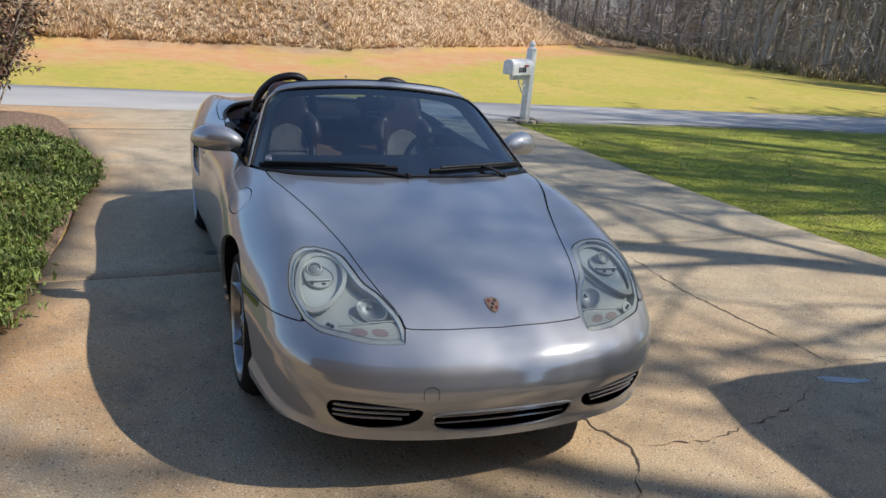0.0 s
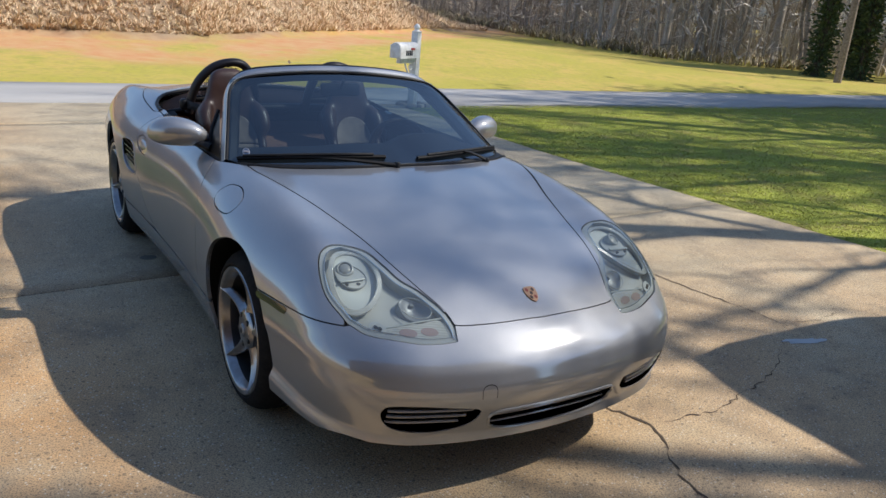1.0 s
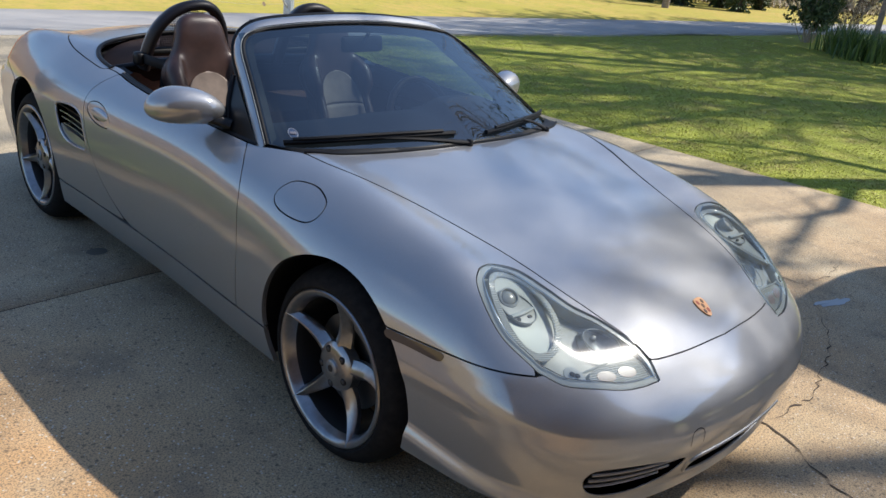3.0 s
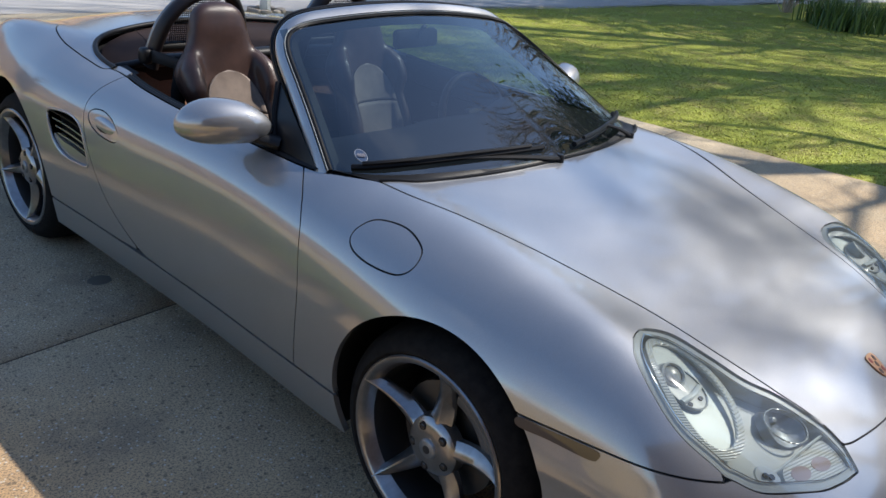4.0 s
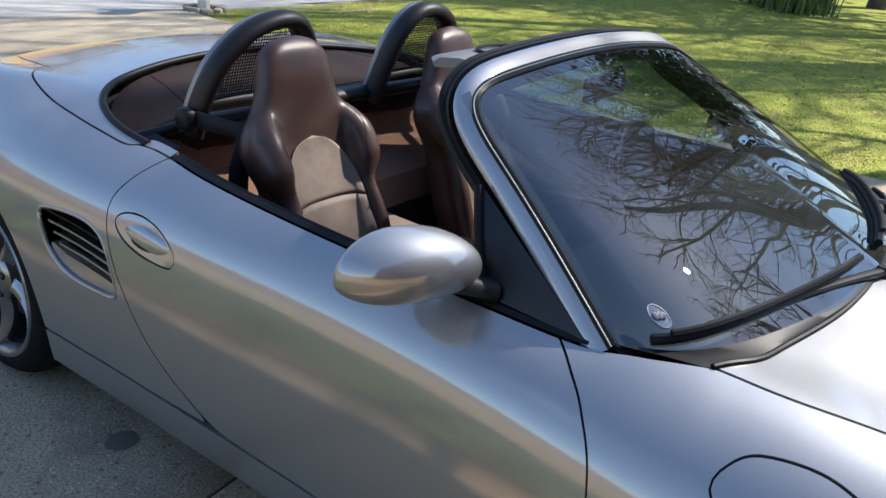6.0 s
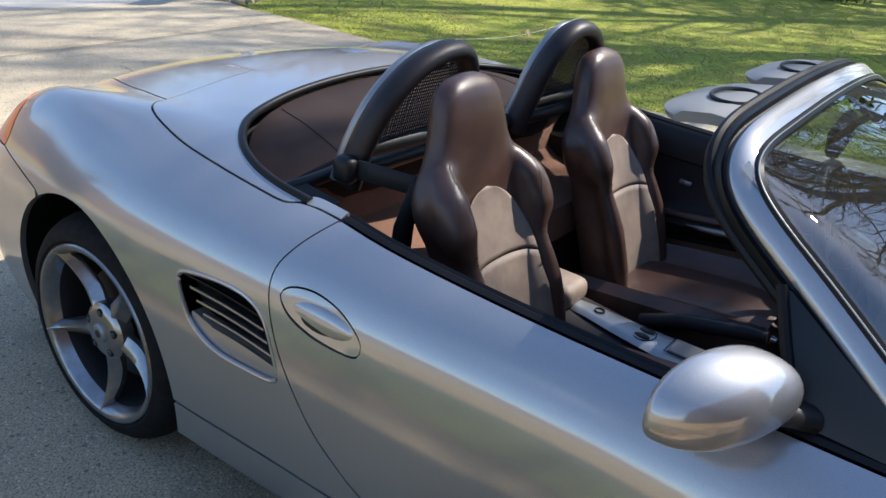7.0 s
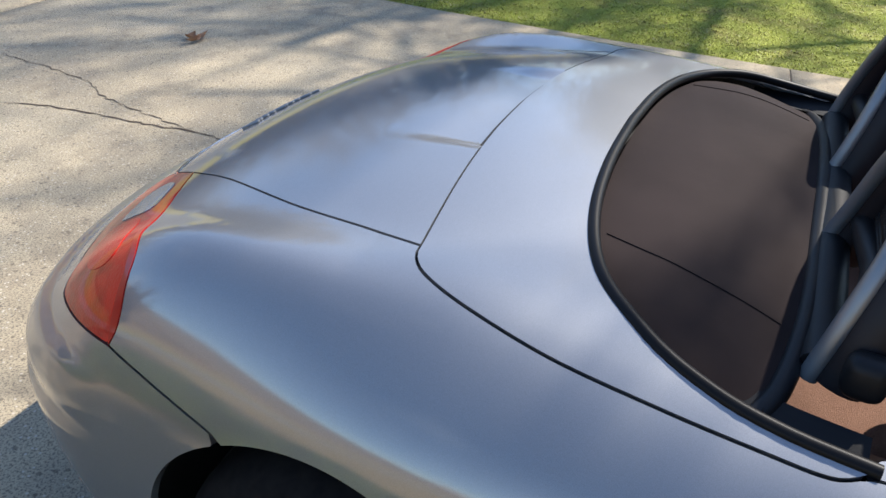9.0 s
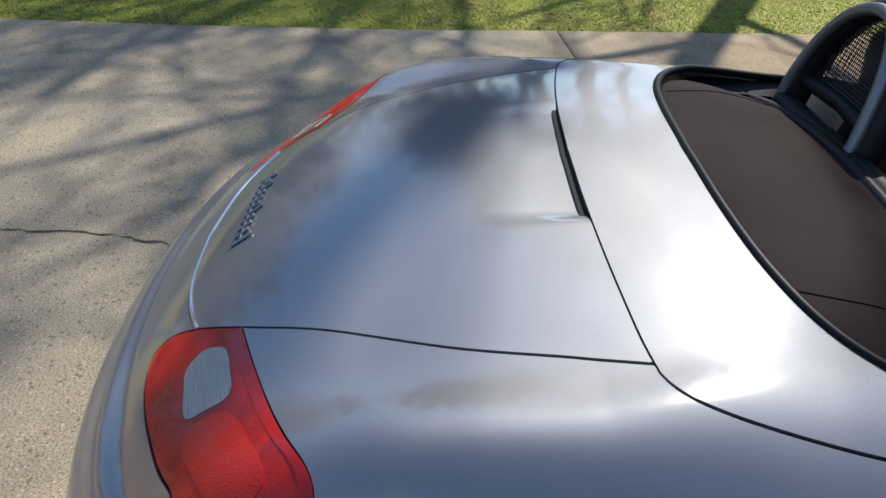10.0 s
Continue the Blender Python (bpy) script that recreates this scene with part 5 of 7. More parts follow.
# ---- door mirrors ----
for s in (-1, 1):
    rows = []
    for t in (1 - np.cos(np.linspace(0, math.pi, 24))) / 2:
        x = 0.695 + 0.255 * t
        w = max(0.03, (1 - abs(2 * t - 1) ** 2.7) ** 0.5 * (0.80 + 0.20 * math.sin(t * 2.2)))
        yc, zc = 0.848 + 0.089 * t, 0.905 + 0.018 * math.sin(t * 2.6)
        ring = []
        for a in np.arange(26) / 26 * 2 * math.pi:
            cy, cz = math.cos(a), math.sin(a)
            depth = 0.085 if cy < 0 else 0.040
            ring.append((s * x, yc + depth * w * math.copysign(abs(cy) ** 0.85, cy), zc + 0.066 * w * math.copysign(abs(cz) ** 0.9, cz) + 0.006 * w))
        rows.append(ring)
    shell = part("door_mirror", grid_bm(rows, False, True, cap=True), PAINT, car, "rounded silver door mirror")
    part("mirror_foot", tube([(s * 0.70, 0.79, 0.872), (s * 0.735, 0.82, 0.883), (s * 0.79, 0.86, 0.892)], (0.030, 0.026, 0.022), 12, flat=0.7), BLACK, shell)
    gl = [[(s * (0.845 + 0.07 * k * math.cos(a)), 0.932 + 0.030 * 0.4, 0.912 + 0.046 * k * math.sin(a)) for a in np.arange(24) / 24 * 2 * math.pi] for k in (0.01, 1)]
    part("mirror_glass", grid_bm(gl, False, True), CHROME, shell)
    # black quarter pane behind the pillar
    tri = [[(s * 0.716, 0.60, 0.858), (s * 0.712, 0.80, 0.862)], [(s * 0.672, 0.76, 0.955), (s * 0.676, 0.85, 0.955)], [(s * 0.640, 0.872, 1.020), (s * 0.640, 0.885, 1.022)]]
    part("quarter_pane", grid_bm(tri), material("dark_quarter_glass", (0.008, 0.009, 0.011), 0.3, Specular_IOR_Level=0.3), car)
    part("quarter_frame", tube([(s * 0.716, 0.80, 0.855), (s * 0.678, 0.852, 0.955), (s * 0.640, 0.888, 1.024)], 0.009, 8), SEAL, car)

# ---- cabin ----
part("cabin_tub", grid_bm([[(x, y, z) for x in (-0.66, -0.3, 0, 0.3, 0.66)] for y, z in ((0.30, 0.80), (0.34, 0.45), (0.42, 0.30), (0.60, 0.24), (1.50, 0.24), (1.60, 0.30), (1.66, 0.60))]), DASH, car, "dark carpeted cabin floor")
part("rear_bulkhead", grid_bm([[(x, y, z) for x in np.linspace(-0.64, 0.64, 9)] for y, z in ((1.64, 0.35), (1.655, 0.60), (1.67, 0.66), (1.70, 0.675), (1.86, 0.70), (1.90, 0.72), (1.915, 0.80), (1.92, 0.86))]), CARPET, car, "brown carpet behind the seats")
for s in (-1, 1):
    part("side_well", grid_bm([[(s * x, y, z) for x, z in ((0.70, 0.868), (0.66, 0.85), (0.60, 0.81), (0.525, 0.76), (0.50, 0.58))] for y in np.linspace(1.66, 2.06, 6)]), BLACK, car)
    rim = even(belt[14:], 0.03)
    inner = []
    for p in rim:
        top_x = p[0]
        inner.append([(s * (top_x - a), p[1], p[2] + b) for a, b in ((0.002, 0.002), (0.012, 0.008), (0.020, 0.004), (0.026, 0.009), (0.034, 0.004), (0.038, -0.02))])
    part("belt_moulding", grid_bm(inner), SEAL, car, "black rubber moulding along the door top")
    trim_rows = []
    for y in np.linspace(0.52, 1.72, 25):
        x = float(np.interp(y, rim[:, 1], rim[:, 0])) - 0.036
        z = float(np.interp(y, rim[:, 1], rim[:, 2]))
        arm = math.exp(-((y - 1.30) / 0.30) ** 4)
        low = 0.615 - 0.13 * (y - 1.15)
        trim_rows.append([(s * (x - a), y, c) for a, c in ((0.0, z), (0.014, z - 0.012), (0.024, z - 0.05), (0.022, z - 0.095), (0.006, z - 0.105), (0.004, z - 0.14), (0.010, low + 0.04), (0.014 + 0.012 * arm, low + 0.02), (0.020 + 0.050 * arm, low + 0.005), (0.022 + 0.056 * arm, low - 0.012), (0.018 + 0.040 * arm, low - 0.045), (0.012, low - 0.07), (0.012, 0.40), (0.02, 0.30))])
    panel = part("door_trim", grid_bm(trim_rows), DASH, car, "dark door lining with an armrest")
    def lining(y):
        return float(np.interp(y, rim[:, 1], rim[:, 0])) - 0.036
    part("armrest", tube([(s * (lining(y) - 0.058 - d), y, 0.632 - 0.13 * (y - 1.15) + e) for y, d, e in ((1.58, -0.04, -0.005), (1.52, -0.012, -0.003), (1.42, 0.004, 0.0), (1.30, 0.008, 0.002), (1.16, 0.008, 0.002), (1.04, 0.0, 0.004), (0.98, -0.03, 0.01))], (0.008, 0.016, 0.020, 0.020, 0.020, 0.018, 0.010), 12, flat=0.7), LEATHER, panel, "padded dark brown armrest")
    part("door_pull", tube([(s * (lining(y) - 0.080 - d), y, 0.607 - 0.13 * (y - 1.15)) for y, d in ((1.42, -0.010), (1.36, 0.004), (1.26, 0.010), (1.14, 0.010), (1.04, 0.002), (0.99, -0.02))], (0.004, 0.011, 0.013, 0.013, 0.012, 0.006), 12, flat=0.8), SATIN, panel, "satin grey door pull")
    part("door_release", moved(box((0.012, 0.044, 0.018), bevel=0.006), Matrix.Translation((s * (lining(1.47) - 0.012), 1.47, 0.686))), SATIN, panel, "satin grey door release")
    pocket = [[(s * (lining(y) - 0.020), y, 0.53 - 0.13 * (y - 1.15) - k * (0.10 + 0.02 * (1.55 - y))) for k in (0, 0.33, 0.66, 1.0)] for y in np.linspace(0.95, 1.55, 9)]
    part("door_pocket", grid_bm(pocket), CARPET, panel, "brown carpeted door pocket")
    part("speaker_grille", moved(spin_bm([(0.012, 0.0005), (0.010, 0.06), (0.0, 0.07)], 24), Matrix.Translation((s * 0.668, 0.78, 0.48)) @ pose(0, 0, 0, 0, 0, 180 if s > 0 else 0)), BLACK, panel)

# dashboard, with the hooded dials before the driver
rows = []
for x in np.linspace(-0.70, 0.70, 43):
    hood_h = 0.055 * math.exp(-((x - 0.37) / 0.17) ** 4)
    mid = math.exp(-(x / 0.16) ** 4)
    edge = abs(x) / 0.70
    y0 = 0.30 + 0.24 * edge ** 2.2
    rows.append([(x, y, z) for y, z in ((y0, 0.852), (y0 + 0.05, 0.868), (0.62, 0.880), (0.70 + 0.02 * mid, 0.882 + hood_h), (0.775 + 0.03 * mid, 0.870 + hood_h), (0.795 + 0.03 * mid, 0.848 + hood_h * 0.9), (0.76 + 0.04 * mid, 0.815), (0.775 + 0.04 * mid, 0.74), (0.75, 0.66 - 0.1 * mid), (0.66, 0.58 - 0.1 * mid), (0.55, 0.45))])
dash = part("dashboard", grid_bm(rows), DASH, car, "dark dashboard with a dial hood")
for x in (-0.06, 0.06):
    part("air_vent", moved(box((0.09, 0.02, 0.045), bevel=0.006), pose(x, 0.822, 0.80, -10, 0, 0)), BLACK, dash)
for dx, r in ((-0.085, 0.046), (0.0, 0.055), (0.085, 0.046)):
    part("dial", moved(spin_bm([(0.0, 0.0005), (0.0, r - 0.006), (0.012, r - 0.003), (0.012, r), (-0.02, r)], 24), pose(0.37 + dx, 0.79, 0.845, 0, 0, 0) @ pose(0, 0, 0, 0, 0, 90)), BLACK, dash)
# steering wheel
tilt = pose(0.37, 0.955, 0.775, 0, 0, 0) @ pose(0, 0, 0, -24, 0, 0)
hoop = [tilt @ Vector((0.185 * math.cos(a), 0, 0.185 * math.sin(a))) for a in np.arange(48) / 48 * 2 * math.pi]
steer = part("steering_wheel", tube(hoop, 0.0155, 12, True, up=(0, 1, 0.4)), LEATHER, car, "dark leather three-spoke steering wheel")
part("airbag_pad", moved(box((0.15, 0.05, 0.13), bevel=0.022), tilt @ Matrix.Translation((0, -0.02, -0.01))), DASH, steer)
for a in (0, 180, 270):
    c, d = math.cos(radians(a)), math.sin(radians(a))
    part("wheel_spoke", tube([tilt @ Vector((k * c, -0.01 + 0.01 * (k > 0.1), k * d)) for k in (0.05, 0.11, 0.18)], (0.022, 0.016, 0.013), 8, up=(0, 1, 0.4)), DASH, steer)
part("column", tube([(0.37, 0.93, 0.765), (0.37, 0.78, 0.70)], 0.04, 14), DASH, steer)

# tunnel, console and levers
rows = []
for y, w, h in ((0.60, 0.15, 0.60), (0.80, 0.14, 0.56), (0.92, 0.125, 0.50), (1.10, 0.115, 0.465), (1.30, 0.105, 0.47), (1.50, 0.10, 0.49), (1.66, 0.10, 0.50)):
    rows.append([(x, y, z) for x, z in ((-w - 0.02, 0.24), (-w - 0.01, h - 0.05), (-w + 0.01, h - 0.012), (-w + 0.03, h), (0, h + 0.006), (w - 0.03, h), (w - 0.01, h - 0.012), (w + 0.01, h - 0.05), (w + 0.02, 0.24))])
tunnel = part("centre_console", grid_bm(rows), DASH, car, "dark centre tunnel with silver console")
rows = [[(x * w, y, h + 0.012 - 0.012 * abs(x) ** 4) for x in np.linspace(-1, 1, 9)] for y, w, h in ((0.99, 0.056, 0.480), (1.05, 0.062, 0.480), (1.22, 0.060, 0.480), (1.34, 0.048, 0.486), (1.42, 0.038, 0.492), (1.47, 0.032, 0.492))]
part("console_trim", grid_bm(rows), SATIN, tunnel, "satin silver console trim")
for x, y in ((-0.016, 1.268), (0.016, 1.268)):
    part("console_switch", moved(spin_bm([(0.003, 0.0005), (0.0025, 0.008), (0.0, 0.0105), (-0.004, 0.011)], 20), Matrix.Translation((x, y, 0.4955)) @ Matrix.Diagonal((1.1, 2.0, 1.0, 1.0)) @ pose(0, 0, 0, 0, -90, 0)), BLACK, tunnel)
part("switch_recess", tube([(0.036 * math.cos(a), 1.268 + 0.030 * math.sin(a), 0.4935) for a in np.arange(28) / 28 * 2 * math.pi], 0.0014, 5, True), GAP, tunnel)
tray = part("ashtray_lid", moved(box((0.072, 0.115, 0.010), bevel=0.004), Matrix.Translation((0, 1.135, 0.4935))), VINYL, tunnel, "smooth grey tray lid")
part("tray_seam", tube([(x, y, 0.4945) for x, y in ((-0.040, 1.072), (0.040, 1.072), (0.040, 1.198), (-0.040, 1.198))], 0.0014, 5, True), GAP, tray)
part("key_ring", moved(spin_bm([(0.004, 0.011), (0.008, 0.013), (0.004, 0.015)], 20), Matrix.Translation((0, 1.40, 0.500)) @ pose(0, 0, 0, 0, -90, 0)), BLACK, tunnel)
part("armrest", moved(box((0.13, 0.24, 0.07), bevel=0.028, segments=4), Matrix.Translation((0, 1.585, 0.522))), PANEL, tunnel, "padded armrest")
gaiter = [[((0.055 - 0.040 * t) * math.cos(a) + 0.0, 0.93 + (0.06 - 0.042 * t) * math.sin(a), 0.49 + 0.075 * t) for a in np.arange(20) / 20 * 2 * math.pi] for t in np.linspace(0, 1, 7)]
gear = part("gear_lever", grid_bm(gaiter, False, True), LEATHER, tunnel)
part("gear_shaft", tube([(0, 0.93, 0.55), (0, 0.93, 0.61)], 0.008, 10), CHROME, gear)
part("gear_knob", moved(spin_bm([(0.028, 0.0005), (0.024, 0.014), (0.010, 0.023), (-0.010, 0.024), (-0.026, 0.015), (-0.03, 0.0005)], 24), Matrix.Translation((0, 0.93, 0.63)) @ pose(0, 0, 0, 0, -90, 0)), SATIN, gear)
part("handbrake", tube([(0.115, 1.32, 0.46), (0.118, 1.22, 0.505), (0.118, 1.05, 0.545), (0.118, 1.0, 0.553)], (0.024, 0.022, 0.019, 0.015), 12), BLACK, tunnel, "black leather handbrake lever")
part("handbrake_button", moved(spin_bm([(0.016, 0.0005), (0.014, 0.008), (0.0, 0.009)], 14), Matrix.Translation((0.118, 0.992, 0.555)) @ pose(0, 0, 0, 0, 0, -90)), CHROME, tunnel)

# ---- seats ----
def ring_at(w, front, back, bolster, n=44, hollow=0.9):
    out = []
    for a in np.arange(n) / n * 2 * math.pi:
        c, d = math.cos(a), math.sin(a)
        x = w * math.copysign(abs(c) ** 0.62, c)
        if d < 0:
            y = -front * abs(d) ** 0.5 - bolster * (abs(x) / w) ** 3 * abs(d) ** 0.6 + bolster * 0.2
        else:
            y = back * abs(d) ** 0.6
        out.append((x, y))
    return out


def seat(x0, fwd, up):
    h = curve((0.40, 0.165), (0.55, 0.168), (0.66, 0.168), (0.745, 0.160), (0.80, 0.186), (0.855, 0.196), (0.895, 0.176), (0.925, 0.150), (0.955, 0.134), (1.0, 0.120), (1.05, 0.107), (1.085, 0.084), (1.103, 0.050), (1.110, 0.012))
    lean = curve((0.40, 1.470), (0.60, 1.545), (0.80, 1.622), (0.95, 1.662), (1.05, 1.680), (1.11, 1.69))
    thick = curve((0.40, 0.06), (0.70, 0.055), (0.85, 0.048), (0.95, 0.040), (1.05, 0.038), (1.09, 0.028), (1.11, 0.004))
    wing = curve((0.40, 0.05), (0.60, 0.070), (0.78, 0.088), (0.85, 0.078), (0.90, 0.040), (0.95, 0.014), (1.11, 0.0))
    zs = np.concatenate([np.linspace(0.38, 1.07, 34), (1.085, 1.095, 1.103, 1.108, 1.110)])
    rows = []
    for z in zs:
        w, t, b, y = (float(f(z)) for f in (h, thick, wing, lean))
        rows.append([(x0 + x, y + fwd + dy, z + up) for x, dy in ring_at(max(w, 0.01), t, t * 1.15, b)])
    body_bm = grid_bm(rows, False, True, cap=True)
    for k in (-1, 1):
        pad = [(x0 + k * a, float(lean(z)) + fwd - b, z + up) for a, b, z in ((0.142, 0.066, 0.42), (0.143, 0.076, 0.53), (0.145, 0.080, 0.64), (0.143, 0.070, 0.745), (0.158, 0.066, 0.805), (0.156, 0.046, 0.865), (0.130, 0.012, 0.915))]
        body_bm = join(body_bm, tube(rounded(pad, 4), np.interp(np.linspace(0, 6, 25), range(7), (0.026, 0.028, 0.029, 0.022, 0.042, 0.044, 0.030)), 16, up=(0, 1, 0), flat=1.15))
    s = part("seat", body_bm, LEATHER, car, "dark brown leather sports seat with a lighter insert")
    fuse = s.modifiers.new("fuse", "REMESH")
    fuse.mode, fuse.voxel_size, fuse.use_smooth_shade = "VOXEL", 0.008, True
    soft = s.modifiers.new("soft", "SMOOTH")
    soft.factor, soft.iterations = 0.5, 16
    # insert on the backrest in two fields, laid on the fused shape
    for z0, z1 in ((0.42, 0.7105), (0.7135, 0.870)):
        rows = []
        for z in np.linspace(z0, z1, 18):
            half = 0.116 * math.sqrt(max(0.0, 1 - max(0.0, (z - 0.72) / 0.147) ** 2.4)) + 0.003
            rows.append([(x0 + u * half, float(lean(z)) + fwd - 0.25, z + up) for u in np.linspace(-1, 1, 19)])
        field = part("backrest_insert", grid_bm(rows), PANEL, s, "grey-brown perforated insert")
        lay = field.modifiers.new("lay", "SHRINKWRAP")
        lay.target, lay.wrap_method, lay.offset = s, "PROJECT", 0.004
        lay.use_project_x, lay.use_project_y, lay.use_project_z = False, True, False
        lay.use_negative_direction, lay.use_positive_direction = False, True
        field.modifiers.new("thick", "SOLIDIFY").thickness = 0.004
    # stitched seams down both shoulders and across the bolsters
    for k in (-1, 1):
        for seam in (((0.122, 0.945), (0.146, 0.915), (0.146, 0.875), (0.134, 0.83), (0.124, 0.78), (0.120, 0.70), (0.119, 0.60)), ((0.124, 0.772), (0.138, 0.769), (0.152, 0.772)), ((0.124, 0.757), (0.138, 0.754), (0.152, 0.757))):
            q = rounded(seam, 6)
            d = np.gradient(q, axis=0)
            d = np.stack([-d[:, 1], d[:, 0]], 1) / np.linalg.norm(d, axis=1)[:, None]
            line = [[(x0 + k * c[0], float(lean(c[1])) + fwd - 0.25, c[1] + up) for c in (a - 0.0016 * b, a, a + 0.0016 * b)] for a, b in zip(q, d)]
            stitch = part("seam", grid_bm(line), STITCH, s)
            lay = stitch.modifiers.new("lay", "SHRINKWRAP")
            lay.target, lay.wrap_method, lay.offset = s, "PROJECT", 0.0012
            lay.use_project_x, lay.use_project_y, lay.use_project_z = False, True, False
            lay.use_negative_direction, lay.use_positive_direction = False, True
    # cushion
    rows = []
    for y, w, z in ((0.98, 0.20, 0.46), (0.985, 0.225, 0.475), (1.02, 0.24, 0.50), (1.15, 0.245, 0.498), (1.35, 0.24, 0.475), (1.54, 0.225, 0.45), (1.56, 0.20, 0.44)):
        rows.append([(x0 + x * w, y + fwd, zz) for x, zz in ((-0.92, 0.28), (-1.0, z - 0.09), (-0.98, z + 0.02), (-0.86, z + 0.045), (-0.66, z + 0.018), (-0.3, z), (0.3, z), (0.66, z + 0.018), (0.86, z + 0.045), (0.98, z + 0.02), (1.0, z - 0.09), (0.92, 0.28))])
    part("cushion", grid_bm(rows, False, True, cap=True), LEATHER, s)
    part("cushion_insert", grid_bm([[(x0 + u * 0.135, y + fwd, z + 0.007 + 0.006 * (1 - u ** 4)) for u in np.linspace(-1, 1, 9)] for y, z in ((1.01, 0.496), (1.03, 0.500), (1.15, 0.499), (1.35, 0.477), (1.50, 0.458))]), LEATHER, s)
    return s


seat(-0.365, -0.022, 0.022)
seat(0.370, 0.018, -0.004)

# ---- roll hoops, mesh and belts ----
BUCKLE_RED = material("red_button", (0.50, 0.05, 0.05), 0.4)
for s in (-1, 1):
    arch = rounded([(s * 0.540, 1.835, 0.86), (s * 0.528, 1.815, 0.95), (s * 0.492, 1.790, 1.045), (s * 0.420, 1.770, 1.120), (s * 0.328, 1.760, 1.151), (s * 0.248, 1.765, 1.136), (s * 0.190, 1.785, 1.06), (s * 0.163, 1.81, 0.95), (s * 0.153, 1.835, 0.86)], 6)
    hoop = part("roll_hoop", tube(arch, 0.0235, 14, up=(0, 1, 0), flat=1.45), HOOPBLACK, car, "padded black roll hoop")
    part("hoop_tube", tube(arch + (0, 0.038, 0.001), 0.014, 12, up=(0, 1, 0)), SATIN, hoop, "satin silver tube behind the pad")
    inner = [(s * 0.335 + (p[0] - s * 0.335) * 0.86, p[1] + 0.004, 0.88 + (p[2] - 0.88) * 0.90) for p in arch if p[2] > 0.93]
    poly = np.array(inner)
    wires = []
    for i in range(-19, 20):
        x = s * 0.335 + i * 0.0083
        zz = np.interp(abs(i) * 0.0083, np.sort(np.abs(poly[:, 0] - s * 0.335)), poly[np.argsort(np.abs(poly[:, 0] - s * 0.335)), 2])
        y_at = lambda z: float(np.interp(z, np.sort(poly[:, 2]), poly[np.argsort(poly[:, 2]), 1]))
        wires.append(tube([(x, y_at(0.945), 0.945), (x, y_at((0.945 + zz) / 2), (0.945 + zz) / 2), (x, y_at(zz), zz)], 0.0016, 4, up=(0, 1, 0)))
    for z in np.arange(0.95, 1.13, 0.0083):
        half = float(np.interp(z, np.sort(poly[:, 2]), np.abs(poly[np.argsort(poly[:, 2]), 0] - s * 0.335)))
        y = float(np.interp(z, np.sort(poly[:, 2]), poly[np.argsort(poly[:, 2]), 1]))
        wires.append(tube([(s * 0.335 - half, y, z), (s * 0.335 + half, y, z)], 0.0016, 4))
    tagged(part("hoop_mesh", join(*wires), MESH, hoop), "black wire mesh screen", kind="stuff")
    part("hoop_crossbar", tube([(s * 0.53, 1.825, 0.935), (s * 0.335, 1.81, 0.938), (s * 0.16, 1.825, 0.935)], 0.020, 10), BLACK, hoop)
    # belt from its reel to the seat
    reel = part("belt_reel", moved(box((0.046, 0.056, 0.062), bevel=0.018, segments=3), Matrix.Translation((s * 0.572, 1.815, 0.908))), BLACK, car, "black seat belt reel")
    rows = [[(s * x, y, z + d) for d in (-0.022, 0.022)] for x, y, z in ((0.56, 1.79, 0.912), (0.54, 1.735, 0.908), (0.512, 1.68, 0.900), (0.492, 1.655, 0.895))]
    web = part("seat_belt", grid_bm(rows), BELT, car, "black seat belt webbing")
    web.modifiers.new("thickness", "SOLIDIFY").thickness = 0.003
    fall = [[(s * (0.512 + d), y + 0.4 * d, z) for d in (-0.024, 0.024)] for y, z in ((1.655, 0.91), (1.690, 0.80), (1.695, 0.66), (1.66, 0.50))]
    web2 = part("seat_belt", grid_bm(fall), BELT, car, "black seat belt webbing")
    web2.modifiers.new("thickness", "SOLIDIFY").thickness = 0.003
    # tongue of the belt hanging on its webbing, and the buckle on its stalk beside the tunnel
    part("belt_tongue", moved(box((0.030, 0.012, 0.055), bevel=0.005), Matrix.Translation((s * 0.520, 1.685, 0.735))), BLACK, web2, "black belt tongue")
    buckle = part("belt_buckle", moved(box((0.026, 0.075, 0.034), bevel=0.006), pose(s * 0.150, 1.375, 0.455, 28, 0, 0)), BLACK, car, "black belt buckle with a red button")
    part("buckle_button", moved(box((0.018, 0.008, 0.022), bevel=0.003), pose(s * 0.150, 1.338, 0.438, 28, 0, 0)), BUCKLE_RED, buckle)
part("hoop_beam", tube([(-0.53, 1.86, 0.875), (0.0, 1.855, 0.885), (0.53, 1.86, 0.875)], 0.030, 12, flat=0.8), BLACK, car, "black beam between the roll hoops")

# a strand of spider silk from hoop to hoop, with a scrap of leaf caught on it
SILK = material("pale_silk", (0.62, 0.60, 0.54), 0.6)
LEAF_SCRAP = material("dry_leaf_scrap", (0.34, 0.25, 0.15), 0.8)
silk = thing("spider_thread", "pale strand of spider silk strung between the roll hoops", "thread", (0, 0, 0))
part("strand", tube([(-0.30 + 0.62 * t, 1.755, 1.176 + 0.012 * t - 0.020 * math.sin(t * math.pi)) for t in np.linspace(0, 1, 14)], 0.0005, 5, up=(0, 1, 0)), SILK, silk)
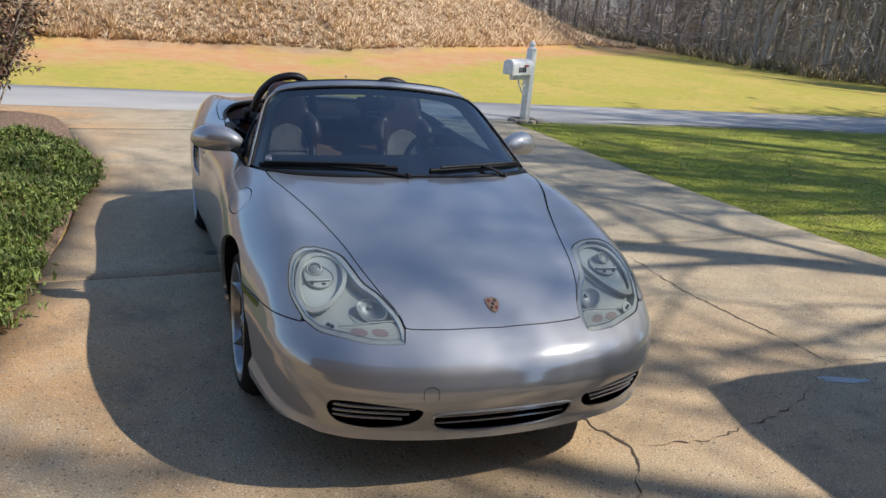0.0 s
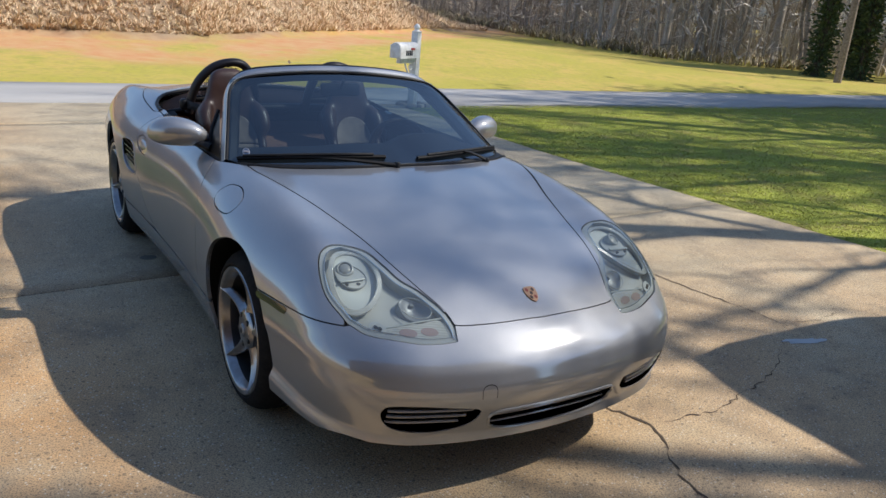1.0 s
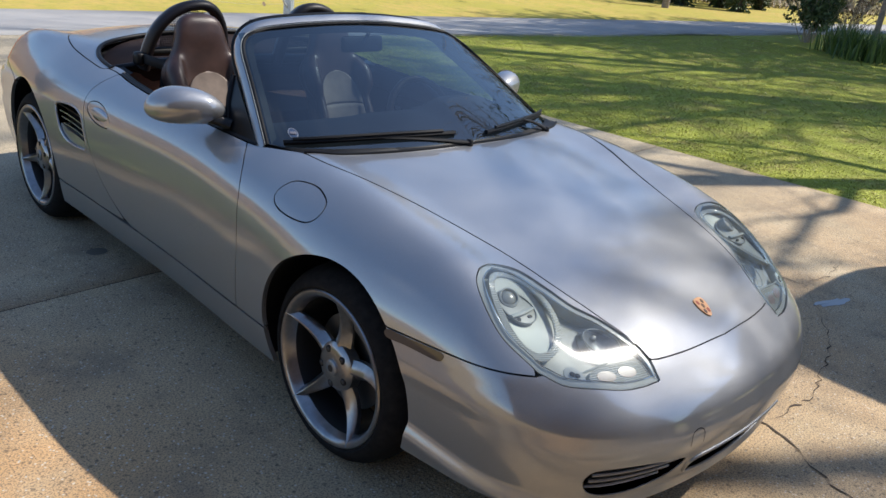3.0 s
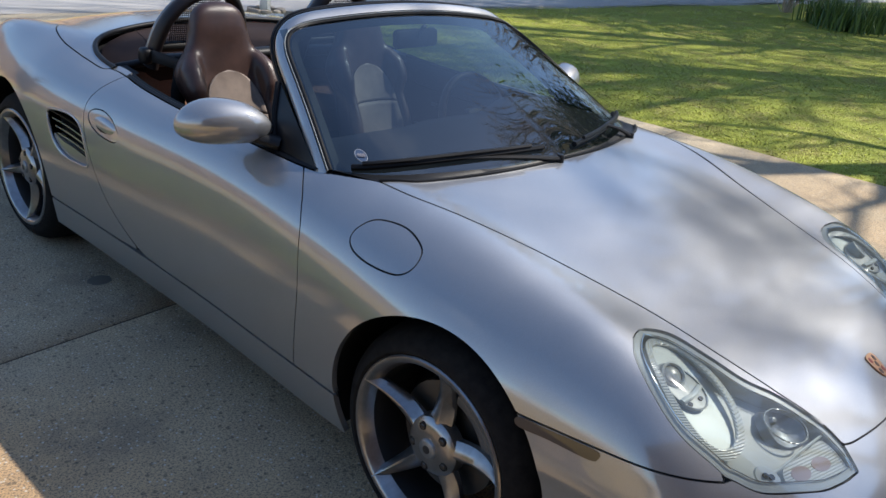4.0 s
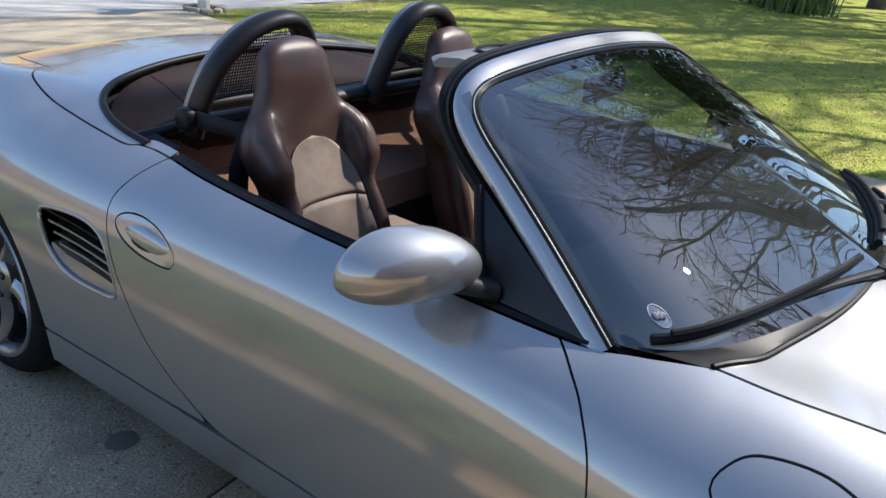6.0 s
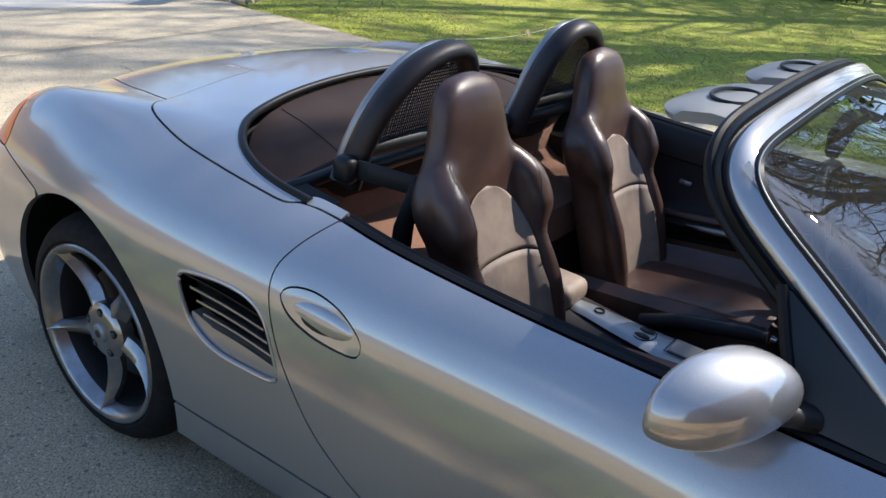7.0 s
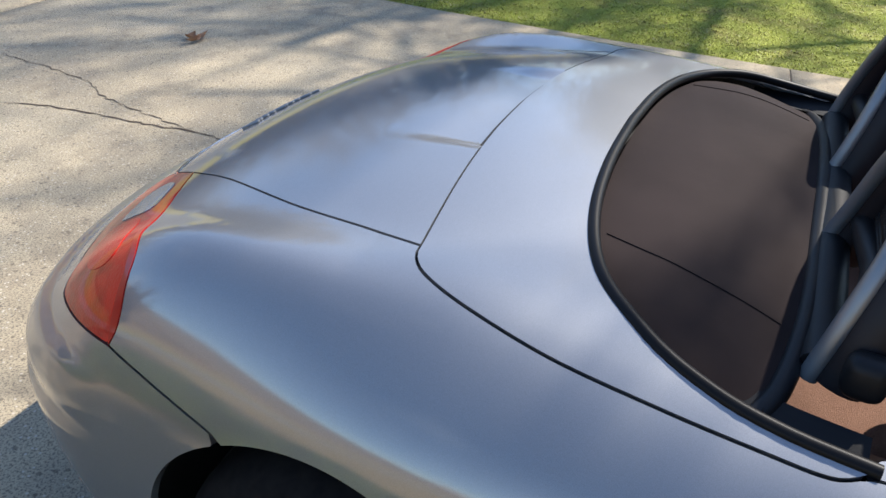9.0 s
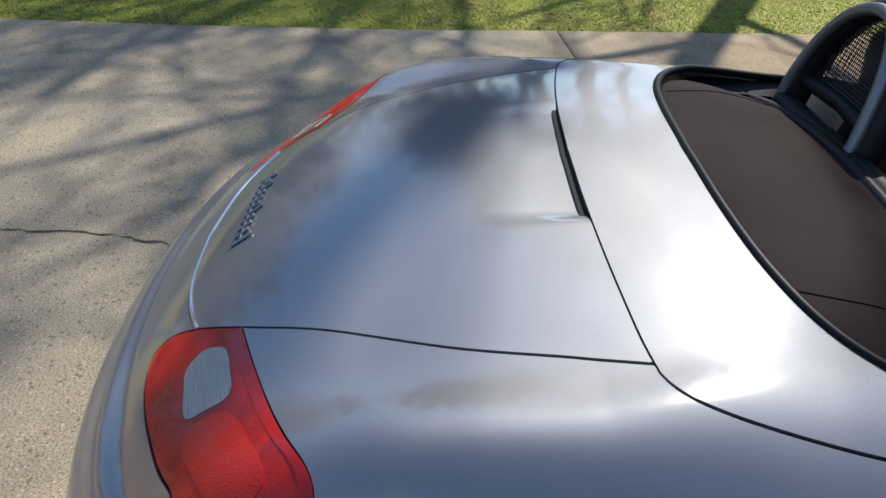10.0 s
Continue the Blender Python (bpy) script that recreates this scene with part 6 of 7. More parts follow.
part("leaf_scrap", grid_bm([[(0.02 + 0.010 * u, 1.755 + 0.003 * v, 1.164 + 0.010 * v * (1 - u * u)) for u in np.linspace(-1, 1, 7)] for v in (-1, 0, 1)]), LEAF_SCRAP, silk, "pale dry scrap of leaf")

# ---- folded top ----
front_edge = from_top((0.0, 1.880), (0.30, 1.882), (0.48, 1.892), (0.59, 1.908), (0.652, 1.93))
top_half = cat(from_top((0.0, 2.240), (0.22, 2.232), (0.394, 2.207), (0.530, 2.157), (0.624, 2.070), (0.664, 1.99), (0.652, 1.93)), front_edge[::-1][1:])


def sag(p):
    return -0.026 * np.clip((2.10 - p[:, 1]) / 0.2, 0, 1) ** 1.6 - 0.022 * np.clip((np.abs(p[:, 0]) - 0.45) / 0.2, 0, 1) ** 1.3 + 0.004 * np.sin(p[:, 0] * 9) * np.sin(p[:, 1] * 14)


folded = part("folded_top", skin("folded_top", both(top_half), step=0.018, sink=0.016, thick=0.10, gap=0.0, lift=sag), CLOTH, car, "folded brown canvas top")
for s in (-1, 1):
    seam = from_chart(to_chart(from_top((s * 0.415, 2.19), (s * 0.435, 2.10), (s * 0.455, 2.02), (s * 0.475, 1.915))), 0.016)
    part("top_seam", tube(seam[0] + seam[1] * (sag(seam[0]) + 0.001)[:, None], 0.0010, 6), CLOTH, folded)
edge_p, edge_n = from_chart(to_chart(cat(front_edge[::-1], flip(front_edge)[1:])), 0.016)
part("top_edge_trim", tube(edge_p + edge_n * sag(edge_p)[:, None] - (0, 0.006, 0.006), 0.016, 10), BLACK, folded)
rim_line = cat(cover_rim, flip(cover_rim)[::-1][1:])
part("cover_seal", tube(lowered(even(rim_line, 0.02), 0.003), 0.0105, 10), SEAL, car, "black rubber seal round the folded top")
part("well_lining", ribbon("well_lining", even(rim_line, 0.02), 0.05, 0.05), GAP, car)

# ---- sun visors, swung up over the header ----
for x0, x1 in ((-0.41, -0.04), (0.07, 0.43)):
    rows = []
    for u in (1 - np.cos(np.linspace(0, math.pi, 41))) / 2:
        x = x0 + (x1 - x0) * u
        e = (abs(2 * u - 1)) ** 5
        rows.append([(x, y, z) for y, z in ((1.045 + 0.01 * e, 1.170), (1.05, 1.182), (1.12, 1.186), (1.20 - 0.03 * e, 1.178), (1.235 - 0.05 * e, 1.166), (1.23 - 0.05 * e, 1.156), (1.12, 1.166))])
    visor = part("sun_visor", grid_bm(rows, False, True, cap=True), VINYL, car, "grey vinyl sun visor folded back over the header")
    part("visor_cover", tube([((x0 + x1) / 2 + 0.075 * math.cos(a), 1.135 + 0.045 * math.sin(a), 1.1865) for a in np.arange(28) / 28 * 2 * math.pi], 0.004, 6, True), BLACK, visor)

# ---- bare trees ----
def branch_mesh(name, lines, sides):
    """Tapered limbs, each a line of points with radii, in one mesh."""
    vs, fs, base = [], [], 0
    for pts, rad in lines:
        p = np.asarray(pts, float)
        t = np.gradient(p, axis=0)
        t /= np.maximum(np.linalg.norm(t, axis=1), 1e-9)[:, None]
        ref = np.where(np.abs(t[:, 2:3]) > 0.9, (1.0, 0.0, 0.0), (0.0, 0.0, 1.0))
        a = np.cross(t, ref)
        a /= np.maximum(np.linalg.norm(a, axis=1), 1e-9)[:, None]
        b = np.cross(t, a)
        w = np.arange(sides) / sides * 2 * math.pi
        ring = p[:, None] + np.asarray(rad)[:, None, None] * (np.cos(w)[None, :, None] * a[:, None] + np.sin(w)[None, :, None] * b[:, None])
        vs.append(ring.reshape(-1, 3))
        n = len(p)
        i, j = np.meshgrid(np.arange(n - 1), np.arange(sides), indexing="ij")
        j2 = (j + 1) % sides
        fs.append((np.stack([i * sides + j, i * sides + j2, (i + 1) * sides + j2, (i + 1) * sides + j], -1).reshape(-1, 4)) + base)
        base += n * sides
    me = bpy.data.meshes.new(name)
    me.from_pydata(np.concatenate(vs).tolist(), [], np.concatenate(fs).tolist())
    smooth(me)
    return me


BARK = material("grey_bark", (0.16, 0.125, 0.10), 0.95)
_n = noise_of(BARK, 9, 6)
_i = node(BARK, "ObjectInfo")
_c = ramp_of(BARK, _n.outputs[0], (0.3, (0.15, 0.125, 0.10)), (0.7, (0.40, 0.345, 0.285)))
wire(BARK, mix_of(BARK, math_of(BARK, "MULTIPLY", _i.outputs["Random"], 0.7), _c, (0.54, 0.48, 0.41)), bsdf(BARK).inputs["Base Color"])
bump_of(BARK, _n.outputs[0], 0.8, 0.03)
TWIG = material("brown_twigs", (0.42, 0.34, 0.27), 0.95)


def grow(rnd, start, way, length, radius, depth, out, wander=0.16):
    n = 7
    p, d = [Vector(start)], Vector(way).normalized()
    for _ in range(n - 1):
        d = (d + Vector((rnd.gauss(0, wander), rnd.gauss(0, wander), rnd.gauss(0.03, wander * 0.7)))).normalized()
        p.append(p[-1] + d * length / (n - 1))
    out[depth].append(([tuple(q) for q in p], np.linspace(radius, radius * (0.45 if depth else 0.5), n)))
    return p, d


def bare_tree(seed, height, girth, spread=0.55, fork=(7, 5, 4), clear=0.35):
    rnd = random.Random(seed)
    out = collections_of(4)
    p, d = grow(rnd, (0, 0, -0.1), (rnd.uniform(-0.06, 0.06), rnd.uniform(-0.06, 0.06), 1), height, girth, 0, out, 0.05)
    for i in range(fork[0]):
        t = clear + (1 - clear) * (i + rnd.random() * 0.6) / fork[0]
        k = min(int(t * 6), 5)
        at = p[k].lerp(p[k + 1], t * 6 - k)
        a = i * 2.4 + rnd.random()
        way = Vector((math.cos(a) * spread, math.sin(a) * spread, 0.75))
        q, _ = grow(rnd, at, way, height * (1 - t * 0.62) * rnd.uniform(0.38, 0.6), girth * (1 - t) * 0.55 + 0.012, 1, out)
        for j in range(fork[1]):
            u = rnd.uniform(0.3, 1.0)
            k = min(int(u * 6), 5)
            at2 = q[k].lerp(q[k + 1], u * 6 - k)
            way2 = (q[k + 1] - q[k]).normalized() + Vector((rnd.gauss(0, 0.5), rnd.gauss(0, 0.5), rnd.gauss(0.15, 0.3)))
            r, _ = grow(rnd, at2, way2, height * rnd.uniform(0.10, 0.22), 0.014 + girth * 0.05, 2, out, 0.22)
            for _ in range(fork[2]):
                u = rnd.uniform(0.25, 1.0)
                k = min(int(u * 6), 5)
                at3 = r[k].lerp(r[k + 1], u * 6 - k)
                way3 = (r[k + 1] - r[k]).normalized() + Vector((rnd.gauss(0, 0.6), rnd.gauss(0, 0.6), rnd.gauss(0.1, 0.4)))
                grow(rnd, at3, way3, height * rnd.uniform(0.05, 0.11), 0.007 + girth * 0.012, 3, out, 0.25)
    return out


def collections_of(n):
    return [[] for _ in range(n)]


def make_tree(seed, height, girth, at, label, **kw):
    lines = bare_tree(seed, height, girth, **kw)
    t = thing("bare_tree", label, "tree", at, group="bare trees")
    part("trunk", branch_mesh("trunk", lines[0], 9), BARK, t)
    part("crown", branch_mesh("crown", lines[1] + lines[2], 5), BARK, t)
    part("twig_mass", branch_mesh("twig_mass", lines[3], 3), TWIG, t)
    return t


# tall bare trees on the near lawn, whose shade falls on the drive
for seed, x, y, h, g in ((21, 9.6, -1.6, 13.0, 0.20), (22, 12.2, 0.6, 15.0, 0.24), (23, 9.0, -6.0, 12.0, 0.18), (24, 15.5, -4.0, 15.0, 0.24), (25, 20.5, 1.5, 15.0, 0.22), (26, 11.0, -9.5, 14.0, 0.20), (27, 16.5, 1.4, 16.0, 0.25), (28, 20.8, -3.2, 15.0, 0.24), (29, 18.6, -1.2, 13.0, 0.20), (30, 23.0, -1.0, 14.0, 0.22)):
    make_tree(seed, h, g, (x, y, float(rise(x, y))), "tall bare hardwood tree on the lawn", fork=(13, 9, 6) if x > 15 else (11, 7, 5), clear=0.28)

# the woods beyond the slope
kinds = []
for seed, h, g in ((31, 13, 0.14), (32, 15, 0.20), (33, 10, 0.08), (34, 14, 0.11), (35, 7, 0.05), (36, 16, 0.17)):
    kinds.append(make_tree(seed, h, g, (30 + (seed - 31) * 2.7, 36 + (seed - 31) * 1.5, 0), "bare grey-brown tree at the edge of the woods", fork=(9, 5, 4), clear=0.16))
rnd = random.Random(8)


def wood_edge(y):
    """Where the woods begin, going away from the drive."""
    return float(np.interp(y, (14, 17, 19, 24, 30, 40, 52, 64), (64, 48, 36, 27.5, 27.5, 30, 31, 22)))


spots = []
while len(spots) < 200:
    y = rnd.uniform(15, 82)
    x = wood_edge(min(y, 64)) + 1.0 + 26 * rnd.random() ** 1.5 - (y > 62) * 22 * rnd.random()
    spots.append((x, y))
for x, y in spots:
    k = rnd.choice(kinds)
    s = rnd.uniform(0.75, 1.2)
    t = copy_thing(k, pose(x, y, float(rise(x, y)) - 0.05, 0, 0, rnd.uniform(0, 360)))
    t.scale = (s, s, s)
    t.rotation_euler.x += radians(rnd.gauss(0, 2.5))
    t.rotation_euler.y += radians(rnd.gauss(0, 2.5))
for i, k in enumerate(kinds):
    x, y = 31 + 3 * i, 26 + 2 * i
    k.matrix_basis = pose(x, y, float(rise(x, y)) - 0.05)
# unseen woods added on the other sides, for the reflections
for i in range(46):
    a = radians(150 + 215 * i / 45 + rnd.uniform(-2, 2))
    r = rnd.uniform(38, 60)
    x, y = r * math.cos(a), r * math.sin(a)
    if y < 5:
        copy_thing(rnd.choice(kinds), pose(x, y, 0, 0, 0, rnd.uniform(0, 360)))

# thin saplings and twigs that fill the woods
SAPLING = blade_material("grey_saplings", (0.22, 0.19, 0.16), (0.40, 0.35, 0.295), (0.62, 0.56, 0.48))
rng = np.random.default_rng(15)
n = 5200
y = rng.uniform(16, 82, n)
x = np.array([wood_edge(min(v, 64)) for v in y]) + 0.5 + 30 * rng.uniform(0, 1, n) ** 1.3 - (y > 62) * 20 * rng.uniform(0, 1, n)
scatter("saplings", np.stack([x, y, rise(x, y)], 1), 1.2 + 3.6 * rng.uniform(0, 1, n) ** 1.5, 0.022, 0.10, SAPLING, 3, 16, "thin grey saplings and twigs among the trees", "saplings")

# brush under the woods
UNDER = blade_material("grey_underbrush", (0.24, 0.19, 0.13), (0.40, 0.32, 0.22), (0.54, 0.45, 0.32), (0.28, 0.30, 0.13))
rng = np.random.default_rng(5)
n = 9000
y = rng.uniform(15, 75, n)
x = np.array([wood_edge(min(v, 64)) for v in y]) - 1.0 + 24 * rng.uniform(0, 1, n) ** 1.4
scatter("underbrush", np.stack([x, y, rise(x, y)], 1), 0.2 + 0.45 * rng.uniform(0, 1, n), 0.03, 1.4, UNDER, 6, 9, "grey-brown underbrush at the foot of the woods", "brush")
FARWOOD = material("distant_woods", (0.13, 0.105, 0.085), 1.0)
_n = noise_of(FARWOOD, 0.25, 8, 0.75)
wire(FARWOOD, ramp_of(FARWOOD, _n.outputs[0], (0.3, (0.34, 0.31, 0.28)), (0.7, (0.66, 0.62, 0.57))), bsdf(FARWOOD).inputs["Base Color"])
ridge_rows = []
for i in range(241):
    a = radians(-60 + 270 * i / 240)
    r = 150
    top = 9 + 2.2 * math.sin(i * 0.7) + 1.5 * math.sin(i * 1.9 + 1) + rnd.uniform(0, 1.6)
    ridge_rows.append([(r * math.cos(a), r * math.sin(a), -2), ((r + 4) * math.cos(a), (r + 4) * math.sin(a), top)])
tagged(part("backdrop", grid_mesh("backdrop", ridge_rows), FARWOOD), "far grey-brown wooded skyline", "backdrop", kind="structure")


# ---- leafy things ----
def leaves(name, centres, size, mat, seed, parent=None, label="", wide=0.42):
    """Small pointed leaves, each two triangles with a fold, in one mesh."""
    rng = np.random.default_rng(seed)
    c = np.asarray(centres, float)
    n = len(c)
    q = rng.normal(size=(n, 3))
    q /= np.linalg.norm(q, axis=1)[:, None]
    w = rng.normal(size=(n, 3))
    w = np.cross(q, w)
    w /= np.linalg.norm(w, axis=1)[:, None]
    s = size * rng.uniform(0.6, 1.3, n)[:, None]
    up = np.cross(q, w)
    v = np.stack([c - q * s, c + w * s * wide + up * s * 0.15, c + q * s, c - w * s * wide + up * s * 0.15], 1).reshape(-1, 3)
    i = np.arange(n)[:, None] * 4
    me = bpy.data.meshes.new(name)
    me.from_pydata(v.tolist(), [], np.concatenate([i + [0, 1, 2], i + [0, 2, 3]], 0).tolist())
    smooth(me, False)
    ob = part(name, me, mat, parent)
    if label:
        tagged(ob, label)
    return ob


n = 45000
y = rng.uniform(15, 84, n)
x = np.array([wood_edge(min(v, 64)) for v in y]) + 32 * rng.uniform(0, 1, n) ** 1.2 - (y > 62) * 22 * rng.uniform(0, 1, n)
z = rise(x, y) + 0.2 + 9.0 * rng.uniform(0, 1, n) ** 1.3
tagged(leaves("twig_haze", np.stack([x, y, z], 1), 0.42, SAPLING, 17, wide=0.022), "fine grey twigs among the bare trees", "twigs", kind="stuff")
IVY = blade_material("green_groundcover", (0.20, 0.14, 0.06), (0.09, 0.13, 0.022), (0.15, 0.21, 0.04), (0.24, 0.30, 0.07))
MULCH = material("brown_mulch", (0.10, 0.055, 0.035), 1.0)
_n = noise_of(MULCH, 30, 5)
wire(MULCH, ramp_of(MULCH, _n.outputs[0], (0.3, (0.10, 0.06, 0.04)), (0.7, (0.36, 0.24, 0.16))), bsdf(MULCH).inputs["Base Color"])
bump_of(MULCH, _n.outputs[0], 1.0, 0.04)
rows = []
for y in np.linspace(-0.4, 7.5, 60):
    e = float(drive_left(y))
    v = (y + 0.4) / 7.9
    wide = (2.0 + 0.25 * math.sin(y * 1.3) + 0.12 * math.sin(y * 3.1 + 1)) * max(0.02, 1 - abs(2 * v - 1) ** 3.5) ** 0.5
    rows.append([(e - d * wide, y, float(rise(e, y)) + 0.012 + (0.10 * min(1, d * 4) + 0.03 * math.sin(y * 3 + d * 9)) * min(1, (1 - d) * 5) * min(1, v * 12, (1 - v) * 12) - 0.05 * (d > 0.99)) for d in np.concatenate([(-0.004,), np.linspace(0.004, 1, 14)])])
tagged(part("planting_bed", grid_mesh("planting_bed", rows), MULCH), "brown mulch bed beside the drive", "flower bed", kind="structure")
rng = np.random.default_rng(2)
n = 42000
y = rng.uniform(0.7, 5.3, n)
d = rng.uniform(0.0, 1, n) ** 1.2 * 1.5 + 0.05
d *= 0.75 + 0.25 * np.sin(y * 1.9 + 0.6) * np.sin(y * 0.8)
x = drive_left(y) - d + 0.10 * np.sin(y * 2.1) + 0.05 * rng.normal(size=n)
hill = np.clip(d / 0.45, 0.15, 1) * np.clip((5.5 - y) / 0.8, 0.1, 1) * (0.17 + 0.05 * np.sin(x * 4 + y * 2) + 0.05 * np.sin(y * 7 - x * 3))
z = 0.05 + hill * rng.uniform(0.25, 1.0, n) ** 0.5
cover = tagged(leaves("groundcover", np.stack([x, y, z], 1), 0.026, IVY, 4), "low green evergreen groundcover in the bed", "groundcover", kind="stuff")
n = 9000
pick = rng.integers(0, len(x), n)
scatter("groundcover_sprigs", np.stack([x[pick], y[pick], z[pick] - 0.03], 1), 0.07, 0.010, 1.0, IVY, 3, 8, "upright green sprigs of the groundcover", "groundcover")


def shrub(name, at, height, radius, mat, label, seed, stems=16, leaf=0.03, many=2600, low=0.25):
    rnd = random.Random(seed)
    out = collections_of(4)
    tips = []
    for i in range(stems):
        a = i * 2.4
        w = Vector((math.cos(a) * radius / height * rnd.uniform(0.2, 1.0), math.sin(a) * radius / height * rnd.uniform(0.2, 1.0), 1))
        p, _ = grow(rnd, (rnd.gauss(0, 0.05), rnd.gauss(0, 0.05), -0.03), w, height * rnd.uniform(0.7, 1.0), 0.012, 0, out, 0.14)
        for _ in range(5):
            k = rnd.randrange(2, 6)
            q, _ = grow(rnd, p[k], (p[k + 1] - p[k]).normalized() + Vector((rnd.gauss(0, 0.6), rnd.gauss(0, 0.6), 0.1)), height * rnd.uniform(0.15, 0.35), 0.006, 1, out, 0.2)
            tips += [v for v in q if v.z > low * height]
    t = thing(name, label, "shrub", at)
    part("branchwork", branch_mesh("branchwork", out[0] + out[1], 5), TWIG, t)
    c = np.array([tuple(rnd.choice(tips)) for _ in range(many)]) + np.random.default_rng(seed).normal(0, 0.045, (many, 3))
    leaves("foliage", c, leaf, mat, seed, t)
    return t


RUST = blade_material("rusty_leaves", (0.06, 0.025, 0.018), (0.12, 0.05, 0.03), (0.16, 0.09, 0.05), (0.10, 0.10, 0.03))
shrub("shrub", (-2.72, 6.6, 0.0), 1.85, 0.85, RUST, "loose shrub with rust-brown leaves in the bed", 3, 22, 0.034, 4200, 0.08)
DARKLEAF = blade_material("dark_evergreen", (0.025, 0.04, 0.014), (0.05, 0.08, 0.025), (0.10, 0.14, 0.045))
shrub("shrub", (18.6, 6.7, -0.1), 2.1, 1.5, DARKLEAF, "dark evergreen shrub at the lawn's far corner", 5, 26, 0.055, 7000, 0.08)
shrub("shrub", (22.4, 7.2, -0.1), 2.2, 1.6, RUST, "pale twiggy shrub at the lawn's far corner", 6, 24, 0.04, 1500, 0.1)
STRAP = blade_material("strap_leaves", (0.04, 0.08, 0.018), (0.09, 0.15, 0.03), (0.16, 0.22, 0.06))
rng = np.random.default_rng(14)
for k, (x, y) in enumerate(((16.9, 5.2), (16.4, 4.6), (17.3, 4.3))):
    c = rng.normal(0, 0.22, (160, 3)) * (1, 1, 0) + (x, y, float(rise(x, y)) - 0.02)
    ob = scatter("strap_leaf_plant", c, 0.62, 0.03, 0.8, STRAP, 2, 20 + k, "clump of green strap-shaped leaves", "plant")
POLE = material("weathered_pole", (0.24, 0.19, 0.15), 0.9)
_n = noise_of(POLE, 14, 5)
wire(POLE, ramp_of(POLE, _n.outputs[0], (0.3, (0.16, 0.12, 0.09)), (0.7, (0.33, 0.27, 0.22))), bsdf(POLE).inputs["Base Color"])
pole = thing("utility_pole", "weathered brown wooden pole beside the road", "pole", (27.9, 16.4, -0.4))
part("shaft", tube([(0, 0, -0.2), (0, 0, 4.5), (0, 0, 9.5)], (0.15, 0.13, 0.11), 14, up=(0, 1, 0)), POLE, pole)
post = thing("wooden_post", "grey wooden post among the corner shrubs", "post", (17.9, 4.9, -0.05))
part("shaft", tube([(0, 0, -0.1), (0.0, 0, 1.4), (0.01, 0, 2.6)], (0.07, 0.065, 0.06), 12, up=(0, 1, 0)), POLE, post)

DARK_BARK = material("dark_ridged_bark", (0.06, 0.05, 0.04), 0.95)
_n = noise_of(DARK_BARK, 9, 6)
wire(DARK_BARK, ramp_of(DARK_BARK, _n.outputs[0], (0.3, (0.035, 0.028, 0.022)), (0.7, (0.11, 0.09, 0.07))), bsdf(DARK_BARK).inputs["Base Color"])
bump_of(DARK_BARK, _n.outputs[0], 0.8, 0.03)


# evergreens added past the lawn's corner, and trees clad in ivy at the woods' edge
def clad(name, label, seed, height, girth, at, spread, size, many, low, high, mat):
    rnd = random.Random(seed)
    lines = bare_tree(seed, height, girth, fork=(11, 6, 3), clear=0.2)
    t = thing(name, label, "tree", at)
    part("trunk", branch_mesh("trunk", lines[0], 9), DARK_BARK, t)
    part("crown", branch_mesh("crown", lines[1] + lines[2], 5), DARK_BARK, t)
    limbs = lines[0] * 8 + lines[1] * (2 if spread > 0.3 else 0) + lines[2] * (1 if spread > 0.3 else 0)
    pool = []
    while len(pool) < many:
        pts = rnd.choice(limbs)[0]
        k = rnd.randrange(len(pts) - 1)
        q = Vector(pts[k]).lerp(Vector(pts[k + 1]), rnd.random())
        if low < q.z < high:
            pool.append(tuple(q))
    c = np.array(pool) + np.random.default_rng(seed).normal(0, spread, (many, 3)) * (1, 1, 1.6)
    c[:, 2] = np.abs(c[:, 2])
    leaves("foliage", c, size, mat, seed, t)
    return t


# set here to throw shade on the road
for seed, x, y, h in ((61, 23.8, 5.6, 13), (65, 21.6, 3.8, 14), (62, 27.5, 5.8, 12), (63, 33.5, 6.6, 11)):
    clad("evergreen_tree", "tall dark evergreen tree added beyond the lawn to shade the road", seed, h, 0.24, (x, y, -0.1), 0.8, 0.20, 5000, 2.2, 13, DARKLEAF)
for seed, x, y, h in ((71, 29.6, 18.6, 11), (72, 31.2, 17.6, 12), (73, 32.6, 18.9, 12), (74, 34.0, 17.2, 13), (75, 35.6, 18.2, 12), (76, 37.5, 17.0, 13), (77, 33.2, 15.9, 11)):
    clad("ivy_clad_tree", "tree with its trunk clad in dark ivy", seed, h, 0.18, (x, y, float(rise(x, y)) - 0.05), 0.24, 0.11, 5200, 0.0, 9, DARKLEAF)

# ---- mailbox ----
WHITE = material("white_paint", (0.74, 0.73, 0.70), 0.5)
_n = noise_of(WHITE, 12, 6)
wire(WHITE, ramp_of(WHITE, _n.outputs[0], (0.3, (0.62, 0.60, 0.56)), (0.6, (0.80, 0.79, 0.76))), bsdf(WHITE).inputs["Base Color"])
mail = thing("mailbox", "white mailbox on a white post with a finial and bracket", "mailbox", (4.52, 8.30, -0.12), 30)
part("post", box((0.115, 0.115, 1.16), (0, 0, 0.56), 0.008), WHITE, mail)
part("finial", moved(spin_bm([(0.0, 0.07), (0.02, 0.075), (0.03, 0.05), (0.05, 0.035), (0.075, 0.05), (0.10, 0.045), (0.13, 0.015), (0.14, 0.0005)], 16), Matrix.Translation((0, 0, 1.13)) @ pose(0, 0, 0, 0, -90, 0)), WHITE, mail)
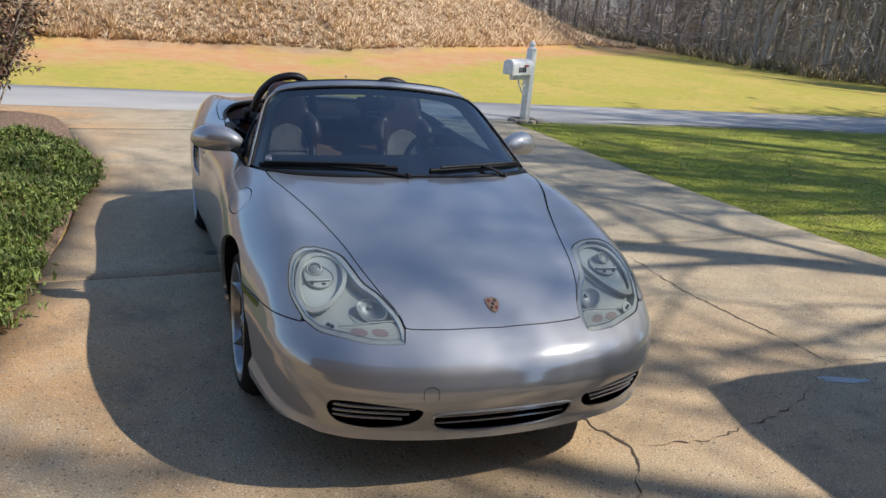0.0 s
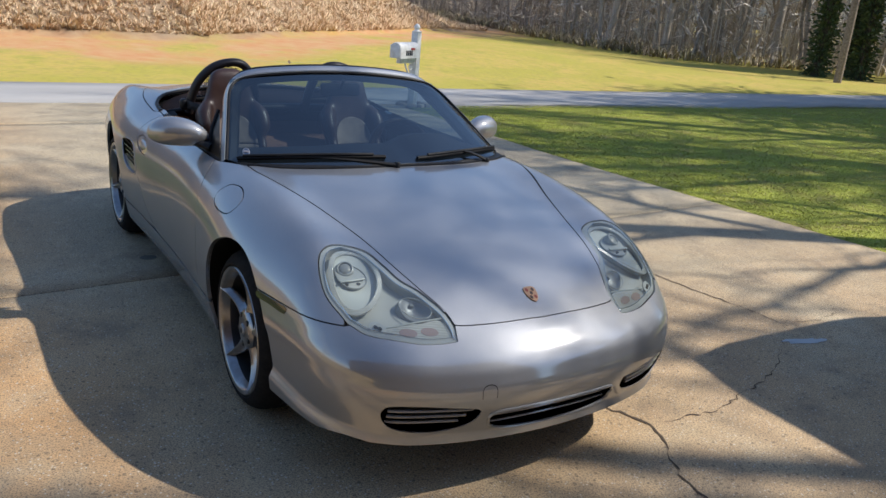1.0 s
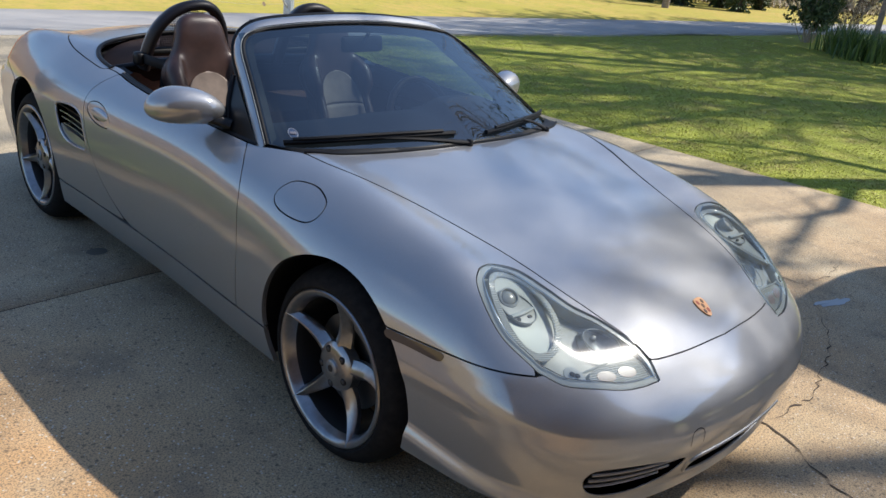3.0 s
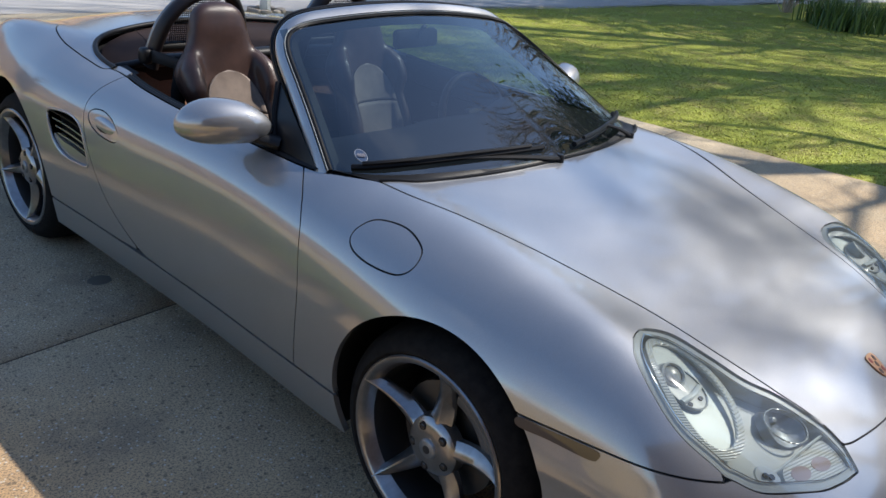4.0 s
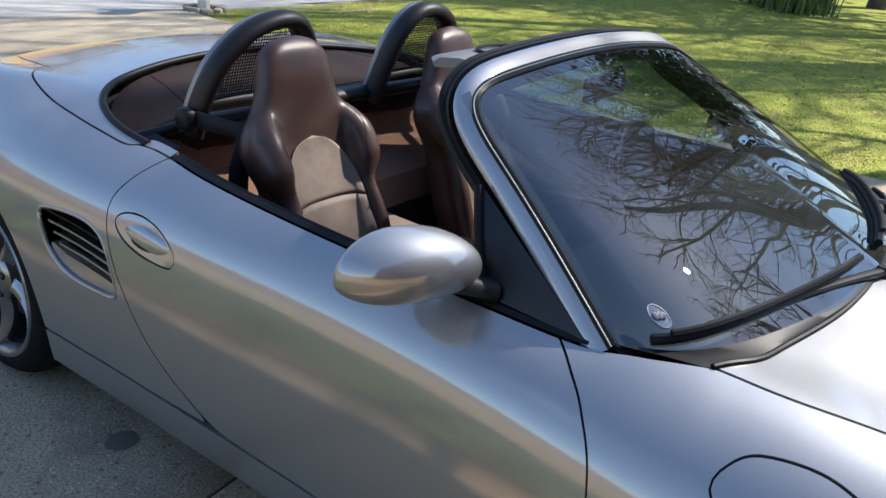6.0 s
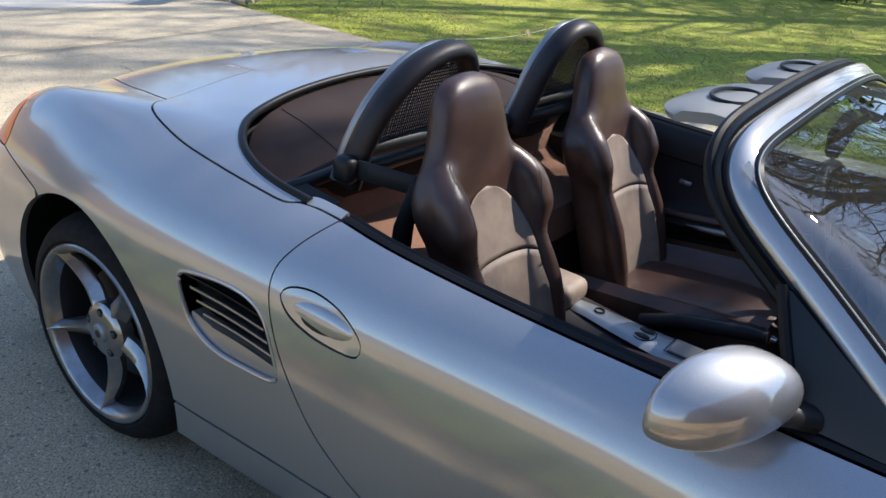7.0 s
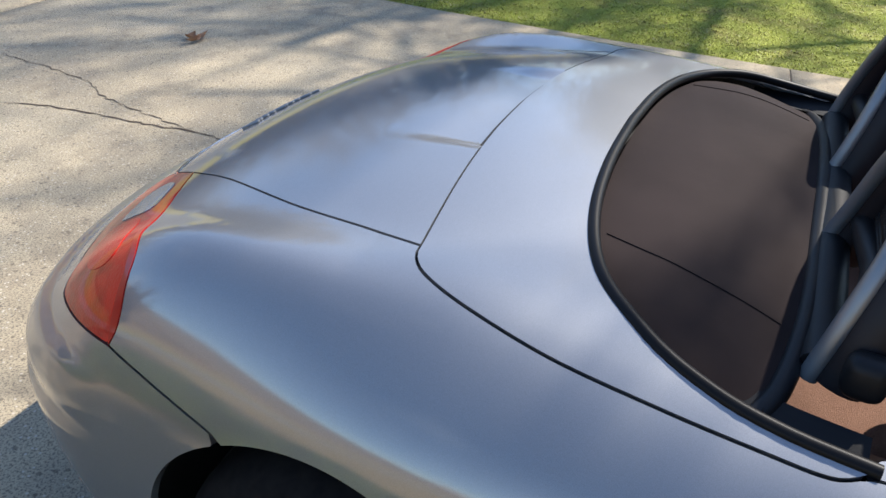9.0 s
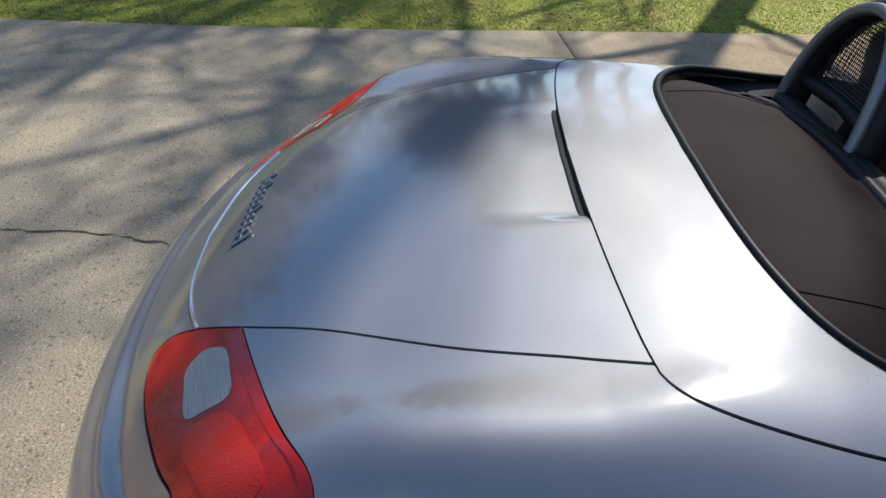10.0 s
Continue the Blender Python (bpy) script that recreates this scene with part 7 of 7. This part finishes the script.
part("crossarm", box((0.56, 0.075, 0.075), (-0.20, 0, 0.72), 0.006), WHITE, mail)
rows = []
for x in (-0.58, -0.57, -0.05, -0.04):
    k = 0.97 if x in (-0.58, -0.04) else 1.0
    ring = [(-0.10, 0), (0.10, 0), (0.10, 0.13)] + [(0.10 * math.cos(a), 0.13 + 0.10 * math.sin(a)) for a in np.linspace(0.2, math.pi - 0.2, 10)] + [(-0.10, 0.13)]
    rows.append([(x, v * k, 0.762 + w * k) for v, w in ring])
shell = part("box", grid_bm(rows, False, True, cap=True), WHITE, mail)
part("box_door", moved(box((0.012, 0.18, 0.19), bevel=0.005), Matrix.Translation((-0.586, 0, 0.86))), WHITE, shell)
part("flag", moved(box((0.11, 0.006, 0.03), bevel=0.002), Matrix.Translation((-0.25, -0.106, 0.90))), material("flag_red", (0.4, 0.05, 0.04), 0.5), shell)
for k in range(4):
    part("number_bar", moved(box((0.035, 0.004, 0.075), bevel=0.001), Matrix.Translation((-0.42 + 0.05 * k, -0.103, 0.84))), GAP, shell)
part("bracket", tube([(-0.06, 0, 0.42), (-0.16, 0, 0.50), (-0.26, 0, 0.62), (-0.30, 0, 0.70)], 0.014, 8), WHITE, mail)
part("bracket_scroll", tube([(-0.12 + 0.045 * math.cos(a), 0, 0.62 + 0.045 * math.sin(a)) for a in np.arange(20) / 20 * 2 * math.pi], 0.008, 6, True, up=(0, 1, 0)), WHITE, mail)
STONE = material("edging_stone", (0.28, 0.24, 0.19), 0.9)
for k in range(9):
    a = k * 0.7
    st = box((0.15, 0.10, 0.08), bevel=0.03)
    s = part("edging_stone", moved(st, pose(0, 0, 0, 8 * math.sin(k), 0, 57 * k)), STONE)
    s.location = (4.52 + 0.22 * math.cos(a), 8.27 + 0.18 * math.sin(a), float(rise(4.5, 8.25)) + 0.01)
    tagged(s, "small rounded stone edging the mailbox post", "stone", "stones round the mailbox")

# fallen leaf cluster on the drive
LEAF = material("dead_leaf", (0.42, 0.22, 0.11), 0.8)
for k, (x, y) in enumerate(((2.27, 5.26), (2.32, 5.32), (2.36, 5.27))):
    rows = [[(x + 0.045 * u + 0.02 * v * (k - 1), y + 0.03 * v * (1 - u * u), 0.012 + 0.02 * u * u + 0.012 * v * v) for u in np.linspace(-1, 1, 7)] for v in (-1, 0, 1)]
    lf = part("dead_leaf", grid_bm(rows), LEAF)
    tagged(lf, "curled brown oak leaf lying on the concrete", "leaf", "fallen leaves")

# an unseen plain wall, added to keep sky light off the car's front
BLOCKER = material("plain_blocker_wall", (0.20, 0.13, 0.10), 0.9)
_n = noise_of(BLOCKER, 6, 5)
wire(BLOCKER, ramp_of(BLOCKER, _n.outputs[0], (0.3, (0.15, 0.09, 0.07)), (0.7, (0.26, 0.18, 0.14))), bsdf(BLOCKER).inputs["Base Color"])
tagged(part("wall_house", box((17.0, 0.3, 7.0), (-5.5, -6.3, 3.4)), BLOCKER), "plain brown wall added out of view to block sky light", "wall", kind="structure")

# a tall van parked beside, of which only the shade is seen
van = thing("parked_van", "dark parked van standing beside the roadster", "van", (3.55, -3.15, 0))
rows = []
for y, w, h0, h1 in ((2.16, 0.60, 0.45, 1.45), (2.13, 0.76, 0.36, 1.72), (2.02, 0.86, 0.30, 1.88), (1.6, 0.90, 0.28, 1.95), (-1.0, 0.90, 0.28, 1.95), (-1.5, 0.88, 0.28, 1.72), (-1.9, 0.86, 0.30, 1.15), (-2.4, 0.82, 0.32, 1.02), (-2.6, 0.70, 0.40, 0.85)):
    rows.append([(x * w, y, h0 + (h1 - h0) * k) for x, k in ((-0.9, 0.0), (-1.0, 0.08), (-1.0, 0.5), (-0.94, 0.85), (-0.82, 0.96), (-0.6, 1.0), (0.6, 1.0), (0.82, 0.96), (0.94, 0.85), (1.0, 0.5), (1.0, 0.08), (0.9, 0.0))])
part("body", grid_bm(rows, False, True, cap=True), material("dark_van_paint", (0.05, 0.055, 0.065), 0.3, 0.3, 1.0), van)
for x in (-0.80, 0.80):
    for y in (-1.65, 1.35):
        part("wheel", moved(spin_bm([(-0.1, 0.05), (-0.11, 0.30), (-0.08, 0.345), (0.08, 0.345), (0.11, 0.30), (0.1, 0.05)], 32), Matrix.Translation((x, y, 0.345))), RUBBER, van)
